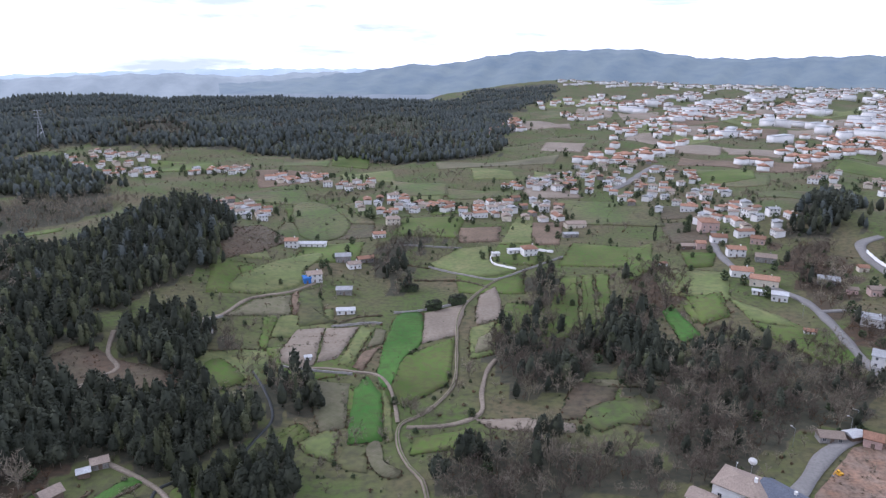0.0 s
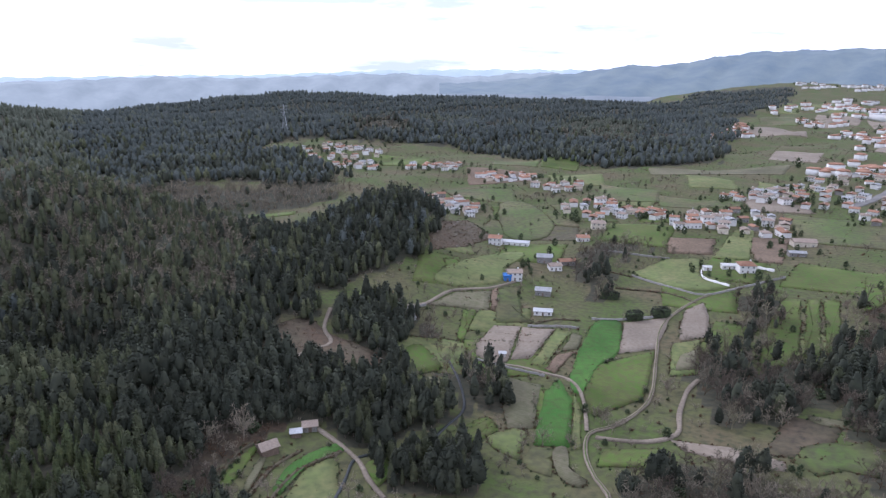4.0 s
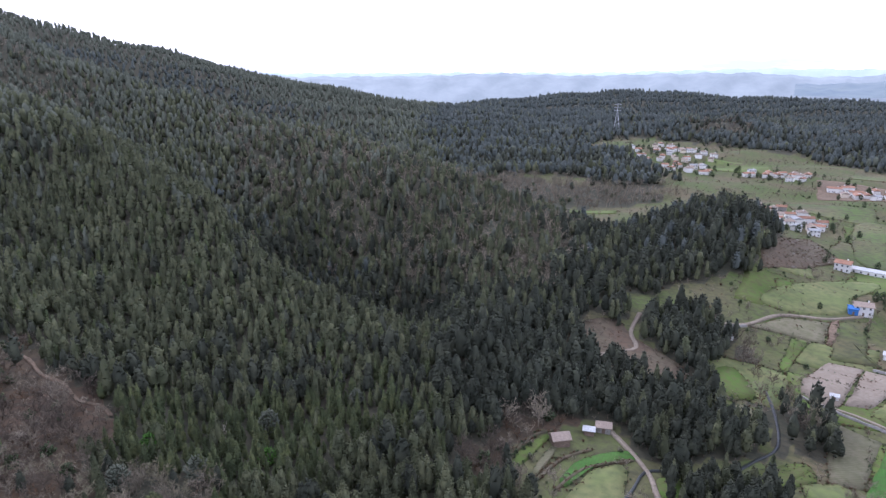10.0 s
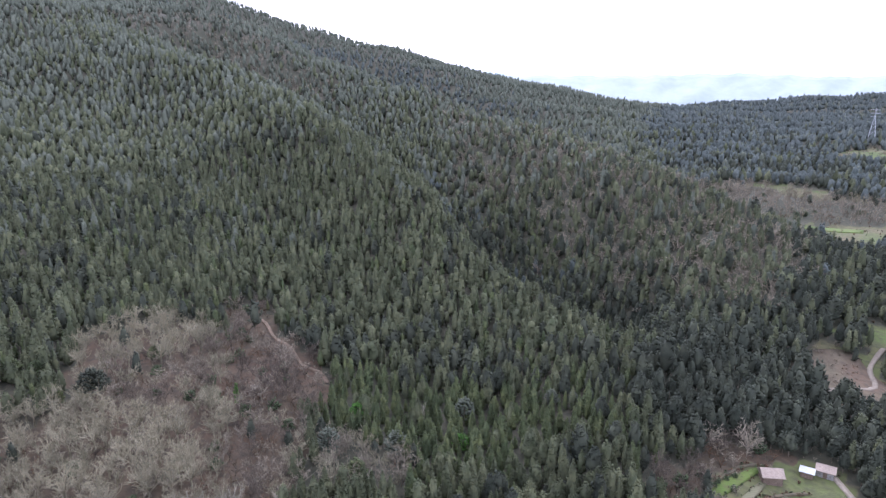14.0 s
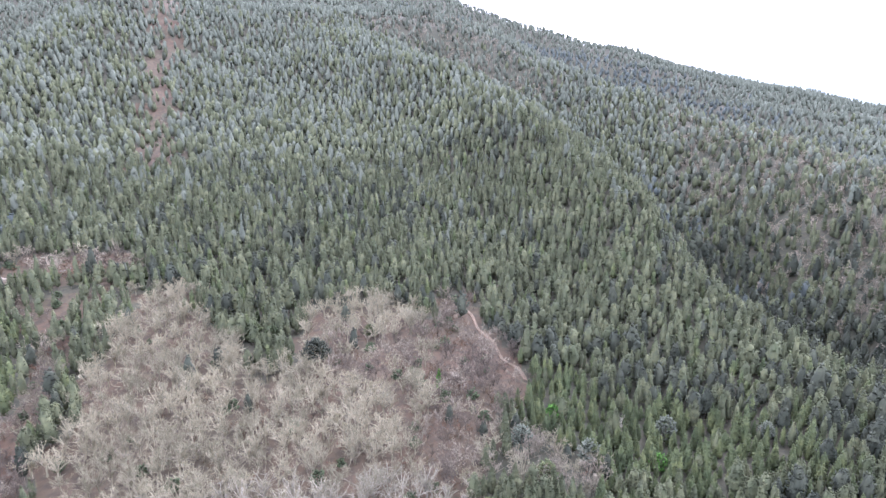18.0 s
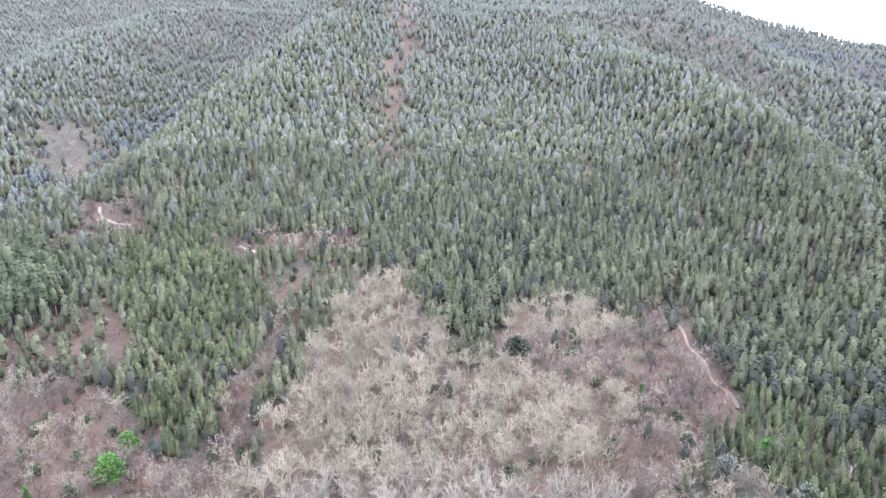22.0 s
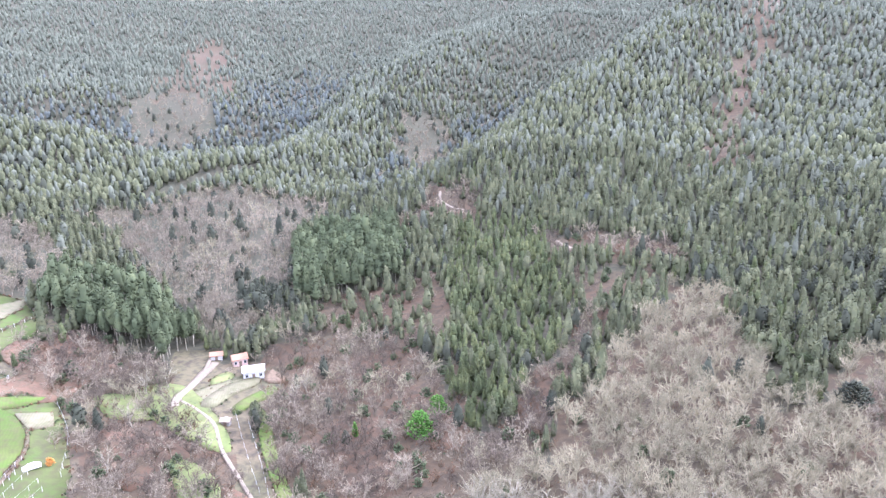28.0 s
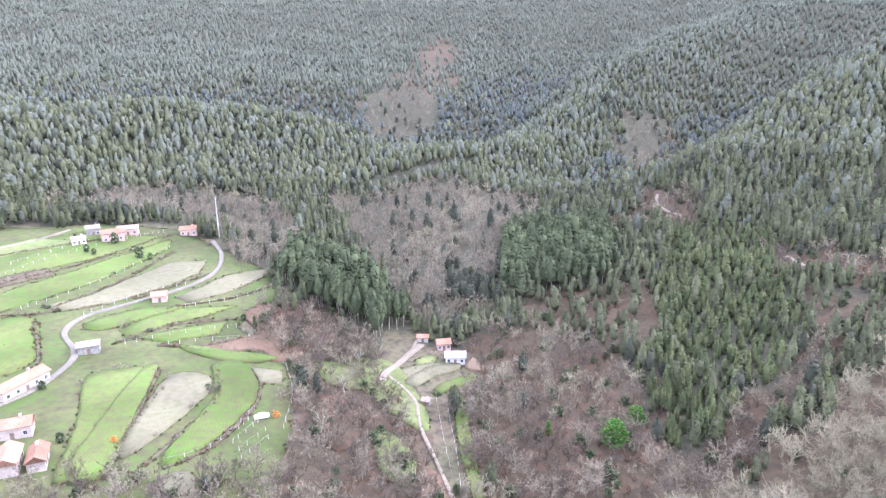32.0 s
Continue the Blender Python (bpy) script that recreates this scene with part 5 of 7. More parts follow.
# the trees nearest to the camera stand one by one, the rest as woods
for kind_name, (leaf, near, mid, far) in TREES.items():
    mine = np.flatnonzero(species == kind_name)
    order = mine[np.argsort(pr[mine])]
    single = order[:{"gum": 110, "pine": 110, "young": 70, "tallgum": 40, "bluegum": 0, "bluepine": 0}[kind_name]]
    tree_name, tree_label, bark = LABELS[kind_name]
    masters = []
    for shape in near if len(single) else ():
        root = tagged(new(tree_name), tree_label, "tree", group="trees of the near woods")
        bulk("trunk", *STEMS[kind_name], bark, root)
        bulk("crown", *shape, leaf, root, smooth=True)
        masters.append(root)
    for n, i in enumerate(single):
        m = pose(px[i], py[i], float(ground_z(px[i], py[i])), 0, 0, rng.uniform(0, 360))
        if n < len(masters):
            masters[n].matrix_basis = m
            masters[n].scale = (stature[i],) * 3
        else:
            one = copy_thing(masters[n % len(masters)], m)
            s = min(1.5, max(0.6, rng.normal(0.98, 0.2))) * stature[i]
            one.scale = (s, s, s * rng.uniform(0.92, 1.16))
    rest = order[len(single):]
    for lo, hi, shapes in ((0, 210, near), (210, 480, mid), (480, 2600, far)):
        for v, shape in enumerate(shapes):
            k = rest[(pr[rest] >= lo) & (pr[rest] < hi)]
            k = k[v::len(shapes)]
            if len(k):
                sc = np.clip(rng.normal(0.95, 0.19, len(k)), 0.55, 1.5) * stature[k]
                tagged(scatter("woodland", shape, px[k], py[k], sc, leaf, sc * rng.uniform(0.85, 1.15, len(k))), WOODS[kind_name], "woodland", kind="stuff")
    k = rest[pr[rest] < 340]
    if len(k):
        tagged(scatter("tree_trunks", STEMS[kind_name], px[k], py[k], 0.95 * stature[k], bark), "thin straight trunks standing in the plantation", "woodland", kind="stuff")

# leafless woods: pale oaks on the knoll, duller thickets elsewhere
OAKS = [branching(s, h, w, 8, 6, 6, 1.55, 0.036) for s, h, w in ((41, 9.0, 7.5), (42, 8.0, 8.0), (43, 10, 7.0), (44, 7.5, 6.5))]
THIN = [branching(s, h, w, 6, 5, 6, 0.8, 0.055) for s, h, w in ((51, 8, 6.5), (52, 6.5, 7), (53, 9, 6))]
BUSHES = [branching(s, h, w, 5, 3, 3, 0.6, 0.07) for s, h, w in ((61, 3.2, 4.5), (62, 2.6, 4.0))]
FAR_THIN = [branching(s, h, w, 5, 4, 4, 1.1, 0.095) for s, h, w in ((54, 8, 6.5), (55, 6.5, 7), (56, 9, 6))]
bx, by = planting(-38, 178, 112, 1150, 3.3, 0.0055)
br, bk = np.hypot(bx, by), cover_at(bx, by)
bk[on_route(bx, by)] = OPEN
broll = rng.uniform(0, 1, len(bx))
oak = np.flatnonzero((bk == BARE) & (broll < 0.78))
oak = oak[np.argsort(br[oak])]
masters = []
for wood, fine in OAKS:
    root = tagged(new("bare_oak_tree"), "leafless pale oak with lichened grey branches", "tree", group="bare oaks on the knoll")
    bulk("trunk", *wood, M_PALEBARK, root, "pale lichened trunk and limbs")
    bulk("twig_crown", *fine, M_BARE, root)
    masters.append(root)
for n, i in enumerate(oak[:220]):
    m = pose(bx[i], by[i], float(ground_z(bx[i], by[i])), 0, 0, rng.uniform(0, 360))
    if n < len(masters):
        masters[n].matrix_basis = m
    else:
        one = copy_thing(masters[n % len(masters)], m)
        s = rng.uniform(0.64, 1.0)
        one.scale = (s, s, s)
rest = oak[220:]
for v, (wood, fine) in enumerate(OAKS):
    k = rest[v::len(OAKS)]
    sc = rng.uniform(0.64, 1.0, len(k))
    tagged(scatter("bare_wood", join(wood, fine), bx[k], by[k], sc, M_BARE), "dense stand of pale leafless oaks", "woodland", kind="stuff")
dull = np.flatnonzero(((bk == DULL) & (broll < 0.8)) | ((bk == MIXED) & (broll < 0.6)) | ((bk == GUM) & (broll < 0.14) & (added(bx, by) < -8)) | ((bk == SCRUB) & (broll < 0.5) & (br > 130)))
low = bearing_of(bx[dull], by[dull]) < 26
tone = rng.uniform(0, 1, len(dull)) + 0.25 * np.sin(bx[dull] / 19) * np.cos(by[dull] / 15)
for mat, pick, words in ((M_THICKET, ((low | (bk[dull] == SCRUB)) & (tone < 0.5)) , "dark leafless thicket in the valley"), (M_DULL, (((low | (bk[dull] == SCRUB)) & (tone >= 0.5) & (tone < 0.85)) | (~low & (bk[dull] != SCRUB) & (tone < 0.85))) | (bk[dull] == MIXED), "grey-brown leafless trees on the slope"),
                         (M_BARE, (tone >= 0.85) & (bk[dull] != MIXED), "pale leafless trees among the thickets")):
    mine = dull[pick]
    for v, (wood, fine) in enumerate(THIN + FAR_THIN):
        k = mine[(br[mine] < 300) == (v < len(THIN))][v % len(THIN)::len(THIN)]
        if not len(k):
            continue
        sc = rng.uniform(0.6, 1.2, len(k))
        tagged(scatter("leafless_thicket", join(wood, fine), bx[k], by[k], sc, mat), words, "woodland", kind="stuff")
sx, sy = planting(-38, 178, 112, 620, 2.5, 0.004)
sk, sroll = cover_at(sx, sy), rng.uniform(0, 1, len(sx))
sk[on_route(sx, sy)] = OPEN
scrub = np.flatnonzero(((sk == SCRUB) & (sroll > 0.2)) | ((sk == SPARSE) & (sroll > 0.6)) | ((sk == DULL) & (sroll > 0.8)) | ((sk == BARE) & (sroll > 0.8)))
for v, (mat, words) in enumerate(((M_DULL, "grey-brown leafless bushes on the slope"), (M_RUST, "rusty brambles and dead bracken on the slope"), (M_BUSH, "dark evergreen shrubs on the slope"), (M_THICKET, "dark leafless bushes on the slope"))):
    k = scrub[np.isin(np.arange(len(scrub)) % 10, ((0, 1), (2, 3, 4), (5,), (6, 7, 8, 9))[v])]
    sc = rng.uniform(0.7, 1.5, len(k))
    shape = join(*BUSHES[v % 2]) if v != 2 else tufts(40, 2.2, 3.4, 0.1, 0.75, 71, 0.4)
    tagged(scatter("scrub", shape, sx[k], sy[k], sc, mat), words, "shrubs", kind="stuff")

# pale leafless poplars round the farm
for n, at in enumerate([(-111, -193), (-119, -193), (-140, -156), (-145, -156), (-78, -158), (-96, -177)]):
    wood, fine = branching(200 + n, 10.0 - 0.8 * (n % 3), 4.6, 7, 6, 6, 1.0, 0.035)
    root = tagged(new("bare_poplar_tree"), "slender pale leafless poplar on the farm slope", "tree", group="poplars round the farm")
    bulk("trunk", *wood, M_PALEBARK, root, "pale grey trunk and limbs")
    bulk("twig_crown", *fine, M_BARE, root)
    root.matrix_basis = pose(at[0], at[1], float(ground_z(*at)), 0, 0, 50 * n)

# dead white snags among the plantation
for at in [(-165, 81)]:
    wood, fine = branching(int(abs(at[0])), 6.5, 3.2, 6, 3, 2, 0.8, 0.03)
    root = tagged(new("dead_tree"), "dead white snag standing among green trees", "tree")
    bulk("trunk", *wood, M_PALEBARK, root, "bleached bare trunk and limbs")
    bulk("twig_crown", *fine, M_PALEBARK, root)
    root.matrix_basis = pose(at[0], at[1], float(ground_z(*at)), 0, 0, 30)


# ---- buildings ----
def boxes(*rows):
    """Quads of several boxes: x0, y0, z0, x1, y1, z1 each."""
    V, F = [], []
    for x0, y0, z0, x1, y1, z1 in rows:
        b = len(V)
        V += [(x0, y0, z0), (x1, y0, z0), (x1, y1, z0), (x0, y1, z0), (x0, y0, z1), (x1, y0, z1), (x1, y1, z1), (x0, y1, z1)]
        F += [(b, b + 3, b + 2, b + 1), (b + 4, b + 5, b + 6, b + 7), (b, b + 1, b + 5, b + 4), (b + 1, b + 2, b + 6, b + 5), (b + 2, b + 3, b + 7, b + 6), (b + 3, b, b + 4, b + 7)]
    return np.array(V, float), np.array(F)


def body(w, d, h, rise, sunk=2.0):
    """Walls with gables at both ends."""
    x, y = w / 2, d / 2
    V = [(-x, -y, -sunk), (x, -y, -sunk), (x, y, -sunk), (-x, y, -sunk), (-x, -y, h), (x, -y, h), (x, y, h), (-x, y, h), (-x, 0, h + rise), (x, 0, h + rise)]
    F = [(0, 1, 5, 4), (2, 3, 7, 6), (1, 2, 6, 5), (3, 0, 4, 7), (4, 5, 9, 8), (6, 7, 8, 9), (5, 6, 9, 9), (7, 4, 8, 8), (3, 2, 1, 0)]
    return np.array(V, float), F


def slabs(w, d, h, rise, hip=0.0, over=0.45, thick=0.22):
    """A pitched roof of thick slopes; hip: how far the ridge stops short of the ends."""
    x, y = w / 2 + over, d / 2 + over
    k = over * rise / (d / 2)
    V = []
    for lift in (0.03, thick):
        V += [(-x, -y, h - k + lift), (x, -y, h - k + lift), (x, y, h - k + lift), (-x, y, h - k + lift), (-x + hip, 0, h + rise + lift), (x - hip, 0, h + rise + lift)]
    F = [(6, 7, 11, 10), (8, 9, 10, 11), (7, 8, 11), (9, 6, 10), (1, 0, 4, 5), (3, 2, 5, 4), (2, 1, 5), (0, 3, 4), (0, 1, 7, 6), (1, 2, 8, 7), (2, 3, 9, 8), (3, 0, 6, 9)]
    return np.array(V, float), F


def loose(name, V, F, mat, parent, label=""):
    me = bpy.data.meshes.new(name)
    me.from_pydata([tuple(v) for v in V], [], [tuple(dict.fromkeys(int(i) for i in f)) for f in F])
    me.update()
    me.materials.append(mat)
    ob = new(name, me)
    ob.parent = parent
    if label:
        ob["label"] = label
    return ob


def house(label, w, d, h, rise, wall, roof, hip=0.0, storeys=1, chimney=True, bays=3, name="house", porch=False):
    root = tagged(new(name), label, name.replace("_", " "))
    loose("wall", *body(w, d, h, rise if not hip else 0.02), wall, root)
    top = loose("roof", *slabs(w, d, h, rise, hip), roof, root)
    if chimney:
        loose("chimney", *boxes((w * 0.2, -0.3, h + rise * 0.4, w * 0.2 + 0.7, 0.4, h + rise + 0.9)), wall, top)
    sash, pane = boxes((-0.55, -0.07, -0.65, 0.55, 0.0, 0.65)), boxes((-0.43, -0.09, -0.53, -0.03, -0.02, 0.53), (0.03, -0.09, -0.53, 0.43, -0.02, 0.53))
    sash_me = pane_me = None
    for side in (-1, 1):
        for s in range(storeys):
            for b in range(bays):
                if side == -1 and s == 0 and b == bays // 2:
                    loose("door", *boxes((-0.5, -d / 2 - 0.06, 0, 0.5, -d / 2 + 0.02, 2.05)), M_WOOD, root, "brown wooden door")
                    continue
                if sash_me is None:
                    win = loose("window", *sash, M_CONCRETE, root)
                    gl = loose("pane", *pane, M_GLASS, win, "dark window glass")
                    sash_me, pane_me = win.data, gl.data
                else:
                    win, gl = new("window", sash_me), new("pane", pane_me)
                    win.parent, gl.parent = root, win
                win.matrix_basis = pose((b - (bays - 1) / 2) * w / bays, side * d / 2, 1.55 + s * 2.8, 0, 0, 0 if side == -1 else 180)
    if porch:
        loose("porch_roof", *boxes((-w * 0.3, -d / 2 - 2.2, 2.35, w * 0.3, -d / 2, 2.5)), M_OLDTILE, root, "lean-to porch roof")
        for x in (-w * 0.28, w * 0.28):
            loose("porch_post", *boxes((x - 0.1, -d / 2 - 2.1, -1, x + 0.1, -d / 2 - 1.9, 2.35)), M_CONCRETE, root)
    return root


def sit(root, at, yaw, sunk=0.0):
    """Sets a thing on the ground at a place of the plan."""
    root.matrix_basis = pose(at[0], at[1], float(ground_z(*at)) - sunk, 0, 0, yaw)
    return root


NOT_HERE = []


def site(at, clear):
    NOT_HERE.append((at[0], at[1], clear))
    return at


# single houses of the valley
def lone(at, yaw, *args, **kw):
    r = max(args[1], args[2])
    root = sit(house(*args, **kw), site(at, r * 0.8), yaw, 0.2)
    if math.hypot(*at) > 240 and at[1] > 0:
        root.scale = (0.82, 0.82, 0.82)
    return root


for at in [(-65, 330)]:
    lone(at, 20, "white farmhouse with a low beige roof", 9, 8, 5.2, 1.4, M_WHITE, M_OLDTILE, storeys=2)
for at in [(-68, 327)]:
    lone(at, 20, "blue sheet-metal annex beside the farmhouse", 4.5, 6, 3.6, 0.9, M_BLUE, M_BLUE, chimney=False, bays=1, name="shed")
for at in [(-48, 318)]:
    lone(at, 5, "grey shed with a low fibre-cement roof", 9, 7, 3.4, 0.9, M_STONE, M_GREYROOF, chimney=False, bays=2, name="shed")
for at in [(-44, 294)]:
    lone(at, 8, "long white shed with a pale sheet roof", 10, 5, 2.6, 0.7, M_WHITE, M_TIN, chimney=False, bays=3, name="shed")
for at in [(-52, 246)]:
    lone(at, 15, "small white tool hut at the edge of a tilled field", 3, 2.6, 2.2, 0.5, M_WHITE, M_TIN, chimney=False, bays=1, name="hut")
for at in [(-96, 264)]:
    lone(at, 30, "small white hut under the trees by the stream", 3.2, 2.6, 2.3, 0.5, M_WHITE, M_TIN, chimney=False, bays=1, name="hut")
for at in [(49, 379)]:
    lone(at, 12, "white villa with a red tiled hip roof", 10, 9, 5.4, 1.8, M_WHITE, M_TILE, hip=3.5, storeys=2)
for at in [(41, 384)]:
    lone(at, 12, "low white wing with a flat terrace beside the villa", 9, 5, 2.8, 0.3, M_WHITE, M_CONCRETE, chimney=False, name="annex")
for at in [(30, 380)]:
    lone(at, 12, "small white garage at the villa's wall", 5, 4, 2.6, 0.3, M_WHITE, M_CONCRETE, chimney=False, bays=1, name="annex")
for at in [(-89, 390)]:
    lone(at, 5, "tall white house with a red roof", 9, 8, 5.6, 1.5, M_WHITE, M_TILE, storeys=2)
for at in [(-78, 396)]:
    lone(at, 3, "long low white greenhouse shed", 20, 7, 3.0, 0.9, M_WHITE, M_TIN, chimney=False, bays=5, name="shed")
for at in [(-55, 363)]:
    lone(at, 10, "grey stone house with a grey roof", 10, 8, 4.6, 1.4, M_STONE, M_GREYROOF, storeys=1)
for at in [(-48, 354)]:
    lone(at, 25, "white cottage with a weathered roof", 8, 7, 3.4, 1.3, M_WHITE, M_OLDTILE)
for at in [(-43, 365)]:
    lone(at, 25, "long barn with a weathered tile roof", 11, 6, 3, 1.2, M_STONE, M_TILE, chimney=False, name="barn")
for at in [(-40, 415)]:
    lone(at, 15, "white cottage with a red tile roof", 9, 7, 3.4, 1.4, M_WHITE, M_TILE)
for at in [(-34, 450)]:
    lone(at, 10, "cream two-storey house with a beige roof", 11, 9, 5.4, 1.6, M_CREAM, M_OLDTILE, hip=3, storeys=2)
for at in [(87, 444)]:
    lone(at, 8, "broad cream barn with a beige roof", 16, 10, 4, 1.6, M_CREAM, M_OLDTILE, name="barn", chimney=False)
for at in [(79, 416)]:
    lone(at, 8, "grey shed below the barn", 11, 6, 3, 0.9, M_STONE, M_GREYROOF, name="shed", chimney=False)
for at in [(115, 345)]:
    lone(at, 30, "small white cabin among the bushes", 4.5, 3.5, 2.4, 0.8, M_WHITE, M_TILE, name="hut", chimney=False, bays=1)

# houses along the village street
for at in [(146, 322)]:
    lone(at, -14, "white house with an orange tile roof", 12, 8, 4.2, 1.7, M_WHITE, M_TILE, storeys=1)
for at in [(151, 308)]:
    lone(at, -24, "long house with a faded red tile roof", 15, 8, 4.6, 1.6, M_CREAM, M_TILE, storeys=1)
for at in [(150, 290)]:
    lone(at, -24, "pale house with a grey sheet roof", 8, 7, 3.8, 1.0, M_WHITE, M_TIN, chimney=False)
for at in [(144, 297)]:
    lone(at, -24, "low lean-to with a pale sheet roof", 7, 4, 2.4, 0.6, M_WHITE, M_TIN, chimney=False, name="shed")
for at in [(167, 343)]:
    lone(at, -20, "stone house with a grey weathered roof", 12, 8, 3.6, 1.6, M_STONE, M_OLDTILE)
for at in [(156, 354)]:
    lone(at, -10, "white two-storey house with a red roof", 11, 8, 5.2, 1.5, M_WHITE, M_TILE, storeys=2)
for at in [(161, 408)]:
    lone(at, -5, "large faded pink house with a red hip roof", 13, 12, 7.6, 2.4, M_PINK, M_TILE, hip=5, storeys=2)
for at in [(157, 381)]:
    lone(at, -8, "white house with a red tile roof", 10, 8, 4.4, 1.7, M_WHITE, M_TILE)
for at in [(144, 373)]:
    lone(at, -5, "brick-red outhouse with a tile roof", 6, 6, 4.6, 1.3, M_PINK, M_TILE, chimney=False, bays=1)
for at in [(138, 375)]:
    lone(at, -5, "brown timber barn with an old tile roof", 10, 6, 3, 1.2, M_WOOD, M_OLDTILE, chimney=False, name="barn")
for at in [(175, 371)]:
    lone(at, -30, "brown house with a red tile roof", 9, 7, 4, 1.5, M_PINK, M_TILE)
for at in [(181, 308)]:
    lone(at, -25, "derelict grey stone house with a patched roof", 11, 8, 3.4, 1.5, M_STONE, M_GREYROOF)
for at in [(205, 322)]:
    lone(at, -10, "small cream hut with an orange roof", 5.5, 5, 3, 1.2, M_CREAM, M_TILE, chimney=False, bays=1, name="hut")
for at in [(183, 292)]:
    lone(at, -10, "brick hut with a rusty roof", 5, 4.5, 3, 1.0, M_PINK, M_OLDTILE, chimney=False, bays=1, name="hut")
for at in [(191, 288)]:
    lone(at, -10, "brick house with an old tile roof", 7, 6, 4, 1.3, M_PINK, M_OLDTILE, bays=2)
for at in [(171, 256)]:
    lone(at, -35, "white house with a grey terrace roof", 10, 8, 4.4, 1.0, M_WHITE, M_GREYROOF)
for at in [(145, 253)]:
    lone(at, -18, "small garden shed with a red roof", 5, 3.2, 2.2, 0.8, M_WHITE, M_TILE, chimney=False, bays=1, name="shed")
for at in [(156, 222)]:
    lone(at, -35, "white modern house by the road", 11, 9, 5.4, 0.8, M_WHITE, M_GREYROOF, storeys=2)
for at in [(77, 152)]:
    lone(at, -40, "white house with a broad beige hip roof", 12, 10, 4.4, 1.7, M_WHITE, M_OLDTILE, hip=5)
for at in [(85, 147)]:
    lone(at, -55, "house with a dark blue slate roof", 11, 8, 3.6, 1.8, M_WHITE, M_SLATE)
for at in [(80, 155)]:
    dish = tagged(new("satellite_dish"), "white satellite dish on a short mast", "dish")
    bulk("mast", *sticks([(np.array([0, 0, 4.0]), np.array([0, 0, 7.6]), 0.08, 0.06)]), M_STEEL, dish)
    rim = [(1.1 * math.cos(i * 0.524), -0.1, 8.4 + 1.1 * math.sin(i * 0.524)) for i in range(12)]
    loose("reflector", [*rim, (0, 0.35, 8.4), (0, 0.42, 8.4)], [(i, (i + 1) % 12, 12) for i in range(12)] + [((i + 1) % 12, i, 13) for i in range(12)], M_WHITE, dish)
    sit(dish, at, 150)
for at in [(66, 150)]:
    lone(at, -40, "low outhouse with a brown tile roof", 6, 5, 2.8, 0.9, M_WHITE, M_OLDTILE, chimney=False, bays=1, name="shed")
for at in [(113, 178)]:
    lone(at, -8, "low stone barn with a mossy tile roof", 6.5, 4, 2.2, 1.0, M_STONE, M_OLDTILE, chimney=False, name="barn")
for at in [(120, 178)]:
    lone(at, 15, "low shed with a pale sheet roof", 4.5, 3.5, 2.2, 0.6, M_WOOD, M_TIN, chimney=False, bays=1, name="shed")
for at in [(123, 174)]:
    lone(at, -30, "small brick house with a red tile roof", 4.5, 4, 3.4, 1.2, M_PINK, M_TILE, chimney=False, bays=1)

# small holding by the wood
for at in [(-100, 152)]:
    lone(at, 55, "dark weathered timber barn with an old roof", 5, 4, 2.6, 1.2, M_WOOD, M_OLDTILE, chimney=False, bays=1, name="barn")
for at in [(-97, 163)]:
    lone(at, 30, "hut with a white sheet roof", 3, 2.4, 2.0, 0.4, M_WOOD, M_TIN, chimney=False, bays=1, name="hut")
for at in [(-95, 168)]:
    lone(at, 30, "small brown hut with a tile roof", 4.2, 3.4, 2.2, 0.7, M_STONE, M_OLDTILE, chimney=False, bays=1, name="hut")

# hillside farm
for at in [(-148, -193)]:
    lone(at, 150, "cottage with a pale red tile roof", 5, 4.2, 2.8, 1.2, M_PINK, M_TILE, chimney=False)
for at in [(-145, -182)]:
    lone(at, 140, "farm shed with a white sheet roof", 7, 5, 3.0, 1.0, M_CONCRETE, M_TIN, chimney=False, name="shed")
for at in [(-145, -202)]:
    lone(at, 140, "low outhouse behind the bank", 4, 3, 2.0, 0.8, M_CONCRETE, M_TILE, chimney=False, bays=1, name="shed")
for at in [(-117, -162)]:
    lone(at, 120, "small grey stone hut beside the path", 2.4, 2.0, 1.8, 0.5, M_STONE, M_OLDTILE, chimney=False, bays=1, name="hut")
for at in [(-9, -196)]:
    lone(at, 165, "farmhouse range with an old red tile roof", 9, 5, 3.4, 1.5, M_FARMWALL, M_TILE)
for at in [(-6, -181)]:
    lone(at, 255, "pale farmhouse wing with a tile roof", 9, 5, 3.4, 1.5, M_FARMWALL, M_TILE)
for at in [(-12, -179)]:
    lone(at, 255, "stone farmhouse wing with a weathered tile roof", 8, 4, 3.0, 1.3, M_FARMWALL, M_TILE)
for at in [(-14, -221)]:
    lone(at, 215, "long house with a pale red tile roof", 16, 5.5, 3.2, 1.4, M_FARMWALL, M_TILE, bays=5)
for at in [(-36, -239)]:
    lone(at, 165, "stone hut with a mossy tile roof", 6.5, 5, 3.0, 0.9, M_STONE, M_OLDTILE, chimney=False, bays=1, name="hut")
for at in [(-69, -274)]:
    lone(at, 160, "little brick hut with an orange roof", 5.5, 4.5, 2.8, 1.2, M_PINK, M_TILE, chimney=False, bays=1, name="hut")
for at in [(-57, -357)]:
    lone(at, 175, "white house with a terrace", 6, 4.5, 3.2, 0.7, M_CREAM, M_OLDTILE, storeys=1)
for at in [(-72, -356)]:
    lone(at, 170, "pinkish stone farmhouse with a tile roof", 10, 6, 4.2, 1.5, M_PINK, M_TILE, storeys=1)
for at in [(-66, -369)]:
    lone(at, 170, "dark old house with a tile roof", 6, 5, 3.8, 1.2, M_STONE, M_OLDTILE)
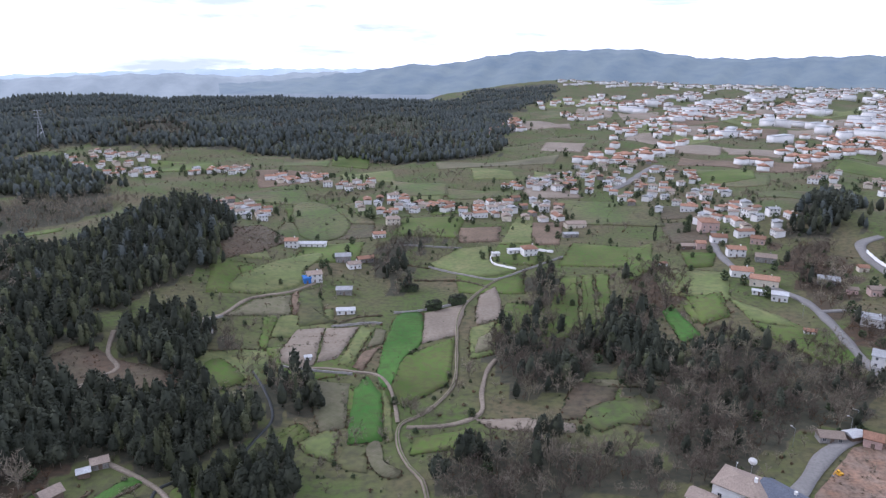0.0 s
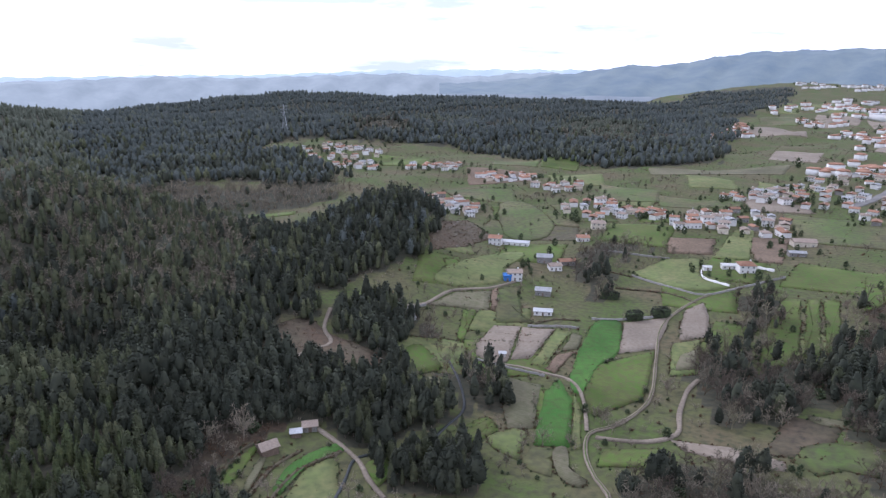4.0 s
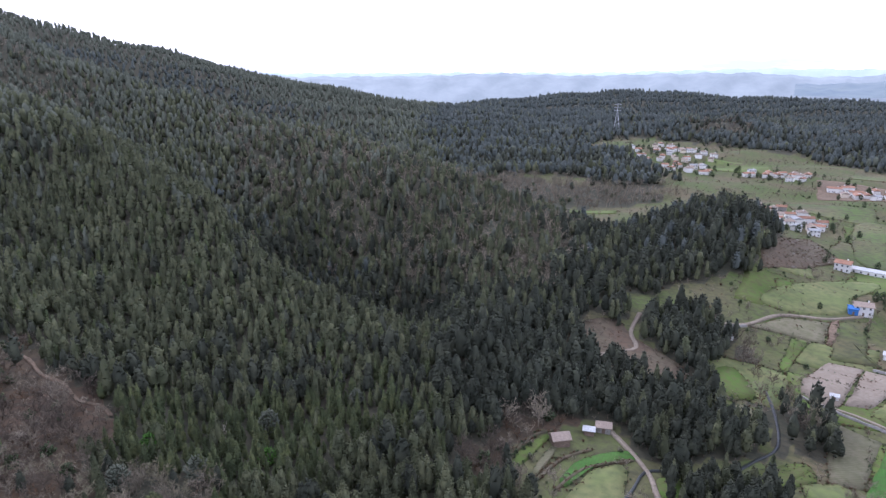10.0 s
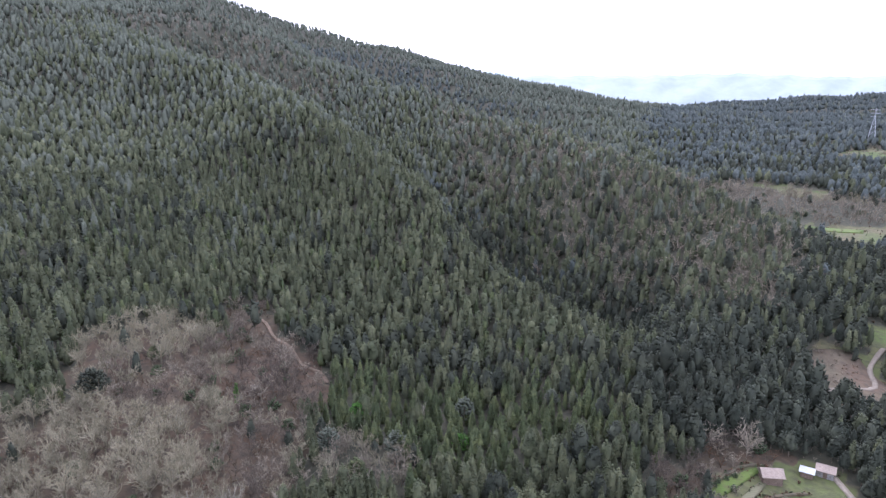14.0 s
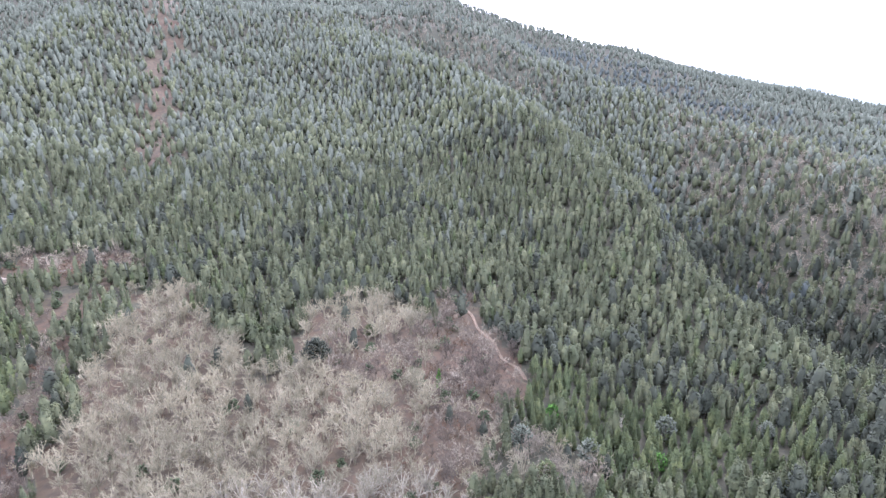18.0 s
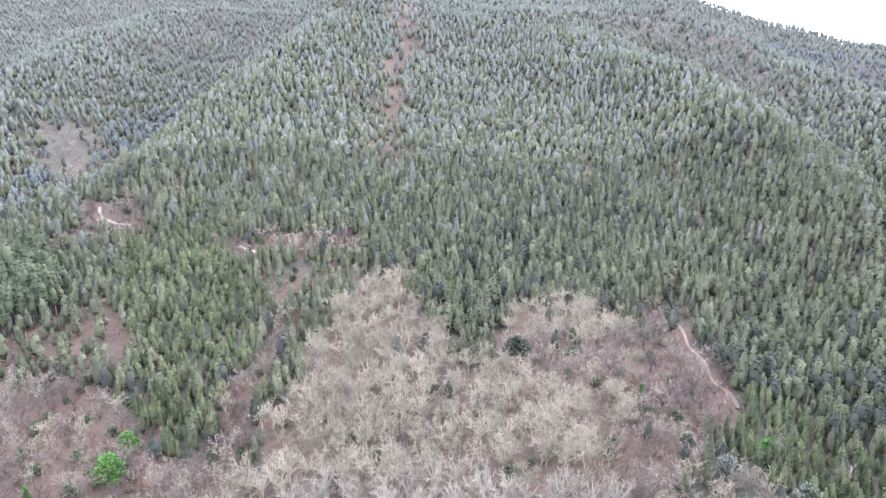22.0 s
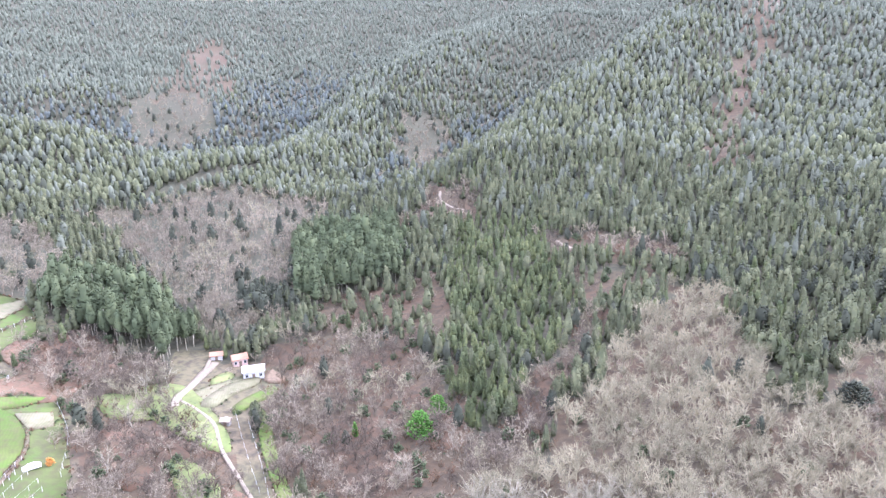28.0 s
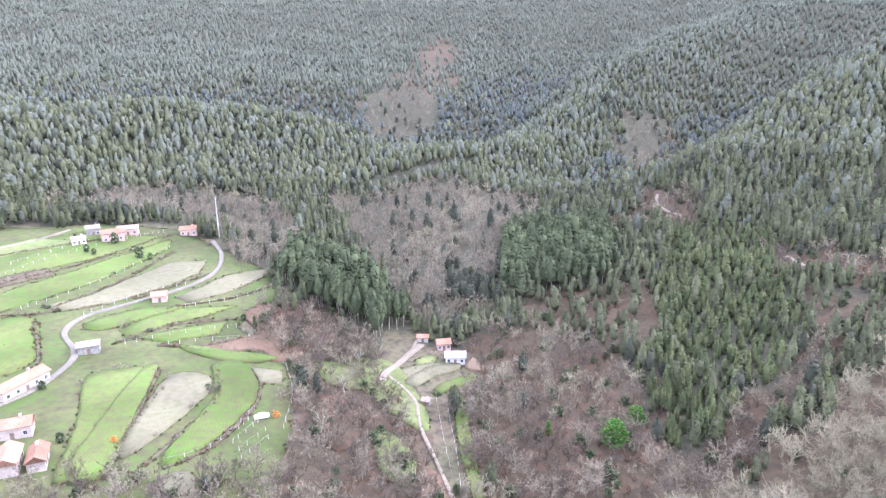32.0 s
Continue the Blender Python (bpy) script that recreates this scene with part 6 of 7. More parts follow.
for at in [(-81, -363)]:
    lone(at, 160, "low pinkish barn with a tile roof", 9, 6, 3.4, 1.3, M_PINK, M_OLDTILE, chimney=False, name="barn")
for at in [(-108, -355)]:
    lone(at, 155, "pinkish house with a red tile roof", 8, 5.5, 3.4, 1.3, M_PINK, M_TILE)

# villages: a few house types, repeated with turns
TYPES = [house("white village house with a red tile roof", 8.5, 7, 4.4, 1.2, M_WHITE, M_TILE, storeys=1),
         house("white two-storey village house with a hip roof", 9, 8, 5.4, 1.3, M_WHITE, M_OLDTILE, hip=3.5, storeys=2),
         house("cream village house with a weathered roof", 9, 7, 4.4, 1.2, M_CREAM, M_OLDTILE),
         house("long white village house with a red roof", 13, 7, 4.8, 1.2, M_WHITE, M_TILE, bays=4),
         house("pale village house with a grey roof", 8, 7, 5.2, 0.9, M_WHITE, M_GREYROOF, storeys=2),
         house("old stone village house with a tile roof", 8, 6.5, 4.2, 1.2, M_STONE, M_TILE)]
used = [False] * len(TYPES)
vrng = random.Random(11)


def village(count, corners, group, weights=(4, 4, 2, 2, 3, 1), gap=11.0):
    """Scatters village houses inside an outline, turned about the same way, none touching."""
    xs, ys = [c[0] for c in corners], [c[1] for c in corners]
    lay = vrng.uniform(0, 90)
    done = tries = 0
    while done < count and tries < count * 60:
        tries += 1
        x, y = vrng.uniform(min(xs), max(xs)), vrng.uniform(min(ys), max(ys))
        if not inside(np.array([x]), np.array([y]), corners)[0] or any((x - a) ** 2 + (y - b) ** 2 < (gap * 0.42 + c * 0.52) ** 2 for a, b, c in NOT_HERE):
            continue
        n = vrng.choices(range(len(TYPES)), weights)[0]
        m = pose(x, y, float(ground_z(x, y)) - 0.3, 0, 0, lay + vrng.choice((0, 90, 180, 270)) + vrng.gauss(0, 12))
        if used[n]:
            one = copy_thing(TYPES[n], m)
        else:
            one, used[n] = TYPES[n], True
            one.matrix_basis = m
        size = vrng.uniform(0.68, 0.86)
        one.scale = (size, size, size)
        one["group"] = group
        NOT_HERE.append((x, y, gap * 0.8))
        done += 1


village(41, [(-389, 685), (-389, 767), (-348, 770), (-299, 725), (-258, 665), (-261, 628), (-284, 598), (-337, 640)], "houses of the upper village")
village(6, [(-251, 661), (-217, 674), (-208, 646), (-240, 634)], "houses of the upper village", (2, 0, 1, 5, 1, 0))
village(6, [(-214, 675), (-192, 675), (-180, 637), (-195, 632)], "houses of the upper village")
village(13, [(-171, 628), (-140, 644), (-116, 659), (-108, 603), (-150, 605)], "houses of the middle village", (2, 0, 1, 6, 1, 0))
village(20, [(-173, 491), (-153, 510), (-125, 489), (-121, 444), (-144, 448)], "houses of the middle village")
village(10, [(-100, 575), (-62, 608), (-58, 574), (-94, 554)], "houses of the middle village")
village(12, [(-66, 503), (-33, 542), (-28, 523), (-59, 487)], "houses of the middle village")
village(7, [(-46, 485), (-30, 502), (-28, 479), (-43, 472)], "houses of the middle village")
village(11, [(-36, 523), (5, 520), (5, 476), (-33, 489)], "houses of the central village")
village(29, [(11, 480), (32, 505), (58, 522), (88, 501), (82, 466), (44, 455), (15, 453)], "houses of the central village")
village(32, [(40, 573), (75, 605), (121, 654), (145, 604), (147, 559), (102, 541), (60, 544)], "houses of the central village")
village(59, [(132, 718), (201, 699), (232, 588), (216, 513), (164, 449), (134, 490), (132, 566)], "houses of the lower town")
village(20, [(159, 429), (195, 464), (210, 408), (194, 372), (169, 363), (173, 407)], "houses of the street village")
village(12, [(279, 531), (361, 633), (382, 591), (322, 494), (287, 496)], "houses of the street village")
for n, root in enumerate(TYPES):
    if not used[n]:
        for o in (*root.children_recursive, root):
            bpy.data.objects.remove(o)

# the town beyond: too many and too small to count
def town(count, corners, sizes, seed):
    g = np.random.default_rng(seed)
    c = np.array(corners)
    out = []
    while len(out) < count:
        p = g.uniform(c.min(0), c.max(0), (400, 2))
        drift = np.sin(p[:, 0] / 70 + seed) * np.cos(p[:, 1] / 90) + np.sin(p[:, 0] / 31 - p[:, 1] / 43)
        out += list(p[inside(p[:, 0], p[:, 1], corners) & (drift + g.uniform(0, 1.2, 400) > 0.5)])
    p = np.array(out[:count])
    WV, WF, RV, RF = [], [], [], []
    for x, y in p:
        w, d, h = g.uniform(*sizes[0]), g.uniform(*sizes[1]), g.uniform(*sizes[2])
        a, z = g.uniform(0, 6.28), float(ground_z(x, y))
        rot = np.array([[np.cos(a), np.sin(a), 0], [-np.sin(a), np.cos(a), 0], [0, 0, 1]])
        v, f = boxes((-w / 2, -d / 2, -2, w / 2, d / 2, h))
        WF.append(f + 8 * len(WV))
        WV.append(v @ rot + (x, y, z))
        o, r = 0.4, min(w, d) * sizes[3]
        rv = np.array([(-w / 2 - o, -d / 2 - o, h), (w / 2 + o, -d / 2 - o, h), (w / 2 + o, d / 2 + o, h), (-w / 2 - o, d / 2 + o, h), (-w / 2 + w * 0.2, 0, h + r), (w / 2 - w * 0.2, 0, h + r)])
        RF.append(np.array([(0, 1, 5, 4), (2, 3, 4, 5), (1, 2, 5, 5), (3, 0, 4, 4), (0, 3, 2, 1)]) + 6 * len(RV))
        RV.append(rv @ rot + (x, y, z))
    return np.concatenate(WV), np.concatenate(WF), np.concatenate(RV), np.concatenate(RF)


def tri(F):
    return np.concatenate([F[:, [0, 1, 2]], F[:, [0, 2, 3]][F[:, 2] != F[:, 3]]])


for words, count, corners, sizes, roof, seed in (
        ("white walls and tile roofs of the distant town", 560, [(196, 1604), (537, 1963), (1224, 1964), (1366, 2008), (499, 713), (320, 634), (222, 652), (139, 724), (246, 1032)], ((9, 15), (8, 11), (4, 7), 0.2), M_TILE, 3),
        ("dense pale houses of the distant town", 300, [(374, 1856), (1468, 2359), (1474, 2143), (944, 1357), (375, 1491)], ((10, 18), (9, 13), (5, 9), 0.16), M_OLDTILE, 4),
        ("white halls and flats of the distant town", 60, [(378, 1803), (1247, 2003), (1386, 2013), (665, 946), (430, 860), (406, 1080)], ((18, 55), (12, 24), (7, 14), 0.06), M_TIN, 5),
        ("white houses at the mountain's foot", 230, polar((-8, 2350), (-9, 2900), (-20, 3250), (-37, 3300), (-37, 2450), (-20, 2300)), ((12, 22), (10, 15), (5, 9), 0.16), M_OLDTILE, 8),
        ("distant hamlet houses under the mountain", 70, [(58, 1028), (132, 1304), (117, 983), (82, 925)], ((8, 13), (7, 10), (4, 6), 0.2), M_TILE, 6)):
    wv, wf, rv, rf = town(count, corners, sizes, seed)
    tagged(bulk("town_walls", wv, wf, M_WHITE), words, "town", kind="stuff")
    tagged(bulk("town_roofs", rv, tri(rf), roof), "roofs of the distant town", "town", kind="stuff")
    yards = wv[::8][::2, :2] + rng.normal(0, 14, (len(wv[::8][::2]), 2))
    tagged(scatter("town_trees", tufts(14, 6, 6.0, 0.2, 1.9, 83, 0.35), yards[:, 0], yards[:, 1], rng.uniform(0.7, 1.7, len(yards)), M_BUSH), "dark garden trees among the distant houses", "garden trees", kind="stuff")


# ---- shrubs, hedgerows and garden trees of the open land ----
def clear_of(x, y):
    ok = np.ones(len(x), bool)
    for a, b, c in NOT_HERE:
        ok &= (x - a) ** 2 + (y - b) ** 2 > (c * 0.75) ** 2
    for p, w in ROUTES:
        box = ok & (x > p[:, 0].min() - w) & (x < p[:, 0].max() + w) & (y > p[:, 1].min() - w) & (y < p[:, 1].max() + w)
        k = np.flatnonzero(box)
        if len(k):
            near2 = ((x[k][:, None] - p[None, :, 0]) ** 2 + (y[k][:, None] - p[None, :, 1]) ** 2).min(1)
            ok[k[near2 < (w + 1.0) ** 2]] = False
    return ok


TUSSOCK = tufts(12, 0.9, 1.5, 0.0, 0.5, 81, 0.4)
SHRUB = tufts(44, 2.2, 3.2, 0.1, 0.62, 82, 0.4)
fine_edges = []
for o in EDGES:
    if np.hypot(*o.mean(0)) < 560:
        q = np.concatenate([o, o[:1]])
        run = np.concatenate([[0], np.cumsum(np.linalg.norm(np.diff(q, axis=0), axis=1))])
        u = np.arange(0, run[-1], 0.8 if np.hypot(*o.mean(0)) < 330 else 1.6)
        fine_edges.append(np.column_stack([np.interp(u, run, q[:, 0]), np.interp(u, run, q[:, 1])]))
edge = np.concatenate(fine_edges)
clump = np.sin(edge[:, 0] / 7.3) * np.cos(edge[:, 1] / 8.9) + 0.6 * np.sin(edge[:, 0] / 2.9 + edge[:, 1] / 3.7)
for mat, lo, hi, share, shape, small, large, words in ((M_RUST, -2, 0.3, 0.6, TUSSOCK, 0.35, 0.8, "rusty tussocks along field edges"), (M_BUSH, -2, 2, 0.35, TUSSOCK, 0.35, 0.8, "green tussocks along field edges"),
                                                       (M_BUSH, 1.15, 3, 0.4, SHRUB, 0.3, 0.7, "green shrubs along field edges"), (M_DULL, 0.75, 1.3, 0.35, join(*BUSHES[0]), 0.3, 0.8, "leafless hedgerow bushes along field edges")):
    k = (rng.uniform(0, 1, len(edge)) < share) & (clump > lo) & (clump < hi)
    e = edge[k] + rng.normal(0, 0.45, (k.sum(), 2))
    e = e[clear_of(e[:, 0], e[:, 1])]
    tagged(scatter("hedgerow", shape, e[:, 0], e[:, 1], rng.uniform(small, large, len(e)), mat), words, "hedgerow", kind="stuff")

bank = np.concatenate(BANKS)
for mat, share, shape, small, large, words in ((M_RUST, 0.8, TUSSOCK, 0.5, 1.1, "rusty grass tussocks on terrace banks"), (M_BUSH, 0.5, TUSSOCK, 0.4, 0.9, "green tussocks on terrace banks"), (M_DULL, 0.08, join(*BUSHES[1]), 0.3, 0.7, "bare bushes on terrace banks")):
    e = bank[rng.uniform(0, 1, len(bank)) < share]
    e = e + rng.normal(0, 0.5, e.shape)
    e = e[clear_of(e[:, 0], e[:, 1])]
    tagged(scatter("bank_growth", shape, e[:, 0], e[:, 1], rng.uniform(small, large, len(e)), mat), words, "hedgerow", kind="stuff")
brash = []
for o in ROUGH:
    lo, hi = o.min(0), o.max(0)
    p = rng.uniform(lo, hi, (min(900, int(np.prod(hi - lo) / 3.5)), 2))
    brash.append(p[inside(p[:, 0], p[:, 1], [tuple(q) for q in o])])
brash = np.concatenate(brash)
brash = brash[clear_of(brash[:, 0], brash[:, 1])]
for n, (mat, shape, small, large, words) in enumerate(((M_RUST, TUSSOCK, 0.4, 1.0, "dead bracken and brash on cleared ground"), (M_DULL, join(*BUSHES[1]), 0.3, 0.7, "bare saplings on cleared ground"), (M_STONE, boxes((-0.4, -0.3, -0.2, 0.4, 0.3, 0.35), (0.2, 0.1, -0.2, 0.7, 0.5, 0.25)), 0.4, 1.3, "pale stones and rubble on cleared ground"))):
    k = brash[n::3] if n < 2 else brash[2::9]
    tagged(scatter("brash", shape, k[:, 0], k[:, 1], rng.uniform(small, large, len(k)), mat), words, "debris", kind="stuff")

ox, oy = planting(-38, 40, 120, 1300, 2.6, 0.0065)
free = (cover_at(ox, oy) == OPEN) & clear_of(ox, oy)
for o in EDGES:
    corners = [tuple(p) for p in o]
    near_it = free & (ox > o[:, 0].min()) & (ox < o[:, 0].max()) & (oy > o[:, 1].min()) & (oy < o[:, 1].max())
    free[near_it] &= ~inside(ox[near_it], oy[near_it], corners)
patchy = np.sin(ox / 27 + 2) * np.cos(oy / 33) + 0.7 * np.sin(ox / 11 - oy / 13) + rng.normal(0, 0.5, len(ox))
for mat, lo, hi, shape, a, b, words in ((M_DULL, 0.3, 0.85, join(*BUSHES[0]), 0.35, 1.0, "leafless scrub between the fields"), (M_THICKET, 0.85, 1.05, join(*BUSHES[1]), 0.6, 1.2, "dark brambles between the fields"),
                                        (M_BUSH, 1.05, 1.35, SHRUB, 0.35, 0.9, "dark evergreen shrubs between the fields"), (M_DULL, 1.35, 3, join(*THIN[0]), 0.5, 0.9, "leafless trees between the fields"),
                                        (M_RUST, 0.05, 0.3, TUSSOCK, 0.5, 1.2, "tussocks in the rough pasture"), (M_BUSH, -0.2, 0.0, TUSSOCK, 0.4, 0.9, "green tussocks in the rough pasture")):
    k = free & (patchy > lo) & (patchy < hi)
    tagged(scatter("scrub", shape, ox[k], oy[k], rng.uniform(a, b, k.sum()), mat), words, "shrubs", kind="stuff")

# garden trees and bushes among the houses
spots = [(x, y) for x, y, c in NOT_HERE if np.hypot(x, y) > 330]
pick = np.array(spots)[rng.integers(0, len(spots), 1000)] + rng.normal(0, 11, (1000, 2))
pick = pick[clear_of(pick[:, 0], pick[:, 1])]
tagged(scatter("garden_trees", tufts(44, 5, 4.5, 0.4, 1.0, 83, 0.4), pick[:, 0], pick[:, 1], rng.uniform(0.4, 1.2, len(pick)), M_BUSH), "dark evergreen trees and hedges in village gardens", "garden trees", kind="stuff")


def leafy(name, label, at, shape, mat, scale=1.0, bark=M_BARK, trunk=3.0):
    root = tagged(new(name), label, "tree" if "tree" in name or "cypress" in name else "bush")
    bulk("trunk", *stem(trunk, 0.15, 0.05), bark, root)
    bulk("crown", *shape, mat, root)
    sit(root, at, rng.uniform(0, 360))
    root.scale = (scale,) * 3
    return root


CYPRESS = tufts(150, 9.5, 2.6, 0.3, 0.55, 84, 0.35)
ROUND = tufts(140, 4.5, 4.6, 0.3, 0.7, 85, 0.35)
for at in [(127, 401)]:
    leafy("cypress", "tall dark green cypress in a meadow", at, CYPRESS, M_PINE, 1.1)
for at in [(100, 399), (105, 333), (113, 339), (60, 300), (-16, 211), (10, 201), (125, 332), (156, 372)]:
    leafy("round_bush", "dark round evergreen bush in the fields", at, ROUND, M_BUSH, 0.7)
for at in [(-143, -108)]:
    leafy("laurel_tree", "bright green leafy laurel on the brown slope", at, tufts(220, 8, 9, 0.3, 0.95, 86, 0.3), M_LIME, 1.0)
for at in [(-155, -110)]:
    leafy("laurel_tree", "bright green leafy laurel on the brown slope", at, tufts(220, 8, 8, 0.3, 0.95, 87, 0.3), M_LIME, 0.8)
for at in [(-135, -126)]:
    leafy("round_bush", "yellow-green conical bush on the brown slope", at, tufts(140, 5, 2.8, 0.2, 0.6, 88, 0.5), M_LIME, 0.9)
for at in [(-190, 32)]:
    leafy("ivy_clad_tree", "bright green ivy-clad tree among bare oaks", at, tufts(120, 6.5, 2.2, 0.3, 0.6, 89, 0.4), M_LIME, 1.0)
for at in [(-208, -5)]:
    leafy("umbrella_pine_tree", "broad dark umbrella pine beside the oaks", at, tufts(220, 9.5, 10, 3.2, 1.1, 90, 0.28), M_PINE, 1.0)
BROAD = [tufts(170, 7.5, 6.8, 1.0, 0.85, 94, 0.3), tufts(170, 6.5, 7.4, 0.8, 0.85, 95, 0.28)]
for n, (at, mat, words) in enumerate((((-133, 34), M_YOUNG, "broad yellow-green acacia at the wood's edge"), ((-139, 40), M_YOUNG, "broad yellow-green acacia at the wood's edge"), ((-158, 49), M_PALE_HAZE_GUM, "broad pale grey-green eucalyptus at the wood's edge"),
                                      ((-146, 52), M_YOUNG, "rounded yellow-green acacia in the plantation"), ((-171, 62), M_LIME, "fresh green rounded tree in the plantation"), ((-152, 66), M_PALE_HAZE_GUM, "pale grey-green eucalyptus among darker trees"),
                                      ((-139, 75), M_YOUNG, "rounded yellow-green acacia in the plantation"), ((-148, 84), M_LIME, "fresh green rounded tree in the plantation"), ((-160, 92), M_PALE_HAZE_GUM, "pale grey-green eucalyptus among darker trees"),
                                      ((-172, 108), M_PALE_HAZE_GUM, "broad pale grey-green eucalyptus at the spur's foot"), ((-152, 118), M_PALE_HAZE_GUM, "broad pale grey-green eucalyptus at the spur's foot"), ((-233, -27), M_YOUNG, "yellow-green acacia above the bare oaks"),
                                      ((-228, -20), M_YOUNG, "yellow-green acacia above the bare oaks"), ((-226, 14), M_YOUNG, "yellow-green acacia above the bare oaks"), ((-283, -62), M_PINE, "broad dark pine beside the forest track"))):
    leafy("broad_tree", words, at, BROAD[n % 2], mat, (0.9, 0.75, 1.05)[n % 3], trunk=5.0)
for at in [(-71, -173)]:
    leafy("orange_bush", "orange autumn-leaved bush in the vineyard", at, tufts(80, 2.4, 3.2, 0.1, 0.5, 91, 0.35), M_ORANGE, 0.8, trunk=1.0)
for at in [(-29, -179)]:
    leafy("orange_bush", "orange autumn-leaved bush at the terrace edge", at, tufts(80, 2.4, 3.0, 0.1, 0.5, 92, 0.35), M_ORANGE, 0.75, trunk=1.0)
for at in [(-96, -121), (-89, -202), (-90, -242), (-19, -218), (-18, -186)]:
    leafy("round_bush", "dark green bush beside the terraces", at, ROUND, M_BUSH, 0.6)


def clipped_hedge(label, at, yaw, length, width, height):
    g = np.random.default_rng(int(length * 10))
    root = tagged(new("hedge"), label, "hedge")
    n = int(length * 34)
    V, F = tufts(n, 1, 1, 0, 0.62, 93)
    V = V.reshape(-1, 4, 3)
    V -= V.mean(1)[:, None]
    u, v, w = g.uniform(-1, 1, n), g.uniform(-1, 1, n), g.uniform(0, 1, n)
    face = g.integers(0, 3, n)
    v[face == 0], w[face == 1] = np.sign(v[face == 0]), 1
    taper = np.sqrt(np.clip(1 - np.abs(u) ** 4, 0, 1))
    V += np.column_stack([u * length / 2, v * width / 2 * taper, w * height * (0.6 + 0.4 * taper)])[:, None]
    bulk("foliage", V.reshape(-1, 3), F, M_PINE, root)
    loose("core", *boxes((-length * 0.42, -width * 0.36, -0.5, length * 0.42, width * 0.36, height * 0.8)), M_BUSH, root)
    return sit(root, at, yaw)


for at in [(-17, 323)]:
    clipped_hedge("tall clipped dark hedge in a meadow", at, 4, 10, 3, 4)
for at in [(-4, 298)]:
    clipped_hedge("rounded dark hedge beside the lane", at, 22, 8, 4, 4)
for at in [(7, 305)]:
    clipped_hedge("rounded dark hedge beside the lane", at, 22, 9, 4, 4.4)


# ---- poles, lamps and small things ----
def rod(x0, y0, z0, x1, y1, z1, r0, r1):
    return sticks([(np.array([x0, y0, z0], float), np.array([x1, y1, z1], float), r0, r1)])


def power_pole(at):
    root = tagged(new("power_pole"), "tall pale concrete power pole above the farm", "pole")
    bulk("shaft", *rod(0, 0, -1, 0, 0, 21, 0.45, 0.25), M_CONCRETE, root)
    arm = bulk("crossarm", *rod(-1.6, 0, 20, 1.6, 0, 20, 0.12, 0.12), M_STEEL, root)
    for x in (-1.5, 0, 1.5):
        bulk("insulator", *rod(x, 0, 20, x, 0, 20.6, 0.09, 0.06), M_GLASS, arm)
    return sit(root, at, 40)


def pylon(at, height):
    root = tagged(new("pylon"), "grey steel lattice pylon on the wooded ridge", "pylon")
    h, b = height, height * 0.11
    for sx in (-1, 1):
        for sy in (-1, 1):
            bulk("leg", *rod(sx * b, sy * b, -1, sx * 0.5, sy * 0.5, h * 0.7, 0.28, 0.2), M_STEEL, root)
    for k in range(5):
        z0, z1 = h * 0.14 * k, h * 0.14 * (k + 1)
        w0, w1 = b + (0.5 - b) * k / 5, b + (0.5 - b) * (k + 1) / 5
        for s in (-1, 1):
            bulk("brace", *join(rod(-w0, s * w0, z0, w1, s * w1, z1, 0.14, 0.14), rod(s * w0, -w0, z0, s * w1, w1, z1, 0.14, 0.14)), M_STEEL, root)
    bulk("mast", *rod(0, 0, h * 0.7, 0, 0, h, 0.6, 0.3), M_STEEL, root)
    for z in (0.72, 0.83, 0.94):
        bulk("crossarm", *rod(-h * 0.13, 0, h * z, h * 0.13, 0, h * z, 0.3, 0.3), M_STEEL, root)
    return sit(root, at, 25)


def street_lamp(at, yaw):
    root = tagged(new("street_lamp"), "slim grey street lamp with a short arm", "lamp", group="street lamps of the village")
    bulk("pole", *rod(0, 0, -0.5, 0, 0, 6, 0.11, 0.07), M_STEEL, root)
    bulk("arm", *rod(0, 0, 5.9, 1.1, 0, 6.2, 0.06, 0.05), M_STEEL, root)
    loose("head", *boxes((0.9, -0.14, 6.12, 1.6, 0.14, 6.28)), M_CONCRETE, root)
    return sit(root, at, yaw)


def car(label, at, yaw, paint):
    root = tagged(new("car"), label, "car")
    prof = [(-2.1, 0.35), (-2.1, 0.85), (-1.4, 0.95), (-0.8, 1.42), (0.9, 1.45), (1.6, 0.95), (2.1, 0.85), (2.15, 0.35)]
    n = len(prof)
    V = [(x, s * (0.85 if z < 1.2 else 0.68), z) for s in (-1, 1) for x, z in prof]
    F = [tuple(range(n)), tuple(range(2 * n - 1, n - 1, -1))] + [(i, i + n, (i + 1) % n + n, (i + 1) % n) for i in range(n)]
    loose("body", V, F, paint, root)
    loose("windows", *boxes((-0.9, -0.8, 0.98, 1.1, 0.8, 1.33)), M_GLASS, root)
    for x in (-1.3, 1.3):
        for y in (-0.8, 0.8):
            bulk("wheel", *rod(x, y - 0.1, 0.32, x, y + 0.1, 0.32, 0.34, 0.34), M_BLACK, root)
    return sit(root, at, yaw)


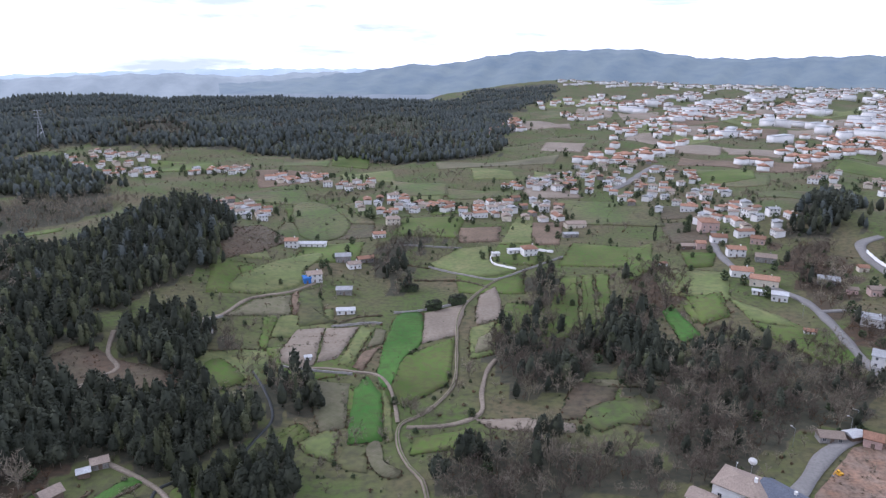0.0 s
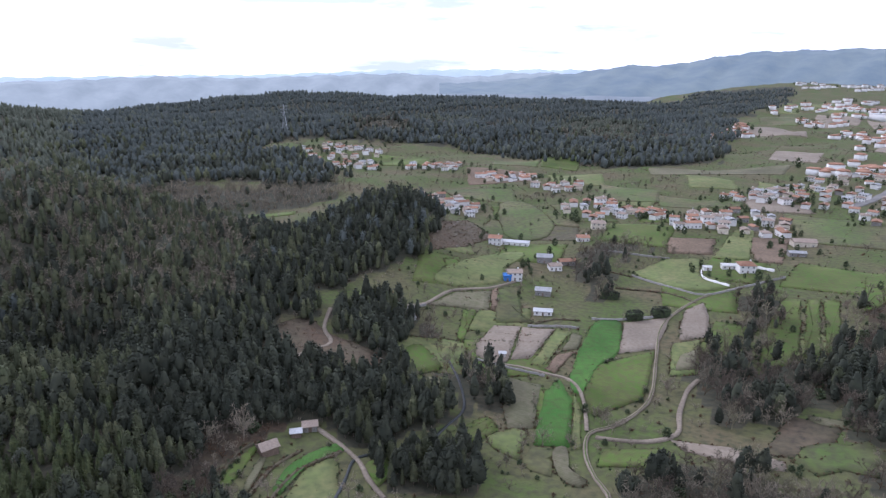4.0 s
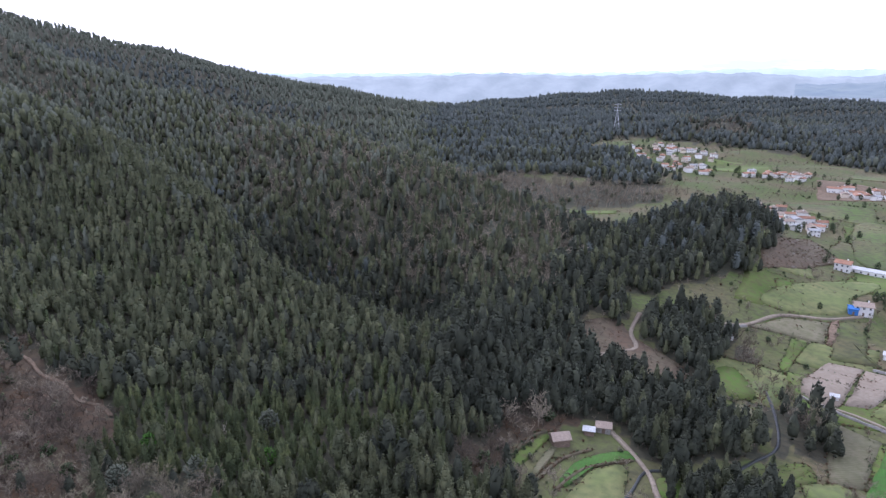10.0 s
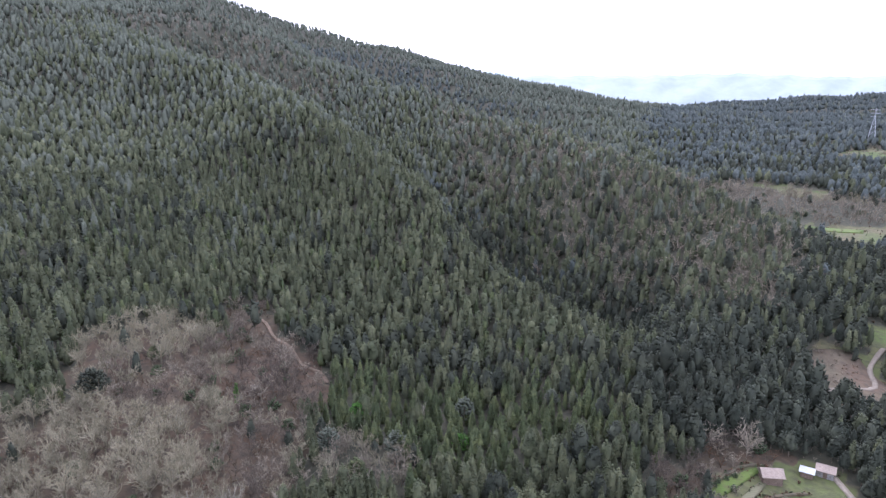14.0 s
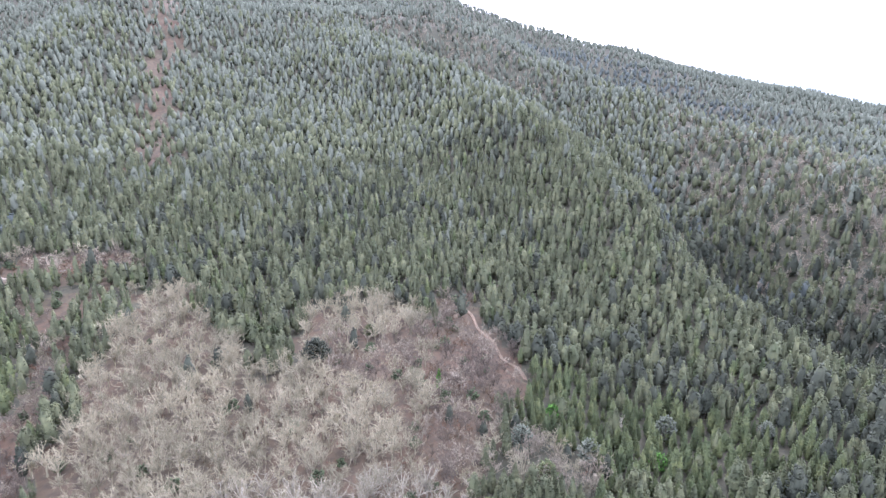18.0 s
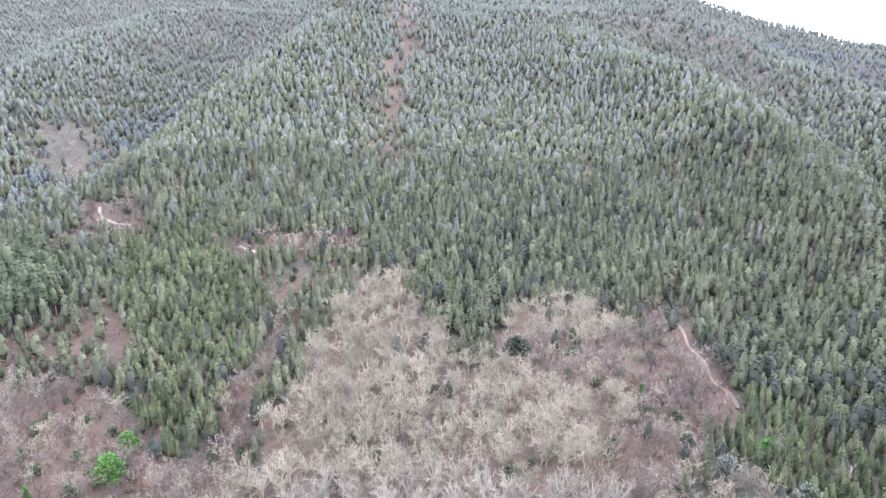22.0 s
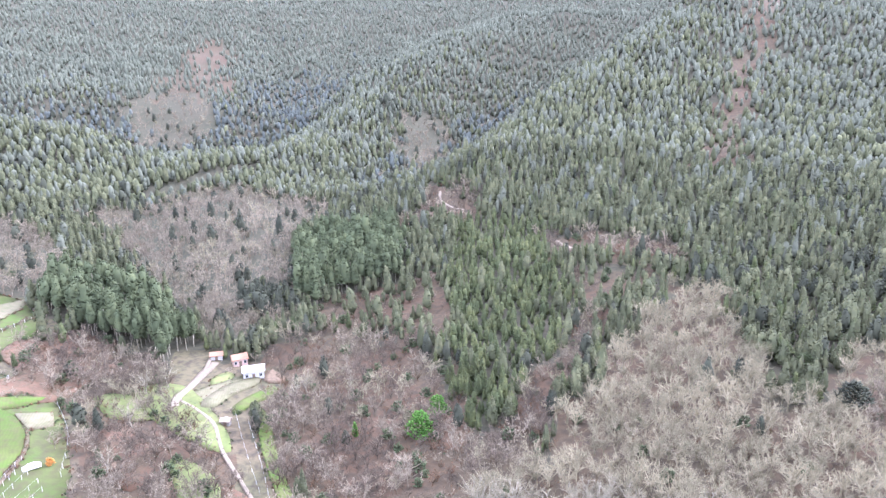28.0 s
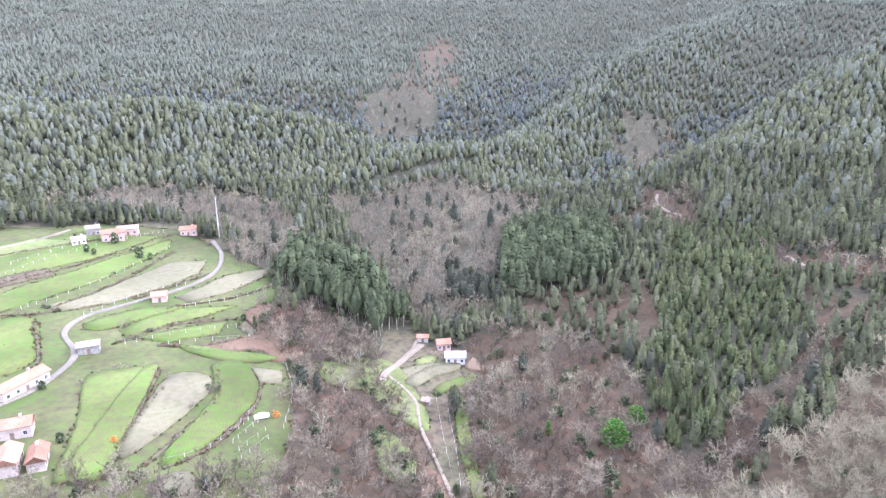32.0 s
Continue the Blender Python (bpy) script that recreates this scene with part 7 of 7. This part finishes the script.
def digger(at, yaw):
    root = tagged(new("excavator"), "small yellow excavator on the building site", "excavator")
    for y in (-0.9, 0.9):
        loose("track", *boxes((-1.5, y - 0.25, 0, 1.5, y + 0.25, 0.7)), M_BLACK, root)
    loose("body", *boxes((-1.4, -1.0, 0.75, 0.9, 1.0, 1.7)), M_YELLOW, root)
    cab = loose("cab", *boxes((-0.2, -0.9, 1.7, 1.0, 0.2, 2.8)), M_YELLOW, root)
    loose("windscreen", *boxes((0.98, -0.8, 1.9, 1.04, 0.1, 2.7)), M_GLASS, cab)
    bulk("boom", *join(rod(0.8, 0.4, 1.6, 3.0, 0.4, 3.4, 0.28, 0.2), rod(3.0, 0.4, 3.4, 4.2, 0.4, 1.6, 0.2, 0.14)), M_YELLOW, root)
    loose("bucket", *boxes((3.9, 0.0, 0.9, 4.6, 0.8, 1.6)), M_STEEL, root)
    sit(root, at, yaw)
    root.scale = (0.6,) * 3
    return root


for at in [(-120, -345)]:
    power_pole(at)
for at in [(-470, 807)]:
    pylon(at, 36)
for at, yaw in zip([(150, 269), (150, 240), (101, 175), (120, 180), (124, 184), (77, 157)], (200, 200, 120, 150, 160, 60)):
    street_lamp(at, yaw)
for at in [(-67, -174)]:
    car("white van parked in the vineyard", at, 160, M_WHITE)
for at in [(106, 160)]:
    digger(at, 200)


def post_row(label, pts, gap, height, mat, group):
    """A row of vineyard posts with its wire."""
    root = tagged(new("vine_trellis"), label, "trellis", group=group)
    p = curve_through(pts, gap, False, True)
    z = ground_z(p[:, 0], p[:, 1])
    me = None
    for (x, y), h in zip(p, z):
        if me is None:
            me = bulk("post", *rod(0, 0, -0.4, 0, 0, height, 0.09, 0.08), mat, root)
            me.location = (x, y, h)
            me = me.data
        else:
            o = new("post", me)
            o.parent, o.location = root, (x, y, h)
    bulk("wire", *sticks([(np.array([*p[i], z[i] + height * 0.9]), np.array([*p[i + 1], z[i + 1] + height * 0.9]), 0.02, 0.02) for i in range(len(p) - 1)]), M_STEEL, root)


VINE = "row of grey vineyard posts with wire on a terrace"
for row in ([(-21, -326), (-50, -344), (-97, -361)], [(-27, -341), (-59, -356), (-88, -357)], [(-23, -284), (-54, -304), (-92, -335)], [(-41, -271), (-67, -284), (-83, -286)], [(-75, -262), (-96, -263), (-114, -270)],
            [(-47, -239), (-67, -238), (-85, -237)], [(-37, -164), (-49, -165), (-67, -179)], [(-59, -231), (-82, -227), (-86, -227)], [(-88, -202), (-81, -183), (-70, -166)]):
    post_row(VINE, row, 4.5, 1.7, M_CONCRETE, "vineyard trellises")
for row in ([(-59, -171), (-63, -174)], [(-55, -165), (-65, -172)], [(-55, -161), (-65, -167)], [(-54, -157), (-64, -163)]):
    post_row("row of pale vineyard posts in rough grass", row, 3.0, 1.5, M_CONCRETE, "vineyard trellises")
for row in ([(-123, -165), (-112, -148), (-100, -128)], [(-122, -158), (-108, -136), (-99, -123)]):
    post_row("row of pale fence posts beside the track", row, 5, 1.3, M_CONCRETE, "fence rows by the track")


def stone_wall(label, pts, height=1.0, width=0.6):
    p = curve_through(pts, 2.0)
    d = np.gradient(p, axis=0)
    d /= np.linalg.norm(d, axis=1)[:, None] + 1e-9
    s = np.column_stack([-d[:, 1], d[:, 0]]) * width / 2
    z = ground_z(p[:, 0], p[:, 1])
    top = height * (1 + 0.12 * np.sin(np.arange(len(p)) * 2.3))
    V = np.array([np.column_stack([p - s, z - 0.5]), np.column_stack([p - s * 0.8, z + top]), np.column_stack([p + s * 0.8, z + top]), np.column_stack([p + s, z - 0.5])])
    n = len(p)
    i, j = np.meshgrid(np.arange(n - 1), np.arange(3))
    F = np.stack([j * n + i, j * n + i + 1, (j + 1) * n + i + 1, (j + 1) * n + i], -1).reshape(-1, 4)
    tagged(bulk("wall", V.reshape(-1, 3), F[:, ::-1], M_STONE if "white" not in label else M_WHITE), label, "wall", kind="structure")


GREYWALL = "low dry-stone wall between the fields"
for row in ([(-8, 362), (13, 346), (27, 338), (45, 352), (67, 371)], [(-22, 292), (-12, 294), (12, 307)], [(-61, 239), (-49, 236), (-33, 233)], [(-26, 396), (11, 395)], [(-95, 279), (-105, 267)], [(-48, 278), (-34, 280), (-26, 279)]):
    stone_wall(GREYWALL, row)
stone_wall("white garden wall round the villa", [(27, 376), (28, 363), (39, 352)], 1.4)
stone_wall("white garden wall round the villa", [(55, 385), (63, 380)], 1.4)
stone_wall("white retaining wall along the curving road", [(220, 345), (217, 327), (217, 310)], 1.8)
